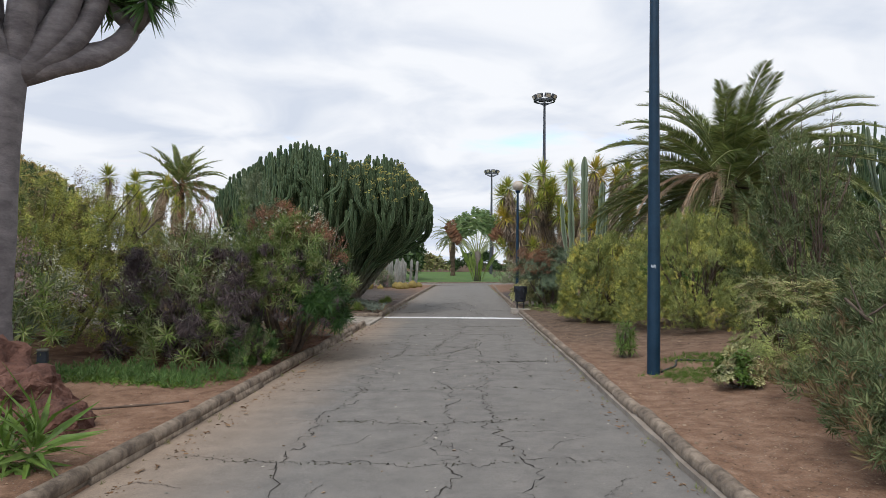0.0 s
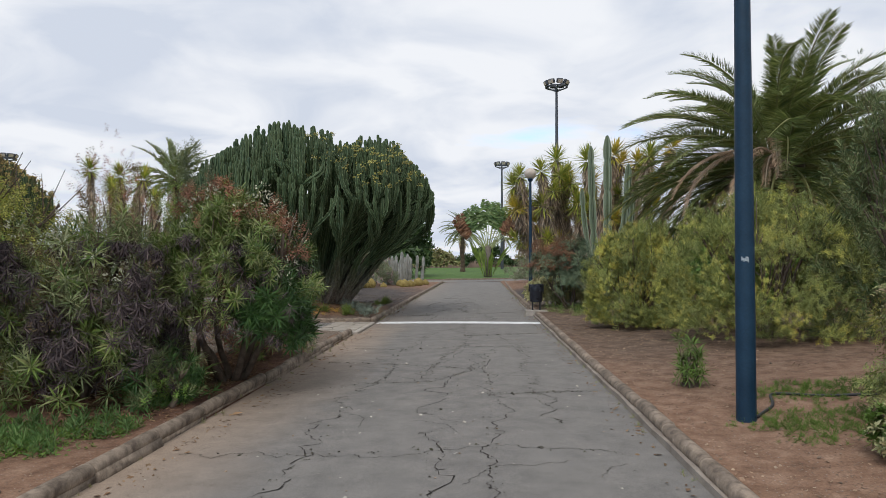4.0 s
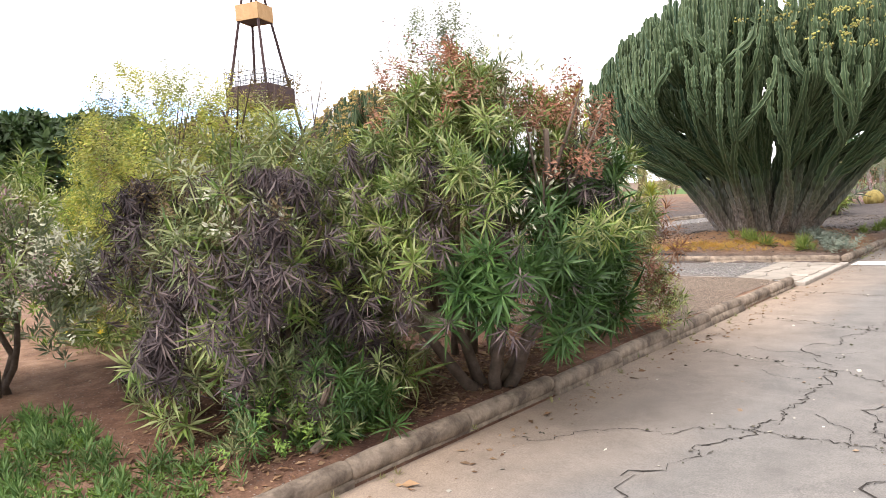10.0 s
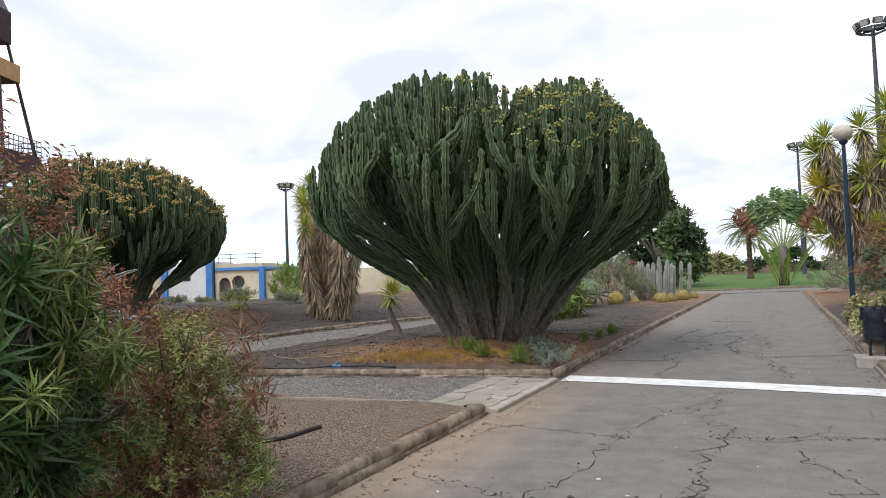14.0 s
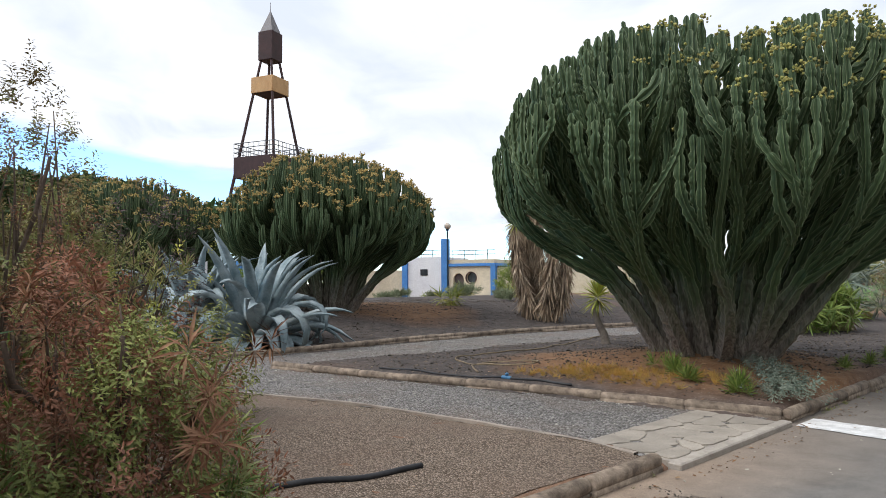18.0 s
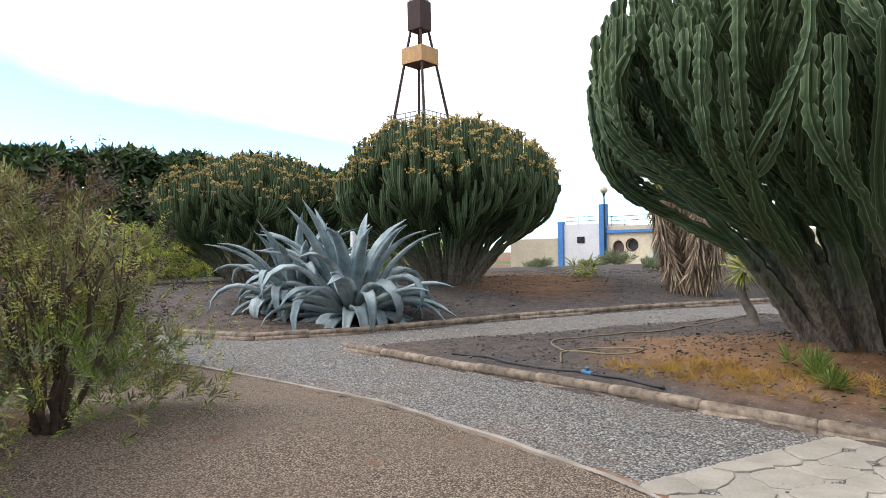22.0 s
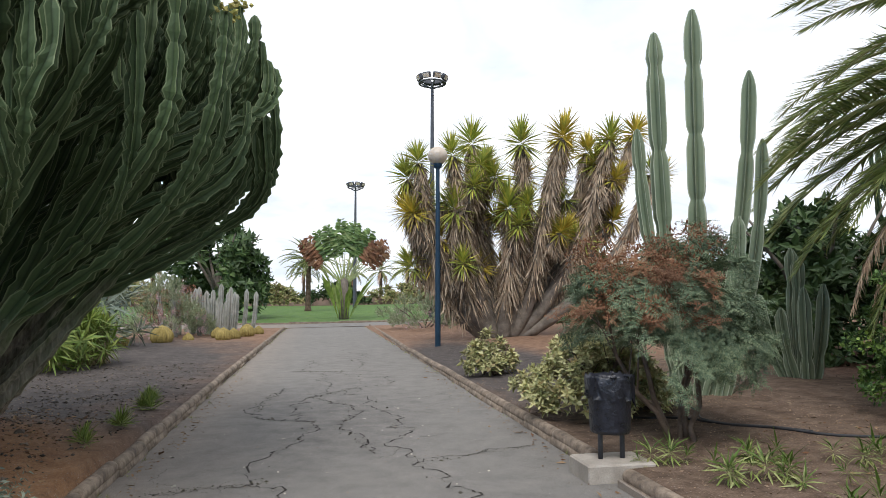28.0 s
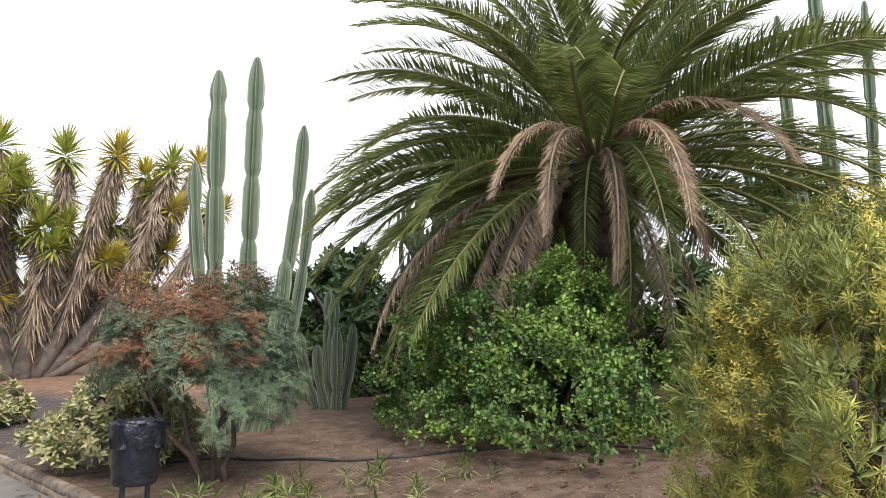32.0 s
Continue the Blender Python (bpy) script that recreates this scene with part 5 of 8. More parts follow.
def sprig(kind):
    """Leaf templates, about one long along z."""
    if kind in SPRIG:
        return SPRIG[kind]
    r = np.random.default_rng(len(kind) * 7 + ord(kind[0]))
    if kind == "lance":
        tpl = rosette_tpl(r, 24, 0.105, 0.4, -35, 75, 2, 0.4, 0.3)
    elif kind == "hang":
        tpl = rosette_tpl(r, 18, 0.09, -0.2, -85, -25, 2, 0.4, 0.4)
    elif kind == "needle":
        g = Geo()
        n = 15
        f = np.linspace(0, 1, n)
        az, el = np.arange(n) * 2.4, np.radians(35 + 40 * f)
        d = np.stack([np.cos(az) * np.cos(el), np.sin(az) * np.cos(el), np.sin(el)], 1)
        stamp(g, leaf_tpl(0.19, 1, 0.12), frames_y(d, r.uniform(-1, 1, n)), np.stack([0.03 * np.cos(az), 0.03 * np.sin(az), f * 0.75], 1), r.uniform(0.4, 0.62, n))
        tpl = g.arrays()
    elif kind == "fine":
        n = 17
        f = np.linspace(0.05, 1, n)
        az = np.arange(n) * 2.4
        d = np.stack([np.cos(az), np.sin(az), 0.5 + 0 * az], 1) + r.normal(0, 0.35, (n, 3))
        g = Geo()
        stamp(g, leaf_tpl(0.36, 1, 0.12), frames_y(d, r.uniform(-1, 1, n)), np.stack([0.06 * np.cos(az), 0.06 * np.sin(az), f], 1), r.uniform(0.22, 0.36, n))
        tpl = g.arrays()
    elif kind == "round":
        g = Geo()
        n = 9
        d = unit(r.normal(0, 1, (n, 3)) + np.array([0, 0, 0.4]))
        stamp(g, OVAL, frames_y(d, r.uniform(-0.6, 0.6, n)), d * 0.15 + np.array([0, 0, 1]) * np.linspace(0, 0.5, n)[:, None], r.uniform(0.35, 0.55, n))
        tpl = g.arrays()
    elif kind == "feather":
        g = Geo()
        for k in range(5):
            az, el = k * 1.3, radians(15 + 12 * (k % 3))
            d = np.array([math.cos(az) * math.cos(el), math.sin(az) * math.cos(el), math.sin(el)])
            side = unit(np.cross(d, [0, 0, 1]))
            n = 7
            s = np.linspace(0.15, 1, n)
            for w in (-1, 1):
                dd = d * 0.4 + side * w + r.normal(0, 0.1, (n, 3))
                p = d * s[:, None] - np.array([0, 0, 0.3]) * (s ** 2)[:, None]
                stamp(g, leaf_tpl(0.4, 1, 0.1), frames_y(dd, r.normal(0, 0.2, n)), p, 0.26 * (1.1 - 0.5 * s))
        tpl = g.arrays()
    elif kind == "spike":
        tpl = rosette_tpl(r, 24, 0.085, 0.12, 5, 85, 1, 0.15, 0.35)
    elif kind == "grass":
        tpl = rosette_tpl(r, 9, 0.035, 0.25, 35, 85, 1, 0.1, 0.4)
    elif kind == "tuft":
        tpl = rosette_tpl(r, 11, 0.09, 0.2, 10, 85, 1, 0.1, 0.3)
    elif kind == "head":
        n = 15
        d = unit(r.normal(0, 1, (n, 3)) + np.array([0, 0, 0.8]))
        g = Geo()
        stamp(g, leaf_tpl(0.35, 1, 0.0), frames_y(d, r.uniform(0, 6, n)), d * 0.35 * np.array([1.2, 1.2, 0.7]), r.uniform(0.15, 0.3, n))
        tpl = g.arrays()
    else:
        tpl = rosette_tpl(r, 6, 0.5, 0.15, -20, 70, 1, 0.3, 0.3)
    SPRIG[kind] = tpl
    return tpl


def lobes(r, size, n, open_low=0.2, noise_amp=0.28, clumps=0):
    """Points over a lumpy bush, bunched in tufts with gaps between them, and their outward directions."""
    m = clumps or max(14, n // 26)
    d = unit(r.normal(0, 1, (m, 3)))
    d[:, 2] = np.abs(d[:, 2]) * (1 + open_low) - open_low
    d = unit(d)
    k = r.normal(0, 2.2, (5, 3))
    ph = r.uniform(0, 6, 5)
    lump = sum(np.sin(d @ k[i] + ph[i]) for i in range(5)) / 5
    rad = (0.86 + noise_amp * lump * 1.5) * (1 - 0.5 * r.random(m) ** 2.5)
    centre = d * rad[:, None]
    own = r.integers(0, m, n)
    v = unit(r.normal(0, 1, (n, 3)) + d[own] * 0.7 + np.array([0, 0, 0.35]))
    reach = 1.5 / math.sqrt(m) * r.uniform(0.7, 1.3, m)[own] * (0.35 + 0.65 * np.sqrt(r.random(n)))
    p = (centre[own] + v * reach[:, None]) * np.array(size)
    return p, unit(v + d[own] * 0.5)


def shrub(name, at, size, kinds, label, seed, stems=5, trunk_h=0.35, stem_mat=None, category="shrub", open_low=0.2, wisps=0, noise_amp=0.28, stem_r=0.024, droop=0.0, group="", tufts=0, splay=0.0, base=0.16):
    """A shrub: stems that fork out of one base, and sprigs of leaves over a lumpy crown.
    kinds: (part name, sprig, material, count, sprig size, zone) where zone is (lowest, highest) of the crown's height."""
    r = np.random.default_rng(seed)
    th = thing(name, label, category, at, group)
    rx, ry, rz = size[0], size[1], size[2]
    c = np.array([0, 0, rz * trunk_h + rz * 0.5 * 0])
    half = np.array([rx, ry, rz * (1 - trunk_h)])
    for k in range(stems):
        az = k * 2.39996 + r.uniform(-0.4, 0.4)
        e = np.array([math.cos(az) * rx * r.uniform(0.35, 0.75), math.sin(az) * ry * r.uniform(0.35, 0.75), rz * r.uniform(0.55, 0.85)])
        g = Geo()
        b0 = r.uniform(0.02, base)
        pts = bez((b0 * math.cos(az), b0 * math.sin(az), -0.08), (e[0] * (splay + r.uniform(0.15, 0.6)), e[1] * (splay + r.uniform(0.15, 0.6)), e[2] * (0.4 - 0.2 * splay)), e, 8) + r.normal(0, 0.03, (8, 3)) * np.array([1, 1, 0.5])
        tube(g, pts, np.linspace(stem_r * 1.5, stem_r * 0.5, 8), 6)
        for b in range(5):
            s = pts[int(r.integers(3, 7))]
            d = unit(np.array([*r.normal(0, 0.7, 2), 0.7]) + e * 0.4)
            ee = s + d * np.array(size) * r.uniform(0.3, 0.55)
            ee[2] = min(ee[2], rz * r.uniform(0.8, 0.97))
            tube(g, bez(s, (s + ee) / 2 + np.array([0, 0, -0.05]), ee, 5), np.linspace(stem_r * 0.5, stem_r * 0.16, 5), 5)
        part("stem", g, stem_mat or TWIG, th, "", True)
    for pname, kind, mat, count, sz, zone in kinds:
        p, d = lobes(r, half, count * 3, open_low, noise_amp, tufts or max(16, count // 9))
        hgt = (p[:, 2] / half[2])
        ok = (hgt >= zone[0]) & (hgt <= zone[1]) & (p[:, 2] + c[2] > 0.06)
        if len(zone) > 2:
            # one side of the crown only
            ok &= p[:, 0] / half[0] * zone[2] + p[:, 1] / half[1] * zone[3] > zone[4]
        keep = np.flatnonzero(ok)[:count]
        p, d = p[keep] * (1.1 if kind == "head" else 1.0) + c, d[keep]
        dd = d * 0.8 + np.array([0, 0, 0.75 - droop]) + r.normal(0, 0.3, d.shape)
        g = Geo()
        stamp(g, sprig(kind), frames_z(dd, r.uniform(0, 6.28, len(p))), p, sz * r.uniform(0.7, 1.25, len(p)))
        ob = part(pname, g, mat, th)
        ob["kind"] = "stuff"
    if wisps:
        g, gl = Geo(), Geo()
        for k in range(wisps):
            az = r.uniform(0, 6.28)
            s = np.array([math.cos(az) * rx * 0.5 * r.random(), math.sin(az) * ry * 0.5 * r.random(), rz * 0.7])
            e = s + np.array([math.cos(az) * 0.4, math.sin(az) * 0.4, rz * r.uniform(0.3, 0.55)])
            pts = bez(s, (s + e) / 2 + np.array([0, 0, 0.15]), e, 6)
            tube(g, pts, np.linspace(0.014, 0.004, 6), 4)
            n = 12
            q = pts[r.integers(2, 6, n)] + r.normal(0, 0.08, (n, 3))
            stamp(gl, sprig(kinds[0][1]), frames_z(r.normal(0, 1, (n, 3)) + np.array([0, 0, 0.8]), r.uniform(0, 6, n)), q, kinds[0][4] * r.uniform(0.4, 0.8, n))
        part("twig", g, TWIG, th)
        ob = part("wispy_foliage", gl, kinds[0][2], th)
        ob["kind"] = "stuff"
    return th


def cereus(at, columns, label, mat, seed, name="column_cactus", group="", ribs=6, rib=0.27):
    """Column cacti from one root: (foot x, y, top x, y, height, radius)."""
    r = np.random.default_rng(seed)
    th = thing(name, label, "cactus", at, group)
    for fx, fy, tx, ty, h, rad in columns:
        n = max(10, int(h / 0.09))
        t = np.linspace(0, 1, n)
        pts = bez4((fx, fy, -0.1), (fx + (tx - fx) * 0.55, fy + (ty - fy) * 0.55, h * 0.25), (fx + (tx - fx) * 0.92, fy + (ty - fy) * 0.92, h * 0.6), (tx, ty, h), n)
        k = r.uniform(0.75, 1.0)
        rr = rad * np.where(t < 0.93, 1, 1 - 0.65 * ((t - 0.93) / 0.07) ** 2) * (1 - 0.32 * np.exp(-((((t * h / k) % 1) - 0.5) / 0.09) ** 2)) * (0.85 + 0.15 * np.minimum(1, t * 6))
        g = Geo()
        tube(g, pts, rr, ribs=ribs, rib=rib, phase=r.uniform(0, 6))
        part("column", g, mat, th)
    return th


def tree(name, at, tall, wide, mat, label, seed, count=900, size=0.5, trunk=0.3, trunk_h=0.35, category="tree", kind="bud", group="", wood=None, low=0.1, flat=0.0):
    """A broad tree: trunk, limbs and a lumpy crown of leaf clumps with gaps."""
    r = np.random.default_rng(seed)
    th = thing(name, label, category, at, group)
    g = Geo()
    tube(g, [(0, 0, -0.2), (0.05, 0, tall * trunk_h * 0.5), (0.0, 0.1, tall * trunk_h), (0.1, 0, tall * 0.6)], [trunk * 1.2, trunk, trunk * 0.85, trunk * 0.5], 8)
    for k in range(6):
        az = k * 1.05
        e = np.array([math.cos(az) * wide * 0.33, math.sin(az) * wide * 0.33, tall * r.uniform(0.6, 0.8)])
        tube(g, bez((0, 0, tall * trunk_h * 0.8), (e[0] * 0.4, e[1] * 0.4, tall * 0.5), e, 6), np.linspace(trunk * 0.5, trunk * 0.15, 6), 6)
    part("trunk", g, wood or TRUNK, th, "", True)
    p, d = lobes(r, (wide / 2, wide / 2, tall * (1 - trunk_h)), count, low, 0.35)
    if flat:
        # clipped to a level top
        top = tall * (1 - trunk_h) * 0.86
        p[:, 2] = np.where(p[:, 2] > 0, top * np.tanh(p[:, 2] / top * flat), p[:, 2])
    g = Geo()
    stamp(g, sprig(kind), frames_z(d + r.normal(0, 0.5, d.shape), r.uniform(0, 6, count)), p + np.array([0, 0, tall * trunk_h]), size * r.uniform(0.6, 1.3, count))
    ob = part("crown", g, mat, th)
    return th


# ---- planting: the great spurges ----
def heart(x, y):
    """Two swelling halves with a notch between them."""
    side = x * 0.91 + y * 0.42

    def bump_at(c, w):
        return math.exp(-((side - c) / w) ** 2)
    return 1.0 - 0.085 * bump_at(0.6, 0.55) - 0.03 * bump_at(0.0, 0.5) + 0.03 * bump_at(-1.3, 0.8) + 0.02 * bump_at(1.8, 0.7)


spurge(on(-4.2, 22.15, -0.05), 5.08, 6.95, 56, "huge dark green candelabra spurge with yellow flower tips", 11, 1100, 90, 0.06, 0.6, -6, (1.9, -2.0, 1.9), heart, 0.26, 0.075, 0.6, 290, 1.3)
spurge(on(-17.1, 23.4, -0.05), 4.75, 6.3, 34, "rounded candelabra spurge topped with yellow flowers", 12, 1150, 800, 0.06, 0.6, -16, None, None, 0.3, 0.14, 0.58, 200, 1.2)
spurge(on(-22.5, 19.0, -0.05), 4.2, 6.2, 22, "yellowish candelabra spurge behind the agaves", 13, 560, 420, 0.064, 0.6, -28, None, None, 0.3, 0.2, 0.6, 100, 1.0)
spurge(on(17.5, 29.0, -0.05), 7.2, 7.5, 16, "tall candelabra spurge behind the palm", 14, 260, 0, 0.085, 0.7, -20, None, None, 0.35, 0.16, 0.62, 60, 1.0)

# palms
palm(on(8.45, 20.66), 3.84, "large date palm with arching fronds and dry brown ones hanging", 21, 102, 1.06, 0.55, 10, open_to=212, folded=((188, 48, "dryfold0", 0.74), (243, 55, "dryfold1", 0.85), (218, 20, "dryfold0", 0.7), (226, 25, "bend0", 0.8), (203, 0, "bend1", 0.6), (252, 20, "dryfold1", 0.6), (170, -5, "dryfold1", 0.6), (155, -10, "dryfold0", 0.7), (138, -20, "dryhang1", 0.95), (150, -28, "dryhang0", 0.9), (163, -30, "dryhang1", 0.85), (196, 40, "dryfold1", 0.8), (229, 42, "dryfold0", 0.85), (236, 30, "dryfold1", 0.7), (222, 5, "bend1", 0.75), (128, -24, "dryhang0", 1.0), (144, -18, "dryhang1", 1.0), (172, -34, "dryhang0", 0.9), (104, 8, "low0", 1.0), (112, -4, "low1", 1.0), (120, 14, "low1", 1.05), (134, 4, "low0", 1.05), (148, 10, "mid0", 1.0), (162, 12, "mid1", 1.0)))
palm(on(-25, 57.6), 8.6, "date palm rising behind the spurge", 22, 46, 1.05, 0.35, 5, far=True)
palm((-1.5, 84, 0.4), 5.2, "small date palm on the far lawn", 23, 40, 0.75, 0.25, 0, far=True)

# yuccas
yucca(on(5.3, 36.3), [(-3.0, 0.1, 5.2, 0.3), (-2.6, -0.5, 5.6, 0.3), (-0.8, 0.6, 6.5, 0.3), (-1.7, -0.8, 5.8, 0.3), (-0.2, 0.9, 5.8, 0.3), (-3.0, 0.1, 4.1, 0.3), (0.6, -0.5, 6.3, 0.3), (1.0, 0.6, 5.4, 0.3), (1.9, -0.8, 6.5, 0.3), (2.6, 0.9, 6.4, 0.3), (3.3, 0.1, 5.9, 0.3), (3.5, -0.5, 6.6, 0.3), (5.0, 0.6, 7.1, 0.3), (-1.7, -0.8, 4.1, 0.3), (-0.4, 0.9, 3.9, 0.3), (-2.1, 0.1, 2.6, 0.3), (4.9, -0.5, 5.5, 0.3), (3.1, 0.6, 6.4, 0.3), (0.0, -0.8, 4.2, 0.3), (2.2, 0.9, 5.5, 0.3)], "old many-headed yucca with shaggy brown skirts", 31, 1.5, 0.88, 0.2, forks=0.8)
yucca(on(-13.35, 29.15), [(-0.9, -0.2, 4.3, 0.1), (0.3, 0.3, 4.9, 0.08), (0.9, -0.4, 4.0, 0.08), (-0.2, -0.8, 3.4, 0.1), (-1.3, 0.3, 4.6, 0.1), (1.4, 0.3, 3.4, 0.1), (-1.4, 0.6, 3.7, 0.1)], "clump of yuccas hidden in hanging dead leaves", 32, 2.4, 0.62)
yucca(on(-8.0, 24.7), [(0.0, 0.0, 1.25, 0.9)], "small single-stemmed yucca beside the spurge", 33, 0.2, 0.62, 0.09)
yucca(on(-5.9, 32.4), [(-0.3, 0.1, 1.6, 0.02), (0.4, -0.2, 1.3, 0.02), (0.0, 0.4, 1.8, 0.02), (0.8, 0.1, 1.2, 0.02)], "stumpy yucca buried in dead leaves", 34, 2.6, 0.3, 0.14)
yucca((-19.6, 37, 0.35), [(-0.6, 0, 6.3, 0.5), (0.7, 0.2, 6.0, 0.5), (0.2, 0.5, 5.4, 0.5)], "yuccas beyond the side path", 35, 1.0, 0.8)

# agaves
agave(on(-13.3, 19.0, -0.05), 2.4, 84, "great blue-grey agave with bent fleshy leaves", 41)
agave(on(-14.6, 18.2, -0.05), 2.05, 80, "blue-grey agave crowding its neighbour", 42)

# columns
cereus(on(4.5, 23.8), [(-0.2, 0.12, -0.42, 0.15, 4.85, 0.125), (0.05, 0.0, 0.07, 0.0, 5.15, 0.13), (0.05, -0.1, 0.64, -0.37, 4.22, 0.11), (0.25, -0.15, 0.74, -0.45, 3.3, 0.09), (-0.05, 0.1, -0.71, 0.12, 3.5, 0.09), (0.15, -0.2, 0.42, -0.35, 2.3, 0.1)], "tall grey-green column cacti in a cluster", CEREUS, 51)
cereus(on(6.55, 24.5), [(-0.1, 0.1, -0.36, 0.36, 1.2, 0.1), (-0.04, 0.0, -0.16, 0.14, 1.0, 0.1), (0.05, 0, 0.02, -0.02, 1.75, 0.1), (0.16, -0.1, 0.26, -0.24, 1.35, 0.1), (0.02, -0.15, -0.04, -0.2, 1.3, 0.1), (0.1, 0.15, 0.14, 0.26, 1.9, 0.095)], "low clump of green column cacti beside the creeper", CEREUS, 52)
cereus(on(13.7, 18.3), [(0, 0, -0.6, 0.4, 8.6, 0.105), (0.2, 0.2, 0.1, 0.5, 9.0, 0.105), (0.3, -0.1, 0.7, -0.2, 7.6, 0.105), (-0.3, 0.2, -1.1, 0.9, 7.0, 0.105), (0.5, 0.3, 1.2, 0.8, 8.2, 0.105), (0.1, -0.3, 0.0, -0.9, 6.6, 0.105), (-0.5, 0.6, -1.6, 1.5, 5.2, 0.105), (0.4, 0.5, 0.6, 1.3, 6.0, 0.105), (-0.2, -0.5, -0.9, -0.9, 5.0, 0.105)], "very tall green column cacti behind the palm", CEREUS, 53)

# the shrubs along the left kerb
# inner_foliage: dark sprays standing in for shade inside the leafy crown
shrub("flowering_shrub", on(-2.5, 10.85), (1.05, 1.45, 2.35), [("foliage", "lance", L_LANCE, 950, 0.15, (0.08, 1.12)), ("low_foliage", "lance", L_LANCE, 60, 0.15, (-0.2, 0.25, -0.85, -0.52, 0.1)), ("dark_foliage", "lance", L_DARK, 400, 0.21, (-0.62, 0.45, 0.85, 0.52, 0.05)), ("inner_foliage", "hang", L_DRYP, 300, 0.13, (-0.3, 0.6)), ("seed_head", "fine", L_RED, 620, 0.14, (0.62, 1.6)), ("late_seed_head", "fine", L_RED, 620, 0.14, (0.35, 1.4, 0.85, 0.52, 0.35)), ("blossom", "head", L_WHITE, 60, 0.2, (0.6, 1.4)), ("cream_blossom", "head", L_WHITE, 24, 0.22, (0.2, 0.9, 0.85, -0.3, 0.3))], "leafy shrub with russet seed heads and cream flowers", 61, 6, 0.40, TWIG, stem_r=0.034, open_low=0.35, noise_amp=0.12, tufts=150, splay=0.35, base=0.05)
shrub("russet_shrub", on(-2.9, 12.9), (0.75, 0.75, 1.4), [("foliage", "lance", L_LANCE, 130, 0.15, (-0.5, 0.5)), ("seed_head", "head", L_RED, 620, 0.15, (-0.3, 1.4)), ("fine_seed_head", "fine", L_RED, 420, 0.12, (-0.2, 1.4)), ("dry_foliage", "lance", L_RUST, 90, 0.14, (-0.3, 1.2)), ("green_foliage", "fine", L_SAGE, 520, 0.12, (-0.5, 1.3, 0.8, 0.6, 0.15))], "russet dry shrub beside the leafy one", 70, 5, 0.1)
shrub("withered_shrub", on(-3.72, 9.62), (1.25, 1.05, 1.95), [("foliage", "lance", L_LANCE, 260, 0.19, (-0.3, 1.3)), ("pale_foliage", "lance", L_PALE, 260, 0.17, (-0.3, 1.2)), ("dead_foliage", "hang", L_DRYP, 1050, 0.15, (-0.45, 0.8)), ("dry_foliage", "fine", L_BROWN, 300, 0.13, (0.3, 1.2)), ("blossom", "head", L_WHITE, 90, 0.17, (0.2, 1.3))], "shrub of withered purple-brown leaves with green tips", 62, 7, 0.12, noise_amp=0.14, tufts=90)
shrub("broom_bush", on(-6.35, 10.95), (2.0, 1.8, 3.0), [("foliage", "fine", L_YELLOW, 3600, 0.15, (-0.3, 1.4)), ("green_foliage", "fine", L_SAGE, 2600, 0.15, (-0.4, 1.2)), ("dry_foliage", "fine", L_BROWN, 1100, 0.15, (-0.3, 1.0))], "loose yellow-green broom bush", 63, 8, 0.15, noise_amp=0.2)
shrub("olive_bush", on(-6.15, 13.74), (1.0, 1.0, 2.1), [("foliage", "needle", L_OLIVE, 300, 0.17, (-0.1, 1.3)), ("sage_foliage", "fine", L_SAGE, 380, 0.13, (-0.4, 0.8)), ("light_foliage", "needle", L_GREEN, 260, 0.15, (-0.45, 0.4)), ("grey_foliage", "needle", L_GREY, 180, 0.15, (-0.5, 0.3)), ("yellow_foliage", "fine", L_YELLOW, 240, 0.13, (-0.4, 0.9)), ("dry_foliage", "fine", L_DRYP, 300, 0.15, (0.3, 1.3))], "straggling airy green bush with olive and withered brown tufts", 64, 10, 0.08, noise_amp=0.45, tufts=24, stem_r=0.022)
shrub("dry_bush", on(-4.89, 12.7), (0.85, 0.8, 2.7), [("foliage", "fine", L_OLIVE, 850, 0.14, (-0.3, 1.4)), ("dry_foliage", "fine", L_BROWN, 480, 0.14, (-0.2, 1.3)), ("russet_foliage", "fine", L_RED, 140, 0.12, (0.3, 1.4))], "olive-brown bush half dried out behind the leafy shrub", 164, 7, 0.1)
shrub("pink_bush", on(-5.63, 8.42), (0.75, 0.75, 1.6), [("foliage", "lance", L_LANCE, 160, 0.17, (-0.2, 1.3)), ("grey_foliage", "needle", L_GREY, 200, 0.22, (-0.2, 1.2)), ("blossom", "head", L_PINK, 260, 0.16, (0.3, 1.3)), ("silver_foliage", "fine", L_WHITE, 160, 0.16, (0.2, 1.2)), ("cream_blossom", "head", L_WHITE, 20, 0.12, (0.2, 1.3))], "shrub dotted with pink and cream flowers", 65, 5, 0.3)
shrub("olive_bush", on(-9.7, 13.3), (1.4, 1.35, 2.6), [("foliage", "needle", L_OLIVE, 1100, 0.26, (-0.3, 1.4)), ("dry_foliage", "needle", L_BROWN, 400, 0.24, (0, 1.3))], "tangled olive bush deep in the bed", 66, 6, 0.1)
shrub("olive_bush", on(-8.35, 10.9), (1.5, 1.5, 2.0), [("foliage", "needle", L_GREEN, 800, 0.24, (-0.3, 1.4)), ("dry_foliage", "needle", L_BROWN, 300, 0.22, (0, 1.3))], "green scrub bush deep in the bed", 67, 6, 0.1)
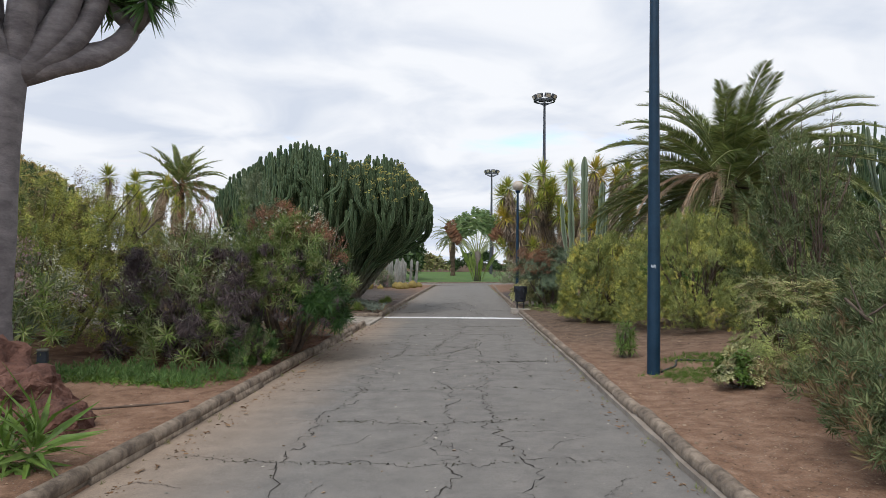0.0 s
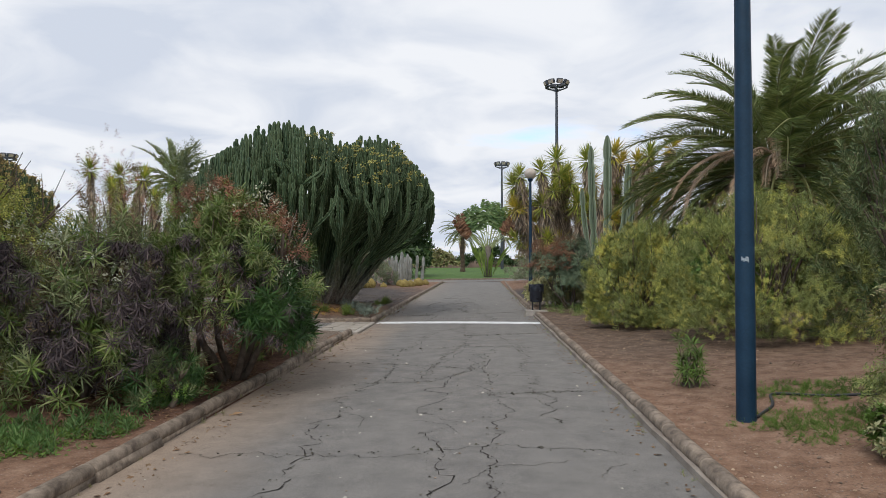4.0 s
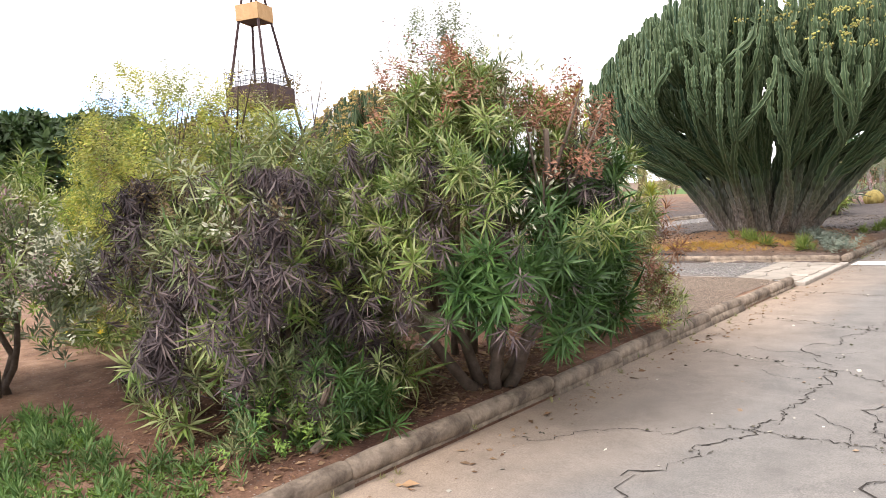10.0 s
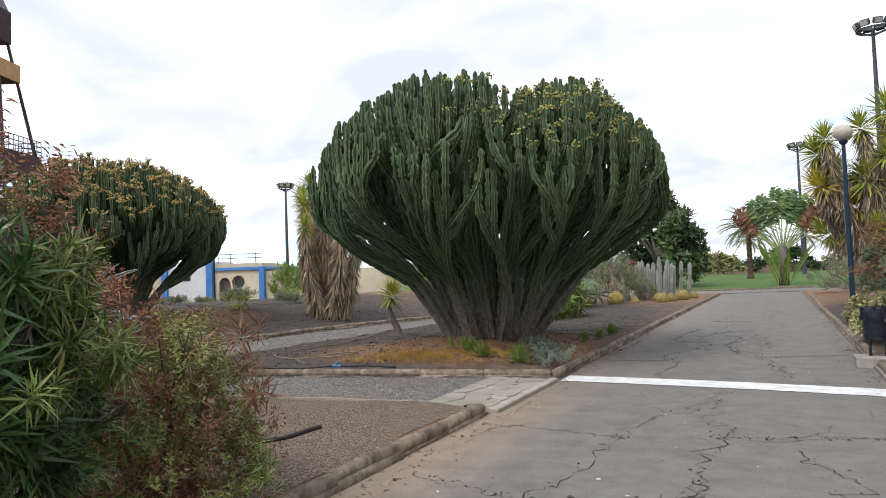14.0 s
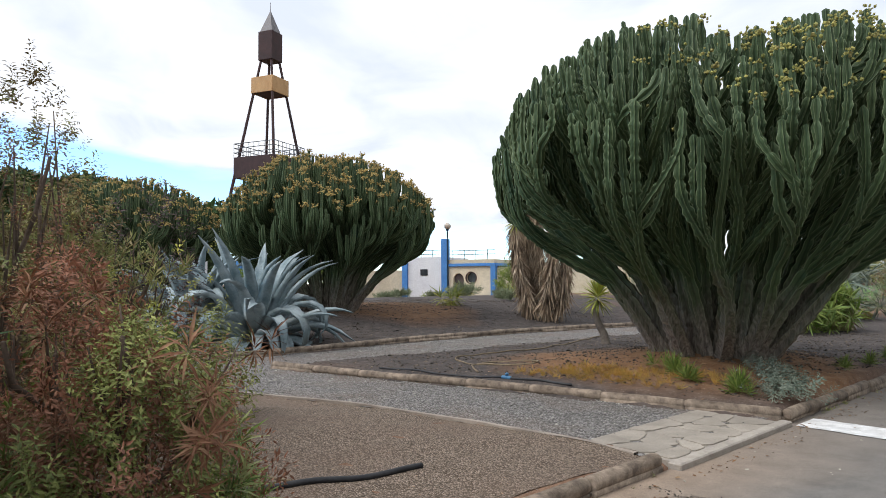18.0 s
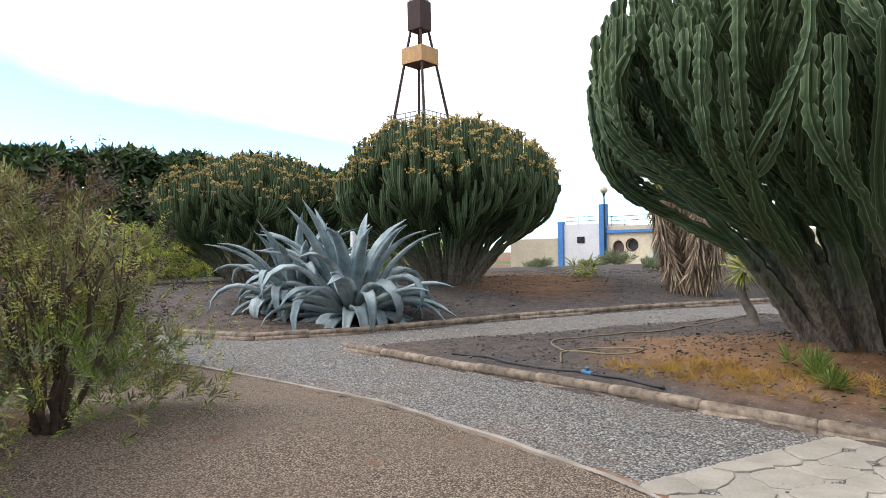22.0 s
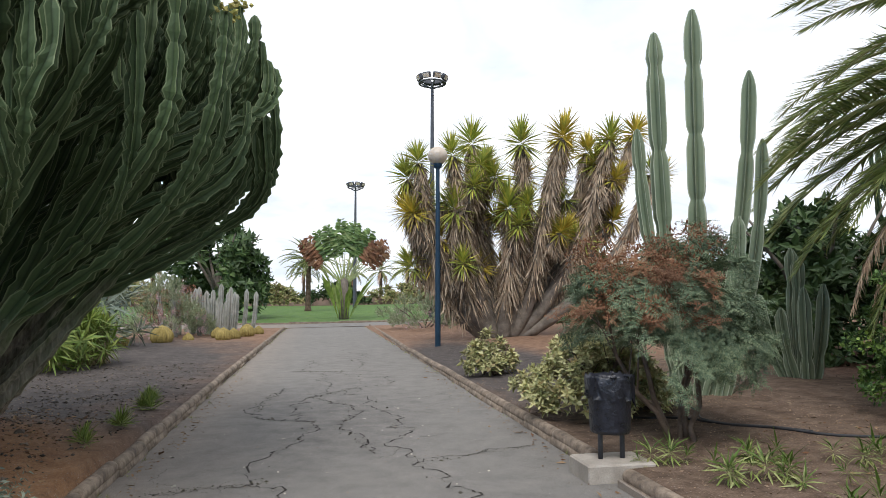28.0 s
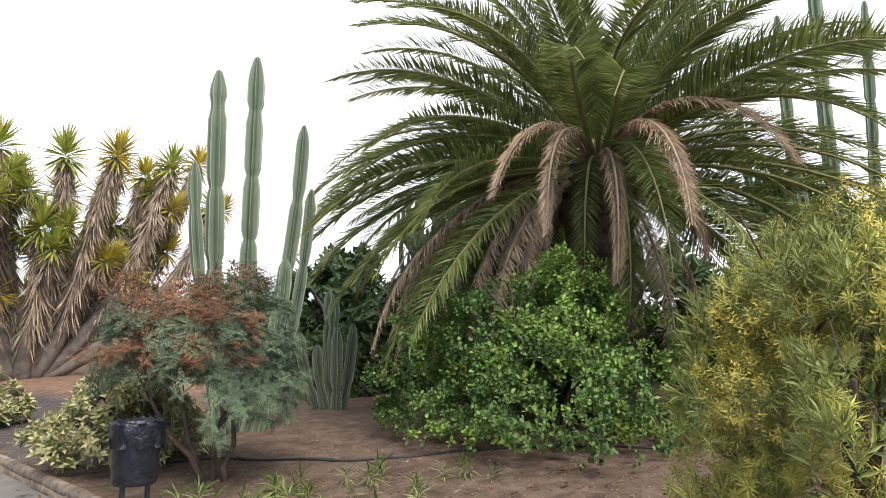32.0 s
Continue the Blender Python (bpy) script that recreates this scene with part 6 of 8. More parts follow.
shrub("wispy_tree", on(-3.3, 11.45), (0.4, 0.38, 2.65), [("foliage", "fine", L_GREY, 420, 0.11, (0.5, 1.2)), ("green_foliage", "fine", L_GREEN, 160, 0.11, (0.4, 1.1)), ("dry_foliage", "fine", L_BROWN, 120, 0.11, (0.1, 0.8))], "slender sapling with a wispy grey-green top", 69, 3, 0.35, noise_amp=0.5)
shrub("young_bush", on(-2.66, 9.3), (0.36, 0.5, 0.5), [("foliage", "lance", L_DARK, 70, 0.13, (-0.4, 1.2)), ("blue_foliage", "needle", L_LAV, 90, 0.11, (-0.4, 1.2)), ("green_foliage", "fine", L_WEED, 60, 0.1, (-0.5, 0.8))], "small blue-green bush at the kerb", 68, 3, 0.05)

# right of the asphalt
for k, (x, y, rx, rz) in enumerate([(3.75, 16.35, 1.14, 2.12), (5.0, 13.47, 1.6, 2.35)]):
    shrub("round_bush", on(x, y), (rx, rx, rz), [("foliage", "lance", L_SAGE, 2200, 0.075, (-0.6, 1.4)), ("yellow_foliage", "lance", L_LIME, (2400, 1300)[k], 0.06, (-0.4, 1.4)), ("golden_foliage", "fine", L_GOLD, (2400, 450)[k], 0.085, (-0.4, 1.4)), ("inner_foliage", "needle", L_SAGE, 1200, 0.15, (-0.6, 1.2))], "rounded yellow-green bush beside the asphalt", 71 + k, 9, 0.2, open_low=0.6, noise_amp=0.1, tufts=130, group="rounded bushes")
shrub("grey_bush", on(6.8, 12.6), (1.4, 1.3, 3.3), [("foliage", "needle", L_LAV, 1500, 0.19, (-0.3, 1.4))], "tall wispy grey-green bush", 73, 9, 0.15, wisps=14, noise_amp=0.2)
shrub("lavender_bush", on(4.6, 5.76), (1.25, 1.3, 1.3), [("foliage", "lance", L_LAV, 1500, 0.1, (-0.5, 1.4)), ("fine_foliage", "needle", L_LAV, 1300, 0.14, (-0.5, 1.4)), ("dry_foliage", "needle", L_BROWN, 260, 0.15, (-0.4, 0.6)), ("blossom", "head", L_VIOLET, 26, 0.09, (0.5, 1.4))], "grey-green lavender bush by the kerb", 74, 8, 0.1, open_low=0.4, wisps=8, noise_amp=0.16, tufts=110)
shrub("lavender_bush", on(3.85, 4.18), (1.0, 1.1, 0.95), [("foliage", "lance", L_LAV, 900, 0.1, (-0.5, 1.4)), ("fine_foliage", "needle", L_LAV, 900, 0.13, (-0.5, 1.4)), ("dry_foliage", "needle", L_BROWN, 260, 0.15, (-0.3, 0.8)), ("blossom", "head", L_VIOLET, 14, 0.08, (0.4, 1.4))], "low grey-green bush hanging towards the kerb", 174, 7, 0.1, open_low=0.4, wisps=4, noise_amp=0.18, tufts=80)
shrub("lavender_bush", on(6.5, 8.4), (1.6, 1.5, 2.1), [("foliage", "lance", L_LAV, 700, 0.14, (-0.4, 1.4)), ("fine_foliage", "needle", L_LAV, 900, 0.2, (-0.4, 1.4)), ("olive_foliage", "needle", L_OLIVE, 500, 0.2, (-0.2, 1.4))], "tall grey-green lavender bush", 75, 6, 0.1, wisps=8, noise_amp=0.2)
shrub("fern_bush", on(4.3, 8.05), (0.55, 0.5, 0.98), [("foliage", "feather", L_OLIVE, 200, 0.19, (-0.4, 1.3)), ("sage_foliage", "feather", L_SAGE, 160, 0.18, (-0.3, 1.3)), ("dry_foliage", "fine", L_BROWN, 80, 0.13, (-0.4, 0.6))], "low olive-green ferny bush behind the succulent", 176, 5, 0.08, open_low=0.4, droop=0.3)
shrub("spotted_succulent", on(3.42, 7.3), (0.27, 0.25, 0.44), [("foliage", "bud", L_VARI, 420, 0.06, (-0.6, 1.4)), ("green_foliage", "bud", L_WEED, 260, 0.055, (-0.6, 0.9))], "low cream-tipped succulent on the bare earth", 76, 4, 0.1, open_low=0.5, noise_amp=0.14)
shrub("upright_weed", on(2.84, 10.15), (0.14, 0.14, 0.42), [("foliage", "lance", L_WEED, 30, 0.14, (-0.4, 1.4))], "upright leafy weed on bare earth", 77, 3, 0.02)
# the lighter upper sprays paint sunlight onto the creeper
shrub("creeper", on(6.8, 20.45), (2.2, 1.75, 2.15), [("foliage", "round", L_IVY, 4600, 0.11, (-0.5, 1.4)), ("fresh_foliage", "round", L_IVY_LIT, 2600, 0.1, (-0.2, 1.5))], "dense glossy green creeper round the palm's foot", 78, 6, 0.06, open_low=0.45, noise_amp=0.4)
shrub("creeper", on(9.4, 23.0), (2.6, 2.2, 2.9), [("foliage", "round", L_IVY, 1300, 0.24, (-0.5, 1.4))], "dark green creeper behind the palm", 79, 5, 0.06, open_low=0.4)
shrub("feathery_tree", on(3.1, 21.85), (1.08, 1.08, 2.05), [("foliage", "feather", L_FEATHER, 1150, 0.15, (0.0, 1.4)), ("low_foliage", "feather", L_FEATHER, 380, 0.13, (-0.5, 0.1, 0.5, -0.85, 0.2)), ("seed_pod", "head", L_RUST, 300, 0.17, (0.3, 1.2, -0.75, -0.3, 0.0)), ("ripe_pod", "feather", L_RUST, 300, 0.13, (0.2, 1.2, -0.6, -0.3, 0.1))], "small feathery tree with rusty seed pods", 80, 5, 0.45, TWIG, "tree", 0.3, stem_r=0.022, noise_amp=0.2, tufts=60, droop=0.25)
shrub("variegated_shrub", on(3.05, 23.5), (1.0, 0.9, 1.05), [("foliage", "bud", L_VARI, 2100, 0.095, (-0.4, 1.4))], "variegated cream and green shrub", 81, 6, 0.2)
shrub("variegated_shrub", on(2.75, 27.7), (0.45, 0.45, 0.65), [("foliage", "bud", L_VARI, 250, 0.13, (-0.4, 1.4))], "small variegated shrub near the lamp", 82, 4, 0.15)
# ---- dragon tree, rocks, ground plants ----
def dragon_tree(at):
    r = np.random.default_rng(91)
    th = thing("dragon_tree", "old dragon tree with thick grey forking limbs", "tree", at)
    g = Geo()
    pts = np.column_stack([np.linspace(0, 0.1, 9), np.zeros(9), np.linspace(-0.2, 3.55, 9)])
    tube(g, pts, 0.33 * np.array([1.35, 1.1, 1.02, 1.0, 0.98, 0.98, 0.98, 1.03, 1.12]) + r.normal(0, 0.012, 9), 14)
    part("trunk", g, DRAGON, th, "", True)
    ends = [(1.2, 0.9, 4.32), (1.0, 0.55, 4.7), (0.9, 0.35, 5.2), (0.35, 0.9, 5.5), (-0.5, 0.7, 5.3), (0.55, -0.1, 5.6), (0.1, -0.7, 5.4), (-0.9, -0.2, 5.2), (0.45, 0.35, 6.0), (-0.2, 0.2, 6.1), (0.75, 0.7, 5.7)]
    for k, e in enumerate(ends):
        e = np.array(e)
        s = np.array([0.1 + 0.12 * (e[0] > 0), 0.05, 3.4])
        p = bez4(s, s + np.array([e[0] * 0.45, e[1] * 0.45, 0.35]), np.array([e[0] * 0.95, e[1] * 0.95, s[2] + (e[2] - s[2]) * 0.45]), e, 9)
        g = Geo()
        tube(g, p, np.linspace(0.175, 0.1, 9) * r.uniform(0.9, 1.1) * (1 + 0.05 * np.sin(np.arange(9) * 2.1)), 10)
        limb = part("limb", g, DRAGON, th, "", True)
        for j in range(4):
            az = j * 1.6 + r.uniform(0, 1)
            q = e + np.array([math.cos(az) * 0.32, math.sin(az) * 0.32, r.uniform(0.1, 0.5)])
            g = Geo()
            tube(g, bez(e - np.array([0, 0, 0.1]), (e + q) / 2 + np.array([math.cos(az) * 0.1, math.sin(az) * 0.1, 0]), q, 5), np.linspace(0.1, 0.065, 5), 8)
            part("branchlet", g, DRAGON, limb, "", True)
            g = Geo()
            stamp(g, HEAD, frames_z(unit(np.array([[math.cos(az) * 0.6, math.sin(az) * 0.6, 0.8]])), np.array([az])), q[None], 0.5)
            part("leaf_head", g, L_DARK, limb, "spiky dark green leaf head")
    return th


dragon_tree(on(-4.85, 6.9))


def rock(at, size, seed, label):
    r = np.random.default_rng(seed)
    bm = bmesh.new()
    bmesh.ops.create_icosphere(bm, subdivisions=4, radius=1)
    off = Vector(r.uniform(0, 50, 3))
    for v in bm.verts:
        d = v.co.normalized()
        k = 1 + 0.45 * noise.noise(d * 1.3 + off) + 0.22 * noise.noise(d * 3.5 + off) + 0.10 * noise.noise(d * 9 + off)
        v.co = Vector((d.x * size[0], d.y * size[1], d.z * size[2])) * k
    me = bpy.data.meshes.new("rock")
    bm.to_mesh(me)
    bm.free()
    me.materials.append(ROCK)
    ob = new("rock", me)
    ob.matrix_basis = Matrix.Translation(at) @ Matrix.Rotation(r.uniform(0, 6), 4, "Z")
    return tagged(ob, label, "rock", "red lava rocks")


rock(on(-3.1, 5.5, 0.04), (0.28, 0.32, 0.22), 1, "rough red-brown lava rock on the bare earth")
rock(on(-3.75, 6.2, 0.1), (0.38, 0.36, 0.28), 2, "big red-brown lava rock leaning on others")
rock(on(-4.3, 6.35, 0.1), (0.4, 0.4, 0.4), 3, "dark lava rock below the dragon tree")


ROSETTES = {}


def clump(name, at, kind, mat, count, size, label, category, seed, spread=0.12, rise=0.0, group=""):
    """A small plant: a few rosettes from one root."""
    r = np.random.default_rng(seed)
    p = np.column_stack([r.normal(0, spread, count), r.normal(0, spread, count), r.uniform(0, rise + 0.02, count)])
    d = np.column_stack([p[:, 0] * 2.5, p[:, 1] * 2.5, np.full(count, 1.0)]) + r.normal(0, 0.2, (count, 3))
    m = frames_z(d, r.uniform(0, 6, count))
    sz = size * r.uniform(0.7, 1.2, count)
    if count > 10:
        g = Geo()
        stamp(g, sprig(kind), m, p, sz)
        th = thing(name, label, category, at, group)
        part("foliage", g, mat, th)["kind"] = "stuff"
        return th
    key = (kind, mat.name)
    if key not in ROSETTES:
        ROSETTES[key] = mesh_of("rosette", Geo().add(*sprig(kind)), mat)
    th = thing(name, label, category, at, group)
    for k in range(count):
        b = Matrix(m[k].tolist()).to_4x4() @ Matrix.Scale(float(sz[k]), 4)
        part("rosette", ROSETTES[key], None, th, at=Matrix.Translation(p[k]) @ b)["kind"] = "stuff"
    return th


clump("leafy_plant", on(-2.68, 4.4), "lance", L_WEED, 6, 0.5, "broad-leaved green plant beside the rocks", "plant", 1, 0.1)
clump("leafy_plant", on(-3.1, 4.75), "lance", L_WEED, 4, 0.4, "green plant growing between the rocks", "plant", 2, 0.1)
for k, (x, y, s) in enumerate([(-3.75, 20.15, 0.42), (-3.5, 19.9, 0.36), (-2.95, 20.1, 0.40), (-4.05, 20.35, 0.38), (-2.75, 19.85, 0.32), (-2.45, 22.5, 0.30), (-2.5, 23.6, 0.32), (-2.55, 25.2, 0.34), (-2.75, 26.3, 0.3)]):
    clump("spiky_seedling", on(x, y), "spike", L_GREEN, 4, s * 0.68, "bright green spiky seedling in the spurge bed", "plant", 10 + k, 0.05, 0.02, "spiky seedlings")
for k, (x, y, s) in enumerate([(-2.45, 20.35, 0.42), (-2.75, 20.75, 0.36), (-2.4, 20.0, 0.34), (-3.1, 21.2, 0.3)]):
    clump("silver_plant", on(x, y), "fine", L_BLUE, 60, s * 0.42, "low silvery blue-grey plant by the kerb", "plant", 30 + k, 0.15, 0.1, "silvery plants")
for k, (x, y, s) in enumerate([(2.5, 21.05, 0.3), (2.75, 20.5, 0.34), (3.15, 20.35, 0.36), (3.35, 20.75, 0.3), (3.95, 20.5, 0.34), (3.85, 19.9, 0.26), (4.5, 19.8, 0.26), (2.9, 19.4, 0.3), (3.5, 18.9, 0.28)]):
    clump("leafy_rosette", on(x, y), "lance", L_LANCE, 5, s * 0.62, "green leafy rosettes on the brown earth", "plant", 50 + k, 0.13, 0.05, "leafy rosettes")
for k, (x, y, s) in enumerate([(-27, 39, 0.9), (-22, 37.5, 0.6), (-38, 47.5, 0.7), (-33, 42, 0.6), (-19.5, 34, 0.5), (-36, 40, 0.7), (-30, 36, 0.5), (-24, 32, 0.5), (-17.0, 31.5, 0.5)]):
    clump("desert_shrub", on(x, y), "needle", L_GREY, 60, s * 0.6, "rounded grey-green shrub on the cinder bed", "shrub", 70 + k, s * 0.3, s * 0.3, "desert shrubs")
for k, (x, y) in enumerate([(-41, 48), (-20.5, 36), (-29, 41.5), (-16.5, 28.0), (-34, 46)]):
    clump("small_yucca", on(x, y), "lance", YUCCA, 5, 0.55, "small spiky yucca on the cinder bed", "yucca", 90 + k, 0.15, 0.1, "small yuccas")


def carpet(name, xy, kind, mat, size, label, category, seed, lift=0.0, up=1.2):
    """Countless small plants or bits over the ground."""
    r = np.random.default_rng(seed)
    n = len(xy)
    p = np.column_stack([xy, height(xy[:, 0], xy[:, 1]) + lift])
    g = Geo()
    stamp(g, sprig(kind), frames_z(r.normal(0, 0.35, (n, 3)) + np.array([0, 0, up]), r.uniform(0, 6, n)), p, size * r.uniform(0.5, 1.3, n))
    return tagged(part(name, g, mat), label, category, kind="stuff")


def patch(r, n, *blobs):
    w = np.array([b[2] * b[3] for b in blobs])
    k = r.choice(len(blobs), n, p=w / w.sum())
    b = np.array(blobs)[k]
    a, q = r.uniform(0, 6.283, n), np.sqrt(r.random(n)) * r.uniform(0.6, 1.1, n)
    return np.column_stack([b[:, 0] + np.cos(a) * q * b[:, 2], b[:, 1] + np.sin(a) * q * b[:, 3]])


rw = np.random.default_rng(7)
xy = patch(rw, 3000, (-3.4, 7.75, 0.9, 0.4), (-4.4, 7.75, 1.2, 0.4), (-5.8, 7.8, 1.3, 0.45), (-2.8, 8.4, 0.45, 0.4), (-3.9, 8.3, 0.8, 0.25), (-2.65, 9.5, 0.25, 0.5))
carpet("weeds", xy[xy[:, 0] < -2.4], "bud", L_WEED, 0.042, "fresh green weeds over the earth below the shrubs", "weeds", 8)
carpet("tall_weeds", xy[(xy[:, 0] < -2.4) & (rw.random(len(xy)) < 0.2)] + 0.04, "needle", L_LEEK, 0.13, "taller blue-green weeds among the low ones", "weeds", 18)
xy = patch(rw, 900, (3.55, 8.45, 0.9, 0.5), (3.95, 9.5, 0.8, 0.5), (3.05, 7.9, 0.3, 0.2))
carpet("thin_grass", xy[xy[:, 0] > 2.25], "tuft", L_WEED, 0.06, "thin green grass around the lamp post", "grass", 9)
xy = patch(rw, 300, (-4.3, 19.6, 1.0, 0.35), (-5.2, 19.45, 0.8, 0.3), (-3.6, 20.2, 0.6, 0.4), (-4.8, 20.0, 0.9, 0.35))
carpet("dry_grass", xy, "grass", L_STRAW, 0.12, "rust-orange dry grass before the spurge", "grass", 10)
n = 500
ky = rw.uniform(-1, 52, n)
side = rw.random(n) < 0.5
xy = np.column_stack([np.where(side, -2.08 + rw.normal(0, 0.04, n), 2.03 + rw.normal(0, 0.04, n)), ky])
keep = ~(side & (ky > 16.8) & (ky < 19.5))
carpet("kerb_weeds", xy[keep], "tuft", L_OLIVE, 0.055, "tiny dry weeds in the joint along the kerb", "weeds", 11, 0.03)


def scatter(name, xy, mat, size, label, category, seed, flat=0.4, lift=0.004, tpl=None):
    r = np.random.default_rng(seed)
    n = len(xy)
    on_road = (xy[:, 0] > -2.1) & (xy[:, 0] < 2.05)
    z = np.where(on_road, 0.014 * (1 - (xy[:, 0] / 2.1) ** 2) + rise(xy[:, 0]), height(xy[:, 0], xy[:, 1]))
    m = frames_z(r.normal(0, 0.25, (n, 3)) + np.array([0, 0, 1.0]), r.uniform(0, 6, n))
    m[:, :, 2] *= flat
    g = Geo()
    stamp(g, tpl or ROUND, m, np.column_stack([xy, z + lift]), size * r.lognormal(0, 0.45, n))
    return tagged(part(name, g, mat), label, category, kind="stuff")


PEBBLE = mat_leaf("pebble", [(0.16, 0.11, 0.085), (0.26, 0.18, 0.13), (0.32, 0.24, 0.18), (0.10, 0.075, 0.06)], 0.9, 0.0)
LITTER = mat_leaf("leaf_litter", [(0.12, 0.06, 0.035), (0.20, 0.115, 0.065), (0.28, 0.19, 0.12), (0.08, 0.045, 0.03)], 0.9, 0.1)
GREYSTONE = mat_leaf("gravel_stone", [(0.14, 0.138, 0.135), (0.24, 0.235, 0.23), (0.36, 0.355, 0.35)], 0.9, 0.0)
CINDER = mat_leaf("cinder_stone", [(0.035, 0.03, 0.028), (0.08, 0.068, 0.06), (0.17, 0.14, 0.12), (0.05, 0.042, 0.04)], 0.95, 0.0)
CRUMB = mat_leaf("asphalt_crumb", [(0.05, 0.046, 0.042), (0.11, 0.1, 0.09), (0.07, 0.07, 0.045)], 0.95, 0.0)
FLECK = mat_leaf("pale_fleck", [(0.3, 0.28, 0.25), (0.5, 0.48, 0.44)], 0.9, 0.0)
LEAF1 = leaf_tpl(0.45, 1, 0.1)
n = 34000
xy = np.column_stack([np.where(rw.random(n) < 0.5, rw.uniform(2.2, 5.5, n), rw.uniform(-9.5, 9, n)), rw.uniform(2, 27, n)])
out = (xy[:, 0] < -2.32) & ((xy[:, 1] < line_y(EDGING, xy[:, 0]) - 0.1) | (xy[:, 1] > 19.8 + (xy[:, 0] + 2.1) * 0.235)) | (xy[:, 0] > 2.2)
scatter("pebbles", xy[out], PEBBLE, 0.0065, "small brown pebbles strewn over the beds", "pebbles", 12)
xy = np.column_stack([rw.uniform(-22, -2.4, 30000), rw.uniform(14, 32, 30000)])
xy = xy[~in_gravel(xy[:, 0], xy[:, 1]) & ((xy[:, 1] > 19.8 + (xy[:, 0] + 2.1) * 0.235) | (xy[:, 0] < -12))]
scatter("cinders", xy, CINDER, 0.014, "dark cinders and stones strewn over the far beds", "gravel", 20, 0.6, 0.006)
xy = np.column_stack([rw.uniform(-13, -2.3, 26000), rw.uniform(14, 26, 26000)])
xy = xy[in_gravel(xy[:, 0], xy[:, 1])]
scatter("gravel", xy, GREYSTONE, 0.010, "loose grey gravel stones of the side path", "gravel", 13, 0.6, 0.01)
xy = np.concatenate([patch(rw, 8200, (-2.9, 11.0, 0.75, 2.0), (-3.9, 10.2, 1.4, 1.0), (-3.0, 9.0, 0.7, 0.6)), patch(rw, 1500, (-4.0, 23.5, 1.8, 2.0), (-3.2, 22.0, 0.8, 2.5)), patch(rw, 1500, (4.2, 16.0, 2.0, 2.0), (6, 20, 3, 2.5))])
xy = xy[(xy[:, 0] < -2.3) | (xy[:, 0] > 2.2)]
scatter("leaf_litter", xy, LITTER, 0.038, "fallen brown leaves under the shrubs", "leaf litter", 14, 1.0, 0.008, LEAF1)
n = 1500
xy = np.column_stack([np.where(rw.random(n) < 0.6, -1.98 + np.abs(rw.normal(0, 0.12, n)), 1.98 - np.abs(rw.normal(0, 0.1, n))), rw.uniform(1, 30, n)])
scatter("gutter_litter", xy, LITTER, 0.035, "dry leaves and grit along the kerb's foot", "leaf litter", 15, 1.0, 0.006, LEAF1)
rim = np.concatenate([np.column_stack([np.interp(np.linspace(0, len(c) - 1, 60), np.arange(len(c)), [p[i] for p in c]) for i in (0, 1)]) for c in LONG + ACROSS])
scatter("crack_crumbs", rim[rw.integers(0, len(rim), 1900)] + rw.normal(0, 0.035, (1900, 2)), CRUMB, 0.007, "crumbled asphalt along the cracks", "grit", 18, 0.5)
scatter("pale_flecks", np.column_stack([rw.uniform(-1.9, 1.8, 420), rw.uniform(1, 26, 420)]), FLECK, 0.009, "small pale flecks trodden into the asphalt", "grit", 19, 0.15)
xy = np.column_stack([rw.uniform(-2, 1.9, 260), rw.uniform(1, 26, 260)])
scatter("road_grit", xy, PEBBLE, 0.008, "single stones and grit on the asphalt", "grit", 16)


# ---- barrel and white cacti in the far left bed ----
def barrel(at, r0, label):
    g = Geo()
    k = 36
    zz = np.linspace(0, 1, 9)
    prof = np.sin(np.pi * (0.12 + 0.80 * zz)) ** 0.6
    v = []
    for z, p in zip(zz, prof):
        a = np.arange(k) * 2 * np.pi / k
        rr = r0 * p * (1 + np.where(np.arange(k) % 2 == 0, 0.05, -0.06))
        v.append(np.stack([np.cos(a) * rr, np.sin(a) * rr, np.full(k, r0 * 1.7 * z - 0.1)], 1))
    q = [(i * k + j, i * k + (j + 1) % k, (i + 1) * k + (j + 1) % k, (i + 1) * k + j) for i in range(8) for j in range(k)]
    v = np.concatenate(v + [np.array([[0, 0, r0 * 1.6]])])
    g.add(v, q, [(8 * k + j, 8 * k + (j + 1) % k, 9 * k) for j in range(k)])
    return tagged(part("barrel_cactus", g, BARREL, at=Matrix.Translation(at)), label, "cactus", "golden barrel cacti")


for x, y, s in [(-5.7, 40.3, 0.6), (-5.0, 41.2, 0.32), (-3.8, 41.3, 0.46), (-3.55, 42.2, 0.42), (-4.2, 42.7, 0.4), (-3.2, 43.6, 0.48), (-2.9, 45.2, 0.36), (-6.4, 38.4, 0.3)]:
    barrel(on(x, y), s * 0.62, "golden barrel cactus in the far bed")
rc = np.random.default_rng(17)
cols = []
for k in range(36):
    x, y = rc.normal(0, 0.75), rc.normal(0, 1.2)
    cols.append((x, y, x * 1.1, y * 1.1, rc.uniform(1.2, 2.2), 0.1))
cereus(on(-4.9, 45.6), cols, "thicket of short grey woolly column cacti", CEREUS_GREY, 54)
shrub("flowering_bush", on(-6.3, 43.3), (1.7, 2.2, 1.7), [("foliage", "needle", L_GREY, 520, 0.3, (-0.4, 1.4)), ("pink_foliage", "fine", L_PINK, 160, 0.26, (-0.2, 1.4)), ("blossom", "head", L_RED, 160, 0.24, (0.3, 1.4))], "grey bush tinged with orange-red flowers", 83, 5, 0.05)
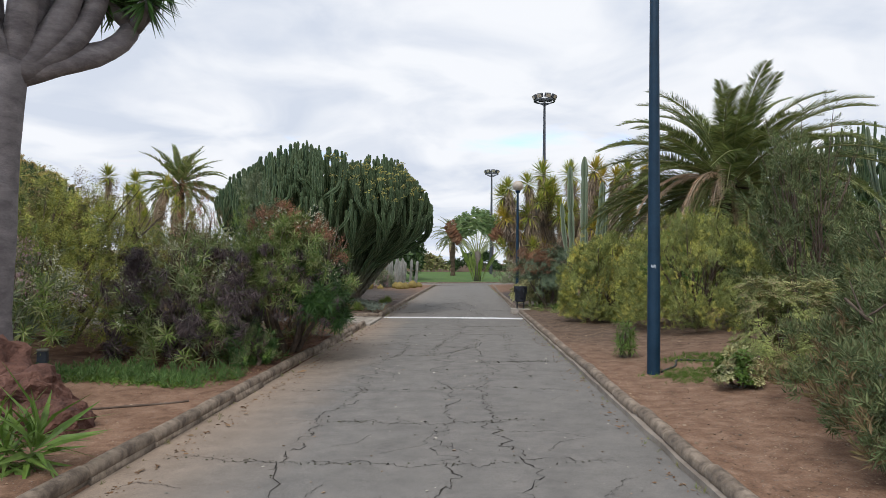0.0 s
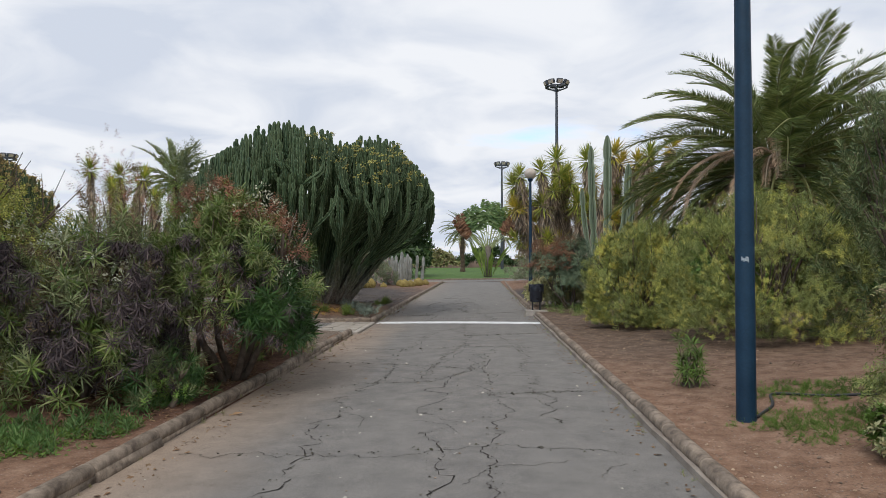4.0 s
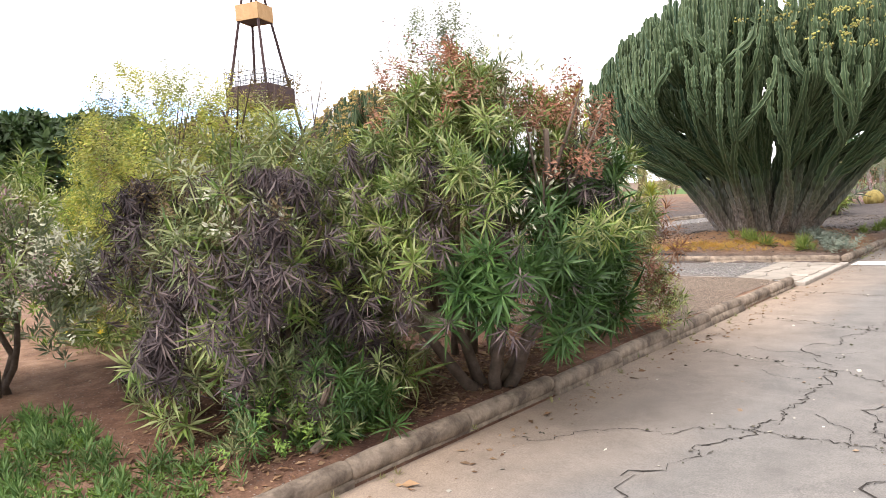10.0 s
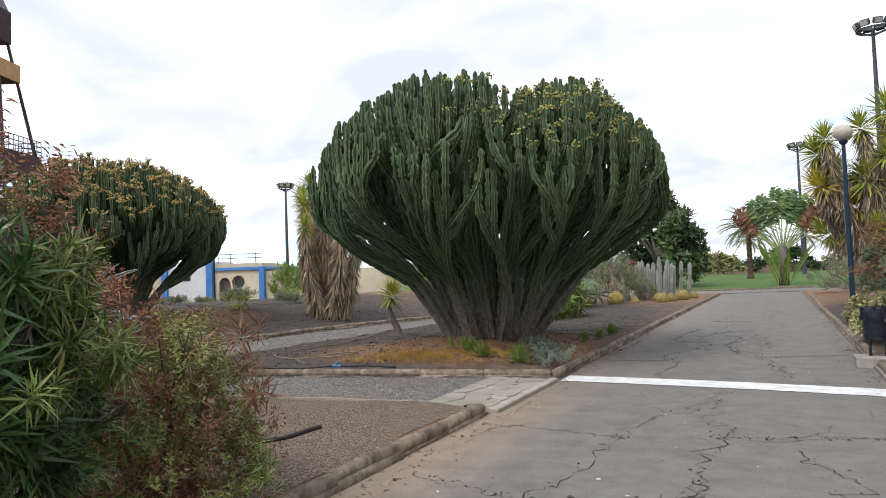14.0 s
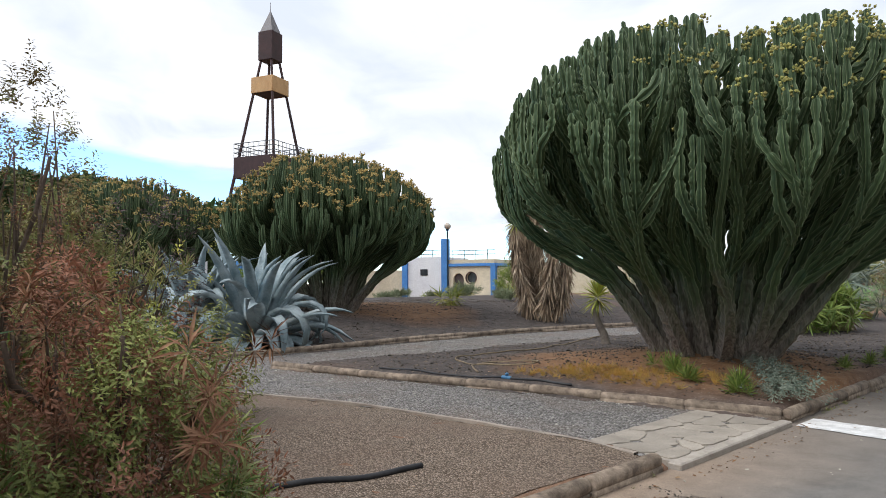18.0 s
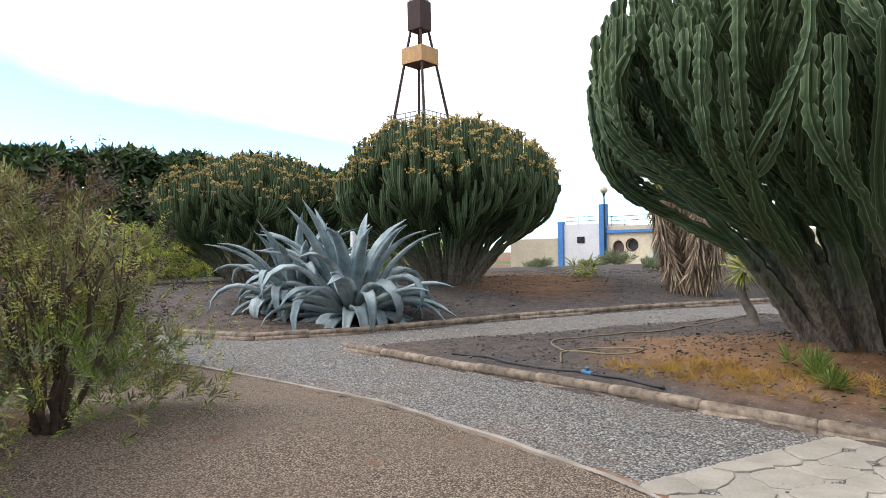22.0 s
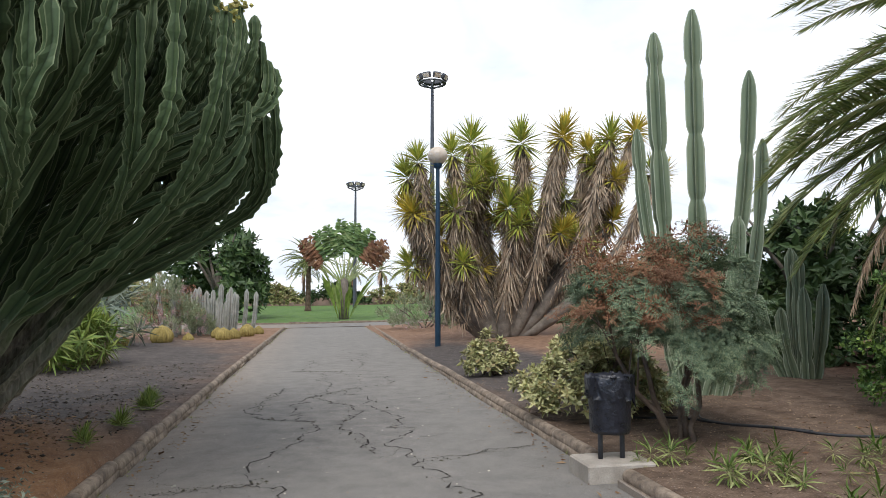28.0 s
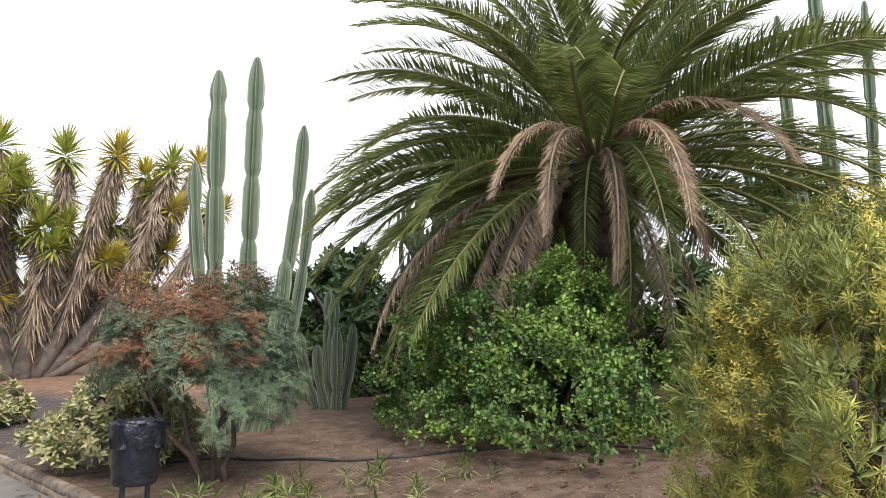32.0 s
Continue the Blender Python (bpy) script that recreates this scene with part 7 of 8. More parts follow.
shrub("flowering_bush", on(-6.2, 31.5), (1.3, 1.3, 1.1), [("foliage", "lance", L_GREEN, 120, 0.5, (-0.4, 1.4))], "coarse green succulent bush behind the spurge", 84, 5, 0.05)
shrub("flowering_bush", on(4.2, 45), (1.8, 3.0, 1.3), [("foliage", "needle", L_GREY, 360, 0.36, (-0.4, 1.4)), ("blossom", "head", L_PINK, 90, 0.22, (0, 1.4))], "grey and pink bush behind the lamp", 85, 5, 0.05)
shrub("spiky_bush", on(-8.0, 38.0), (2.0, 2.0, 1.8), [("foliage", "lance", L_BLUE, 60, 0.9, (-0.4, 1.4))], "spiky blue-grey bush in the cactus bed", 86, 5, 0.05)


# ---- hoses ----
HOSE = mat_plain("black_hose", (0.018, 0.018, 0.02), (0.04, 0.04, 0.042), 10, 0.55, 0, 0.1, 0.004, 80)
HOSE_TAN = mat_plain("tan_hose", (0.16, 0.12, 0.075), (0.24, 0.185, 0.12), 10, 0.7, 0, 0.1, 0.004, 80)
VALVE = mat_plain("blue_plastic", (0.05, 0.16, 0.30), (0.10, 0.24, 0.40), 10, 0.5, 0, 0.1, 0.004, 80)


def hose(line, mat, label, rad=0.016, lift=0.0):
    p = np.array(line, float)
    t = np.arange(len(p))
    s = np.linspace(0, len(p) - 1, len(p) * 9)
    q = np.stack([np.interp(s, t, p[:, 0]), np.interp(s, t, p[:, 1])], 1)
    for _ in range(14):
        q[1:-1] = (q[:-2] + q[1:-1] * 2 + q[2:]) / 4
    g = Geo()
    tube(g, np.column_stack([q, height(q[:, 0], q[:, 1]) + rad * 0.8 + lift]), rad, 7)
    th = part("garden_hose", g, mat, smooth=True)
    return tagged(th, label, "hose")


hose([(-8.1, 18.55), (-7.6, 18.75), (-7.0, 18.75), (-6.4, 18.95), (-5.67, 18.95), (-5.2, 18.95), (-4.6, 18.98)], HOSE, "black watering hose lying along the kerb", 0.017)
g = Geo()
tube(g, [(-5.77, 18.95, 0.175), (-5.62, 18.95, 0.175)], [0.028, 0.028], 10)
tube(g, [(-5.69, 18.95, 0.18), (-5.69, 18.95, 0.23)], [0.018, 0.03], 8)
tagged(part("hose_valve", g, VALVE), "small blue valve on the black hose", "valve")
hose([(-9.2, 27.0), (-8.7, 24.5), (-8.2, 22.8), (-8.6, 21.4), (-8.4, 20.4), (-7.4, 20.0), (-6.5, 20.0), (-6.2, 20.3), (-6.6, 20.7), (-7.4, 20.6), (-7.4, 19.9), (-6.6, 19.3)], HOSE_TAN, "tan garden hose looped on the orange earth", 0.014)
hose([(-3.25, 15.25), (-3.25, 14.9), (-3.4, 14.4), (-3.6, 13.7)], HOSE, "black hose sticking out of the grit", 0.024)
hose([(-4.2, 13.9), (-4.0, 14.2), (-3.55, 14.3)], HOSE_TAN, "thin tan pipe half buried in grit", 0.012)
hose([(2.98, 8.7), (3.3, 9.1), (3.4, 9.5), (3.9, 9.3), (4.6, 8.9)], HOSE, "black cable curling from the lamp post", 0.014)
hose([(2.9, 23.4), (3.6, 22.6), (3.9, 22.0), (4.4, 21.2), (5.2, 20.6), (6.2, 20.0), (6.8, 18.9)], HOSE, "black irrigation pipe across the brown earth", 0.014)
hose([(4.1, 24.2), (4.0, 23.0), (3.7, 22.4), (4.3, 21.5)], HOSE, "thin black irrigation pipe", 0.01)
hose([(-3.6, 6.1), (-3.0, 6.5), (-2.45, 6.8)], TWIG, "thin dry stick lying on the earth", 0.012)


# ---- lamps, bin ----
NAVY = mat_plain("navy_paint", (0.007, 0.024, 0.045), (0.012, 0.036, 0.064), 4, 0.55, 0.0, 0.15, 0.004, 60, 0.25)
GLOBE = mat_plain("frosted_globe", (0.46, 0.38, 0.3), (0.58, 0.49, 0.4), 3, 0.4, 0, 0.05, 0.004, 30, 0.5)
STEEL = mat_plain("grey_steel", (0.05, 0.055, 0.065), (0.09, 0.095, 0.105), 5, 0.5, 0.4, 0.1, 0.004, 60)
BAG = mat_plain("black_bag", (0.010, 0.011, 0.016), (0.022, 0.024, 0.034), 14, 0.32, 0, 0.6, 0.03, 18, 0.5)
WHITE = mat_plain("white_scrawl", (0.45, 0.5, 0.52), (0.6, 0.64, 0.66), 20, 0.7)


def street_lamp(at, label, tall=5.45):
    th = thing("street_lamp", label, "street lamp", at, "globe street lamps")
    g = Geo()
    lathe(g, [(0.083, -0.1), (0.082, 0.4), (0.079, 1.5), (0.068, 3.4), (0.056, tall - 0.2), (0.05, tall - 0.16)], 20)
    part("pole", g, NAVY, th, "", True)
    g = Geo()
    lathe(g, [(0.05, tall - 0.2), (0.11, tall - 0.15), (0.13, tall - 0.08), (0.13, tall - 0.05), (0.02, tall - 0.05)], 18)
    part("collar", g, NAVY, th, "", True)
    g = Geo()
    a = np.linspace(-math.pi / 2 + 0.25, math.pi / 2, 12)
    lathe(g, [(0.29 * math.cos(k), tall + 0.20 + 0.26 * math.sin(k)) for k in a], 20)
    part("globe", g, GLOBE, th, "pale frosted globe", True)
    return th


lamp = street_lamp(on(2.87, 8.66, -0.03), "dark blue street lamp post with a pale scrawl", 5.6)
g = Geo()
rs = np.random.default_rng(4)
for k in range(7):
    a0 = -2.25 + k * 0.10
    z0 = 1.40 + rs.uniform(-0.015, 0.015)
    a = np.linspace(a0, a0 + 0.07, 3)
    lo, hi = z0, z0 + rs.uniform(0.02, 0.05)
    v = np.concatenate([np.stack([np.cos(a) * 0.0825, np.sin(a) * 0.0825, np.full(3, z)], 1) for z in (lo, hi)])
    g.add(v, [(0, 1, 4, 3), (1, 2, 5, 4)])
part("scrawl", g, WHITE, lamp, "pale scrawled marks")["kind"] = "stuff"
street_lamp(on(3.0, 34.8, -0.03), "dark street lamp with a globe before the yuccas", 5.4)
street_lamp((-38.85, 48.9, 0.0), "slim street lamp near the white building", 5.8)


def flood_mast(at, tall, ring, label):
    th = thing("floodlight_mast", label, "floodlight mast", at, "floodlight masts")
    g = Geo()
    lathe(g, [(0.22, -0.1), (0.2, tall * 0.3), (0.14, tall * 0.7), (0.10, tall - 0.4)], 12)
    part("mast", g, STEEL, th, "", True)
    g = Geo()
    a = np.linspace(0, 2 * math.pi, 25)
    tube(g, np.column_stack([np.cos(a) * ring, np.sin(a) * ring, np.full(25, tall - 0.5)]), 0.06, 6, cap=False)
    for k in range(4):
        b = k * math.pi / 2
        tube(g, [(0, 0, tall - 0.9), (math.cos(b) * ring, math.sin(b) * ring, tall - 0.5)], [0.06, 0.05], 6)
    part("ring", g, STEEL, th)
    for k in range(8):
        b = k * math.pi / 4 + 0.2
        g = Geo()
        box(g, (-0.28, -0.14, -0.2), (0.28, 0.14, 0.2), 0.04)
        lm = part("lamp_head", g, STEEL, th, "", at=Matrix.Translation((math.cos(b) * ring, math.sin(b) * ring, tall - 0.15)) @ Matrix.Rotation(b + math.pi / 2, 4, "Z") @ Matrix.Rotation(0.5, 4, "X"))
        g = Geo()
        box(g, (-0.23, -0.155, -0.15), (0.23, -0.135, 0.15), 0.005)
        part("glass", g, GLOBE, lm)
    return th


flood_mast((7.4, 62.0, 0.1), 17.4, 0.95, "tall floodlight mast with a ring of lamps")
flood_mast((3.6, 93.4, 0.6), 14.4, 0.9, "distant floodlight mast on the lawn")
flood_mast((-49, 70, -0.1), 13.0, 0.8, "distant mast behind the white building")


def litter_bin(at):
    th = thing("litter_bin", "dark litter bin lined with a black bag on two posts", "litter bin", at)
    g = Geo()
    box(g, (-0.3, -0.24, -0.16), (0.3, 0.2, 0.05), 0.015)
    part("concrete_block", g, MORTAR, th, "pale concrete footing")
    for x in (-0.1, 0.1):
        g = Geo()
        tube(g, [(x, -0.02, 0.03), (x, -0.02, 0.7)], [0.022, 0.022], 10)
        part("post", g, STEEL, th, "", True)
    g = Geo()
    prof = [(0.02, 0.27), (0.165, 0.27), (0.172, 0.30), (0.188, 0.72), (0.194, 0.74), (0.185, 0.75), (0.175, 0.70), (0.15, 0.33), (0.02, 0.33)]
    lathe(g, prof, 24)
    part("bucket", g, BAG, th, "", True)
    r = np.random.default_rng(6)
    k = 48
    g = Geo()
    rings = []
    for i, (rad, z) in enumerate([(0.176, 0.68), (0.198, 0.755), (0.206, 0.74), (0.203, 0.66), (0.198, 0.58), (0.196, 0.55)]):
        a = np.arange(k) * 2 * np.pi / k
        w = r.normal(0, 0.004 + 0.002 * i, k)
        rings.append(np.stack([np.cos(a) * (rad + w), np.sin(a) * (rad + w), z + r.normal(0, 0.004 + 0.004 * i, k)], 1))
    q = [(i * k + j, i * k + (j + 1) % k, (i + 1) * k + (j + 1) % k, (i + 1) * k + j) for i in range(5) for j in range(k)]
    g.add(np.concatenate(rings), q)
    part("bin_bag", g, BAG, th, "crumpled black bin bag over the rim", True)
    return th


litter_bin(Matrix.Translation((2.12, 21.25, 0.175)))

# ---- the tower ----
RUST = mat_plain("maroon_steel", (0.035, 0.018, 0.018), (0.065, 0.035, 0.034), 1.2, 0.7, 0.1, 0.2, 0.02, 12)
OCHRE = mat_plain("ochre_panel", (0.38, 0.22, 0.10), (0.48, 0.30, 0.15), 0.8, 0.8, 0, 0.1, 0.01, 12)
SPIRE = mat_plain("lead_spire", (0.12, 0.115, 0.12), (0.20, 0.19, 0.195), 1.2, 0.6, 0.3, 0.1, 0.01, 12)


def tower(at):
    th = thing("lookout_tower", "tall dark steel lookout tower with ochre band and spire", "tower", at)

    def half(z):
        return 0.85 + (21.7 - z) * 0.225

    for sx in (-1, 1):
        for sy in (-1, 1):
            g = Geo()
            zz = np.array([-0.3, 5.5, 11, 16, 21.8])
            tube(g, np.column_stack([sx * half(zz), sy * half(zz), zz]), [0.24, 0.22, 0.2, 0.18, 0.16], 6)
            part("leg", g, RUST, th)
    g = Geo()
    box(g, (-1.15, -1.15, 21.6), (1.15, 1.15, 24.2), 0.05)
    part("cabin", g, RUST, th)
    g = Geo().add([(-1.0, -1.0, 24.2), (1.0, -1.0, 24.2), (1.0, 1.0, 24.2), (-1.0, 1.0, 24.2), (0, 0, 26.3)], [(3, 2, 1, 0)], [(0, 1, 4), (1, 2, 4), (2, 3, 4), (3, 0, 4)])
    part("spire", g, SPIRE, th, "grey pointed spire")
    g = Geo()
    tube(g, [(0, 0, 26.2), (0, 0, 27.0)], [0.04, 0.02], 6)
    part("rod", g, RUST, th)
    for z0, z1, w, mat, nm in ((18.6, 20.0, 1.75, OCHRE, "band_panel"), (11.0, 12.8, 3.3, RUST, "deck_panel")):
        for k in range(4):
            g = Geo()
            box(g, (-w, -w - 0.05, z0), (w, -w + 0.08, z1), 0.02)
            part(nm, g, mat, th, "", at=Matrix.Rotation(k * math.pi / 2, 4, "Z"))
        g = Geo()
        box(g, (-w + 0.08, -w + 0.08, z0 + 0.05), (w - 0.08, w - 0.08, z0 + 0.2))
        part("deck", g, RUST, th)
    for k in range(4):
        g = Geo()
        w = 3.3
        for z in (13.2, 13.6, 14.0):
            tube(g, [(-w, -w, z), (w, -w, z)], [0.035, 0.035], 5)
        for x in np.linspace(-w, w, 9):
            tube(g, [(x, -w, 12.7), (x, -w, 14.0)], [0.04, 0.04], 5)
        part("railing", g, STEEL, th, "", at=Matrix.Rotation(k * math.pi / 2, 4, "Z"))
    g = Geo()
    for k in range(30):
        a, z = k * 0.42, 0.2 + k * 0.36
        box(g, (math.cos(a) * 0.9 - 0.35, math.sin(a) * 0.9 - 0.35, z), (math.cos(a) * 0.9 + 0.35, math.sin(a) * 0.9 + 0.35, z + 0.06))
    tube(g, [(0, 0, 0), (0, 0, 11)], [0.14, 0.14], 8)
    part("stair", g, STEEL, th)
    return th


tower(Matrix.Translation((-52.7, 40.4, -0.42)) @ Matrix.Rotation(radians(24), 4, "Z") @ Matrix.Diagonal((0.65, 0.65, 0.998, 1)))

# ---- white and blue building ----
LIME = mat_plain("white_wall_paint", (0.66, 0.67, 0.70), (0.76, 0.77, 0.79), 0.5, 0.85, 0, 0.1, 0.01, 8)
CREAM = mat_plain("cream_wall_paint", (0.58, 0.50, 0.36), (0.68, 0.60, 0.45), 0.5, 0.85, 0, 0.1, 0.01, 8)
BLUE = mat_plain("blue_trim_paint", (0.06, 0.20, 0.50), (0.09, 0.26, 0.58), 0.8, 0.7, 0, 0.1, 0.01, 8)
DARKWOOD = mat_plain("dark_door", (0.07, 0.055, 0.05), (0.12, 0.095, 0.085), 2, 0.7, 0, 0.2, 0.01, 10)
PANE = mat_plain("dark_pane", (0.03, 0.035, 0.04), (0.05, 0.055, 0.06), 2, 0.15, 0, 0.0, 0.01, 10, 0.5)


def building(at):
    th = thing("park_building", "low white and cream building with blue posts", "building", at)

    def block(name, lo, hi, mat, label="", bevel=0.03):
        g = Geo()
        box(g, lo, hi, bevel)
        return part(name, g, mat, th, label)

    block("wall", (-9.5, 0.3, -0.4), (-4.25, 6.0, 2.5), CREAM, "cream rendered wall")
    block("wall", (-3.75, 0.12, -0.4), (-0.28, 6.0, 3.65), LIME, "white rendered wall")
    block("post", (-4.25, -0.1, -0.4), (-3.75, 0.5, 3.9), BLUE, "blue painted post")
    block("post", (-0.28, -0.15, -0.4), (0.28, 0.5, 5.2), BLUE, "tall blue painted post")
    block("post", (4.35, -0.1, -0.4), (4.8, 0.5, 3.0), BLUE, "blue painted post")
    # wall with an arched door and a round window cut through it
    block("wall", (0.28, 0.2, -0.4), (0.75, 6, 2.75), CREAM, "cream rendered wall", 0)
    block("wall", (1.75, 0.2, -0.4), (1.9, 6, 2.75), CREAM, "", 0)
    block("wall", (3.0, 0.2, -0.4), (4.35, 6, 2.75), CREAM, "", 0)
    g = Geo()
    box(g, (0.752, 0.2, 2.16), (1.748, 0.6, 2.75))
    n = 16
    a = np.linspace(0, math.pi, n)
    arc = np.stack([1.25 - 0.5 * np.cos(a), 1.6 + 0.55 * np.sin(a)], 1)
    v = np.concatenate([np.column_stack([arc[:, 0], np.full(n, 0.2), arc[:, 1]]), np.column_stack([arc[:, 0], np.full(n, 0.2), np.full(n, 2.16)]), np.column_stack([arc[:, 0], np.full(n, 0.6), arc[:, 1]])])
    g.add(v, [(k, k + 1, n + k + 1, n + k) for k in range(n - 1)] + [(k + 1, k, 2 * n + k, 2 * n + k + 1) for k in range(n - 1)])
    part("wall", g, CREAM, th, "arched lintel over the door")
    g = Geo()
    n = 24
    a = np.arange(n) * 2 * math.pi / n
    c = np.array([2.45, 1.75])
    ring = np.stack([c[0] + 0.46 * np.cos(a), c[1] + 0.46 * np.sin(a)], 1)
    k1 = np.maximum(np.abs(np.cos(a)), np.abs(np.sin(a)))
    sq = np.stack([c[0] + 0.55 * np.cos(a) / k1, c[1] + 0.55 * np.sin(a) / k1], 1)
    v = np.concatenate([np.column_stack([ring[:, 0], np.full(n, 0.2), ring[:, 1]]), np.column_stack([sq[:, 0], np.full(n, 0.2), sq[:, 1]]), np.column_stack([ring[:, 0], np.full(n, 0.6), ring[:, 1]])])
    g.add(v, [(k, (k + 1) % n, n + (k + 1) % n, n + k) for k in range(n)] + [((k + 1) % n, k, 2 * n + k, 2 * n + (k + 1) % n) for k in range(n)])
    box(g, (1.9, 0.2, -0.4), (3.0, 0.6, 1.2))
    box(g, (1.9, 0.2, 2.3), (3.0, 0.6, 2.75))
    part("wall", g, CREAM, th, "wall round the circular window")
    d = block("door", (0.78, 0.42, -0.35), (1.72, 0.5, 2.12), DARKWOOD, "dark arched door", 0.02)
    g = Geo()
    tube(g, [(1.62, 0.40, 0.9), (1.62, 0.40, 1.1)], [0.02, 0.02], 6)
    part("handle", g, STEEL, d)
    g = Geo()
    lathe(g, [(0.0, 0.0), (0.47, 0.0), (0.47, 0.03), (0.0, 0.03)], 24)
    w = part("window", g, PANE, th, "dark round window", at=Matrix.Translation((2.45, 0.5, 1.75)) @ Matrix.Rotation(math.pi / 2, 4, "X"))
    g = Geo()
    tube(g, np.column_stack([2.45 + 0.5 * np.cos(np.append(a, 0)), np.full(n + 1, 0.2), 1.75 + 0.5 * np.sin(np.append(a, 0))]), 0.05, 6, cap=False)
    part("window_rim", g, RUST, th)
    block("fascia", (0.28, 0.02, 2.75), (4.9, 6, 3.0), BLUE, "blue fascia band", 0.02)
    block("parapet", (0.28, 0.2, 3.0), (4.6, 6, 3.35), CREAM, "", 0.02)
    block("window", (-2.45, 0.06, 2.0), (-1.75, 0.14, 2.55), PANE, "small grilled window", 0.01)
    g = Geo()
    for z in (3.9, 4.25):
        tube(g, [(-3.7, 0.4, z), (-0.3, 0.4, z)], [0.03, 0.03], 5)
        tube(g, [(0.3, 0.5, z - 0.1), (4.6, 0.5, z - 0.1)], [0.03, 0.03], 5)
    for x in (-3.6, -2.5, -1.4, 0.6, 1.7, 2.8, 3.9):
        tube(g, [(x, 0.45, 3.3), (x, 0.45, 4.2)], [0.03, 0.03], 5)
    part("roof_railing", g, STEEL, th)
    block("wall", (4.8, 0.3, -0.4), (16, 6, 2.6), CREAM, "cream rendered wall")
    return th


building(Matrix.Translation((-42.55, 52.0, 0.05)) @ Matrix.Rotation(radians(22), 4, "Z"))
for x, y in ((-41.4, 11.3), (-41.5, 13.7), (-41.5, 15.1), (-41.5, 24.5), (-41.0, 29.5), (-43, 33)):
    g = Geo()
    box(g, (-0.22, -0.22, -0.3), (0.22, 0.22, 3.0), 0.03)
    tagged(part("gate_post", g, BLUE if y > 32 else LIME, at=Matrix.Translation((x, y, 0.0))), "painted concrete post before the trees", "post", "painted posts")

# ---- trees and distance ----
rt = np.random.default_rng(19)
for k, (x, y) in enumerate([(-46, -8), (-48, -2), (-48, 4), (-49, 10), (-50, 15.5), (-50, 21), (-52, 26.5), (-54, 32)]):
    tree("laurel_tree", (x, y, -0.3), 10.0 + rt.uniform(-0.15, 0.15), 10.0, L_TREE, "dense dark green laurel tree in a clipped row", 200 + k, 1200, 0.85, 0.3, 0.22, group="row of laurel trees", low=0.3, flat=1.6)
tree("round_tree", (-7.6, 66, 0.2), 7.8, 8.6, L_TREE, "dark round-crowned tree on the lawn", 220, 1200, 0.65, 0.3, 0.25, low=0.2)


def traveller(at):
    """A fan of stalks in one plane, each with a paddle blade torn into strips, over young shoots at the root."""
    r = np.random.default_rng(23)
    th = thing("traveller_palm", "fan-shaped traveller palm with torn leaves turning orange outside", "palm tree", at)
    g = Geo()
    tube(g, [(0, 0, -0.1), (0.03, 0, 1.4), (0, 0, 2.7)], [0.36, 0.26, 0.3], 12)
    part("trunk", g, TRUNK, th, "", True)
    strip = leaf_tpl(0.46, 3, 0.25, 0.2, 0.5)
    for k in range(21):
        a = radians(-52 + 104 * k / 20) + r.normal(0, 0.03)
        d = unit(np.array([math.sin(a), r.normal(0, 0.05), math.cos(a)]))
        s = np.array([0.3 * math.sin(a), 0, 2.5])
        e = s + d * r.uniform(1.8, 2.2) * (1 - 0.15 * abs(math.sin(a)))
        g = Geo()
        tube(g, bez(s, (s + e) / 2 + np.array([0, 0, 0.08]), e, 6), np.linspace(0.05, 0.03, 6), 6)
        st = part("stalk", g, L_PALE, th, "", True)
        ln = r.uniform(1.9, 2.7) * (1 - 0.22 * abs(math.sin(a)))
        tip = e + unit(d + np.array([0.1 * math.sin(a), r.normal(0, 0.3), 0.25])) * ln
        rib = bez(e, (e + tip) / 2 + np.array([0, 0, 0.2]), tip, 16)
        n = 64
        u = r.uniform(0.02, 0.98, n)
        p = np.stack([np.interp(u, np.linspace(0, 1, 16), rib[:, i]) for i in range(3)], 1)
        side = np.where(np.arange(n) % 2 == 0, 1.0, -1.0)[:, None]
        across = np.array([[math.cos(a), 0.15, -math.sin(a)]])
        dd = unit(side * across + d[None] * 0.45 + np.array([[0, 0, -0.2]]) + r.normal(0, 0.22, (n, 3)))
        face = np.array([[0.0, -1.0, 0.25]]) + r.normal(0, 0.35, (n, 3))
        face = unit(face - dd * np.sum(face * dd, axis=1, keepdims=True))
        g = Geo()
        tube(g, rib, np.linspace(0.03, 0.008, 16), 5)
        stamp(g, strip, np.stack([np.cross(dd, face), dd, face], axis=2), p, 0.62 * np.sin(np.clip(u * 0.85 + 0.1, 0, 1) * math.pi) ** 0.6 * r.uniform(0.75, 1.15, n))
        dry = abs(a) > radians(32)
        part("blade", g, L_RUST if dry else L_PADDLE, st, "torn orange-brown blade" if dry else "")
    for k in range(16):
        a, el = k * 2.4, radians(r.uniform(62, 86))
        d = np.array([[math.cos(a) * math.cos(el), math.sin(a) * math.cos(el), math.sin(el)]])
        g = Geo()
        stamp(g, leaf_tpl(0.13, 4, 0.15, 0.3, 0.75), frames_y(d, r.normal(0, 0.4, 1)), np.array([[0.45 * math.cos(a), 0.35 * math.sin(a), 0.1]]), r.uniform(2.0, 3.7))
        part("young_leaf", g, L_GREEN, th)
    return th


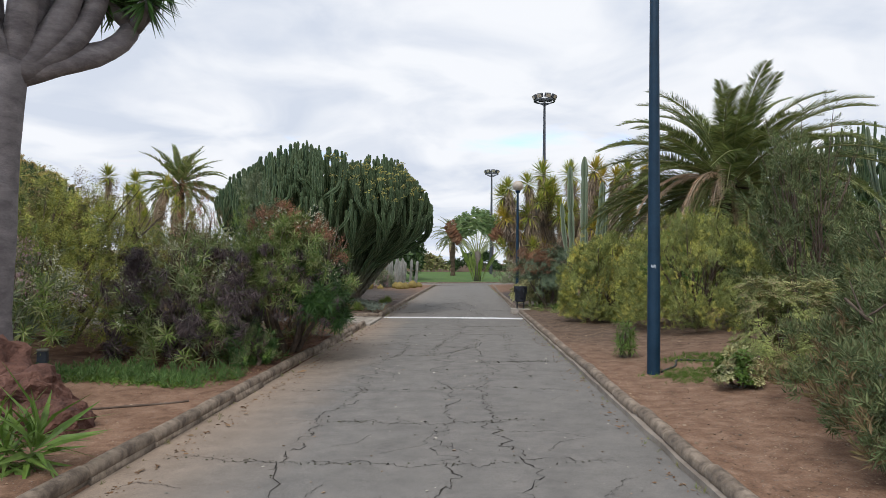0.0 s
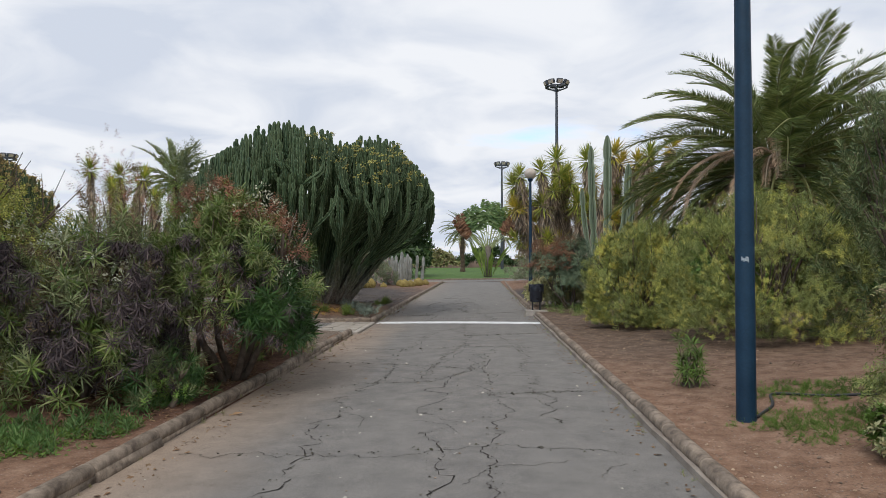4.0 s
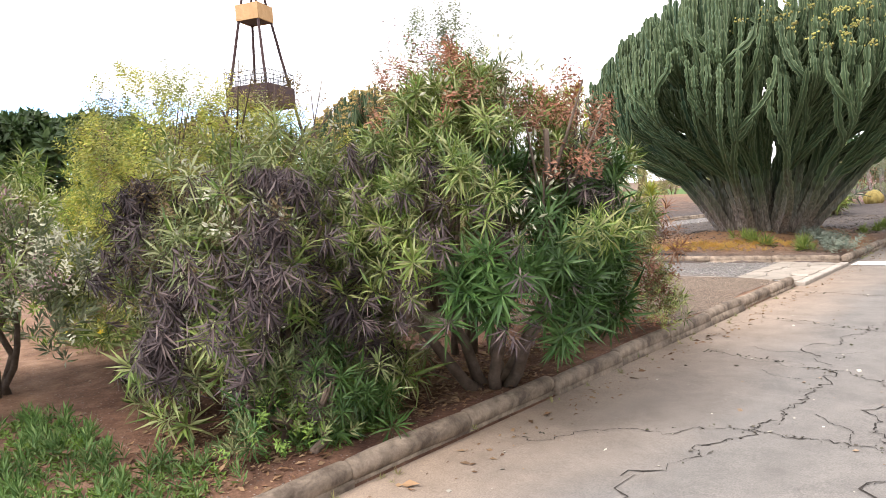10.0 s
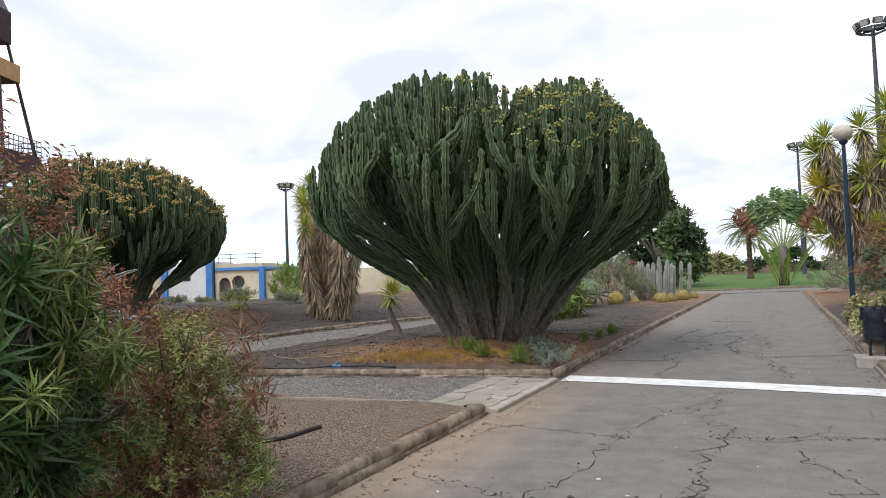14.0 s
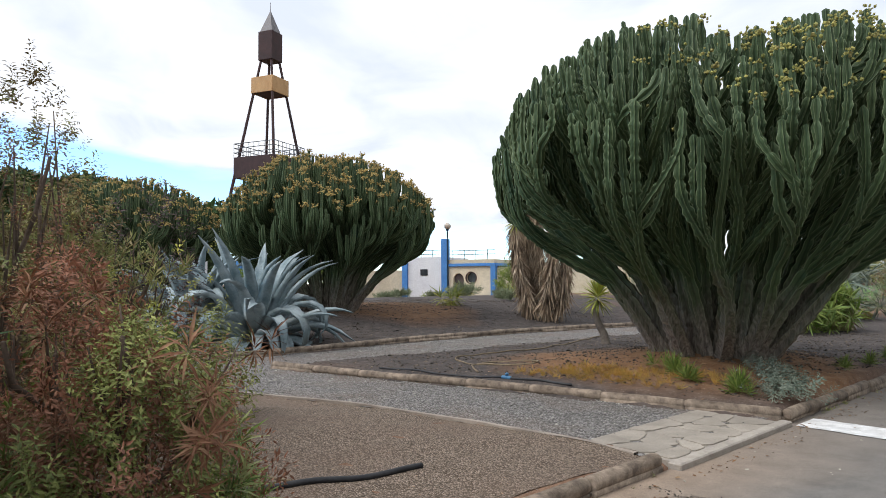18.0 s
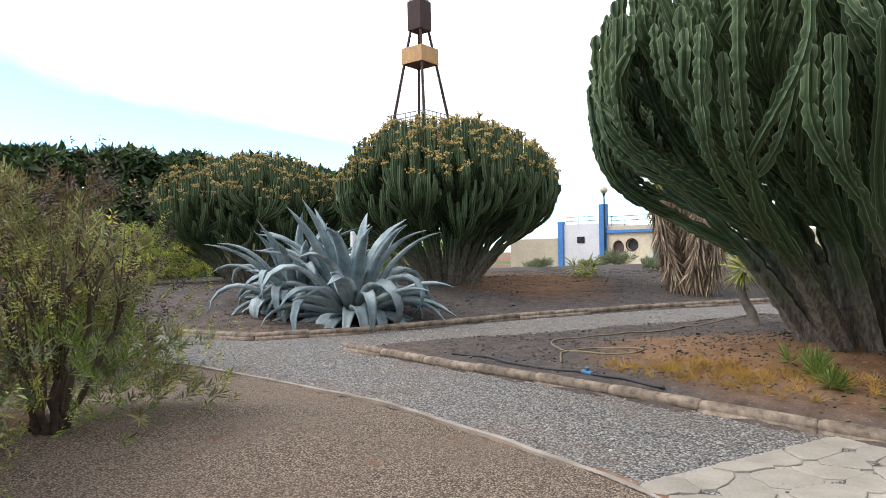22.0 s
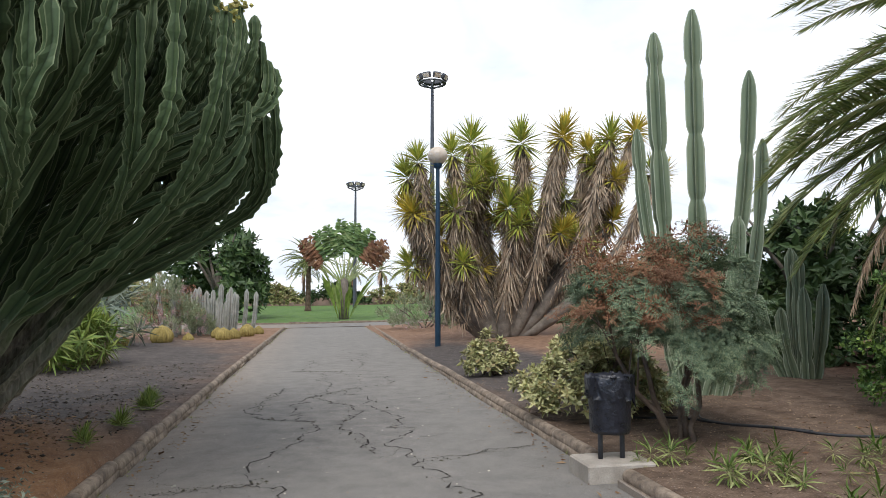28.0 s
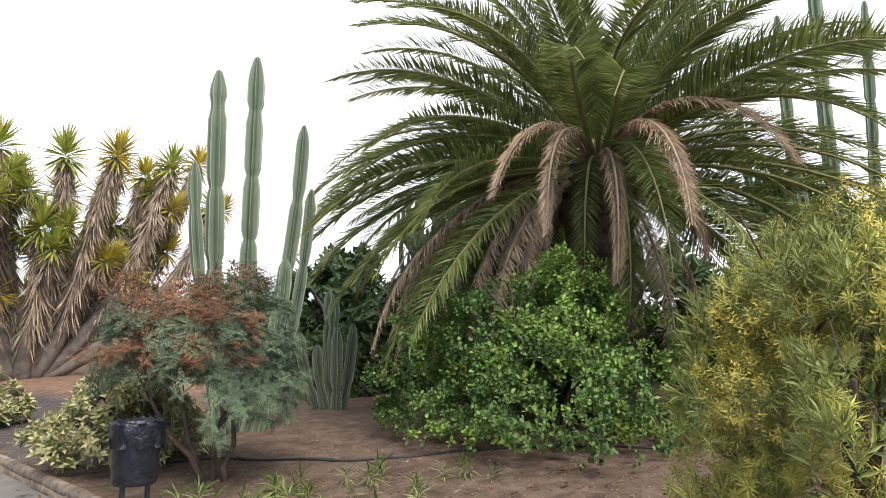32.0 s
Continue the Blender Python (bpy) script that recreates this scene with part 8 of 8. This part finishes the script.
L_PADDLE = mat_leaf("paddle_leaf", [(0.07, 0.13, 0.04), (0.13, 0.21, 0.07), (0.22, 0.29, 0.12)], 0.45, 0.3)
traveller((1.3, 62.7, 0.15))
for k, (x, y, s) in enumerate([(-24, 118, 0.8), (-17, 126, 0.7), (-12, 121, 0.9), (-3, 130, 0.8), (9, 120, 0.75), (14, 126, 0.9), (19, 122, 0.8), (25, 128, 0.9), (31, 119, 0.8), (-31, 124, 0.9), (38, 125, 0.8), (5, 128, 0.8)]):
    palm((x, y, 0.8), 4.6 * s + 1.8, "distant date palm beyond the lawn", 230 + k, 26, 0.95 * s, 0.25, 4, "distant palms", True)
for k, (x, w) in enumerate([(-34, 9), (-25, 9), (-16, 9), (-7, 8), (2, 8), (11, 9), (20, 9), (29, 9), (38, 9), (47, 9)]):
    shrub("clipped_hedge", (x, 109 + (k % 3), 0.9), (w * 0.55, 1.6, 2.7), [("foliage", "bud", L_OLIVE if k % 2 else L_TREE, 420, 0.7, (-0.5, 1.4))], "low hedge along the far side of the lawn", 260 + k, 3, 0.02, group="far hedges")
g = Geo()
box(g, (-60, 113, 0), (60, 113.4, 2.0), 0.02)
tagged(part("far_wall", g, mat_plain("far_wall_stone", (0.20, 0.15, 0.12), (0.30, 0.23, 0.18), 0.6, 0.9)), "low brown boundary wall beyond the lawn", "wall", kind="structure")
for k, (x, y, t, w) in enumerate([(12, 46, 3.2, 5), (16, 40, 3.5, 6), (22, 34, 4.5, 7), (20, 50, 4.0, 7), (9, 52, 2.6, 4), (30, 44, 5, 9), (14, 27, 3.2, 5), (18, 12, 3.5, 7), (24, 20, 5, 8), (12, 6, 2.6, 5), (15, 20.5, 3.6, 5), (16, 16, 3.4, 5), (13, 13, 3, 4), (18, 24, 4.2, 6)]):
    tree("bushy_tree", (x, y, 0.15), t, w, L_TREE, "dark green bushy tree behind the beds", 300 + k, 700, 0.5, 0.14, 0.08, group="bushy trees", low=0.3)
for k, (x, y, t, w) in enumerate([(9.5, 27.5, 4.4, 5), (12.5, 24.5, 4.6, 5)]):
    tree("bushy_tree", (x, y, 0.15), t, w, L_TREE, "dark green bushy tree behind the palm", 318 + k, 1900, 0.26, 0.14, 0.08, group="bushy trees", low=0.3)
for k, (x, y, t, w) in enumerate([(-24, 6, 2.6, 5), (-30, 12, 3, 6), (-18, 5, 2.2, 4), (-33, 22, 3, 6), (-36, 32, 2.6, 5), (-14, 1, 2.2, 4), (-28, 46, 2.5, 5), (-20, 52, 3, 6)]):
    shrub("scrub_bush", on(x, y), (w * 0.5, w * 0.5, t), [("foliage", "needle", L_OLIVE if k % 2 else L_GREEN, 500, 0.5, (-0.4, 1.4))], "olive scrub bush beyond the gravel path", 320 + k, 4, 0.05, group="scrub bushes")

for k, (x, y, t, w) in enumerate([(-22.6, 15.6, 1.5, 3.2), (-24.8, 13.6, 1.9, 3.4), (-27.5, 16.6, 1.7, 3.6)]):
    shrub("yellow_bush", on(x, y), (w * 0.5, w * 0.45, t), [("foliage", "fine", L_YELLOW, 700, 0.26, (-0.4, 1.4)), ("green_foliage", "needle", L_GREEN, 260, 0.26, (-0.4, 1.2))], "yellow-green bush past the agaves", 340 + k, 5, 0.05, group="yellow-green bushes")

# ---- small things by the left kerb ----
g = Geo()
box(g, (-0.055, -0.055, -0.12), (0.055, 0.055, 0.27), 0.012)
post = part("marker_post", g, STEEL, at=Matrix.Translation(on(-4.87, 8.1)) @ Matrix.Rotation(0.3, 4, "Z"))
tagged(post, "short dark square post with a pale cap", "post")
g = Geo()
box(g, (-0.06, -0.06, 0.27), (0.06, 0.06, 0.30), 0.008)
part("cap", g, MORTAR, post, "pale cap")
L_DAISY = mat_leaf("yellow_petal", [(0.62, 0.46, 0.03), (0.7, 0.55, 0.05)], 0.6, 0.2)
for k, (x, y) in enumerate([(-7.05, 9.35), (-6.8, 9.6), (-7.3, 9.75), (-6.5, 9.5)]):
    th = clump("daisy_plant", on(x, y), "needle", L_WEED, 14, 0.16, "small green plant with a yellow daisy", "plant", 400 + k, 0.12, 0.05, "yellow daisies")
    g = Geo()
    stamp(g, rosette_tpl(np.random.default_rng(k), 12, 0.4, 0.1, 0, 25, 1), frames_z(np.array([[0.3, -0.4, 1.0]]), np.array([0.3])), np.array([[0.03, 0, 0.2]]), 0.055)
    part("flower", g, L_DAISY, th, "yellow daisy head")
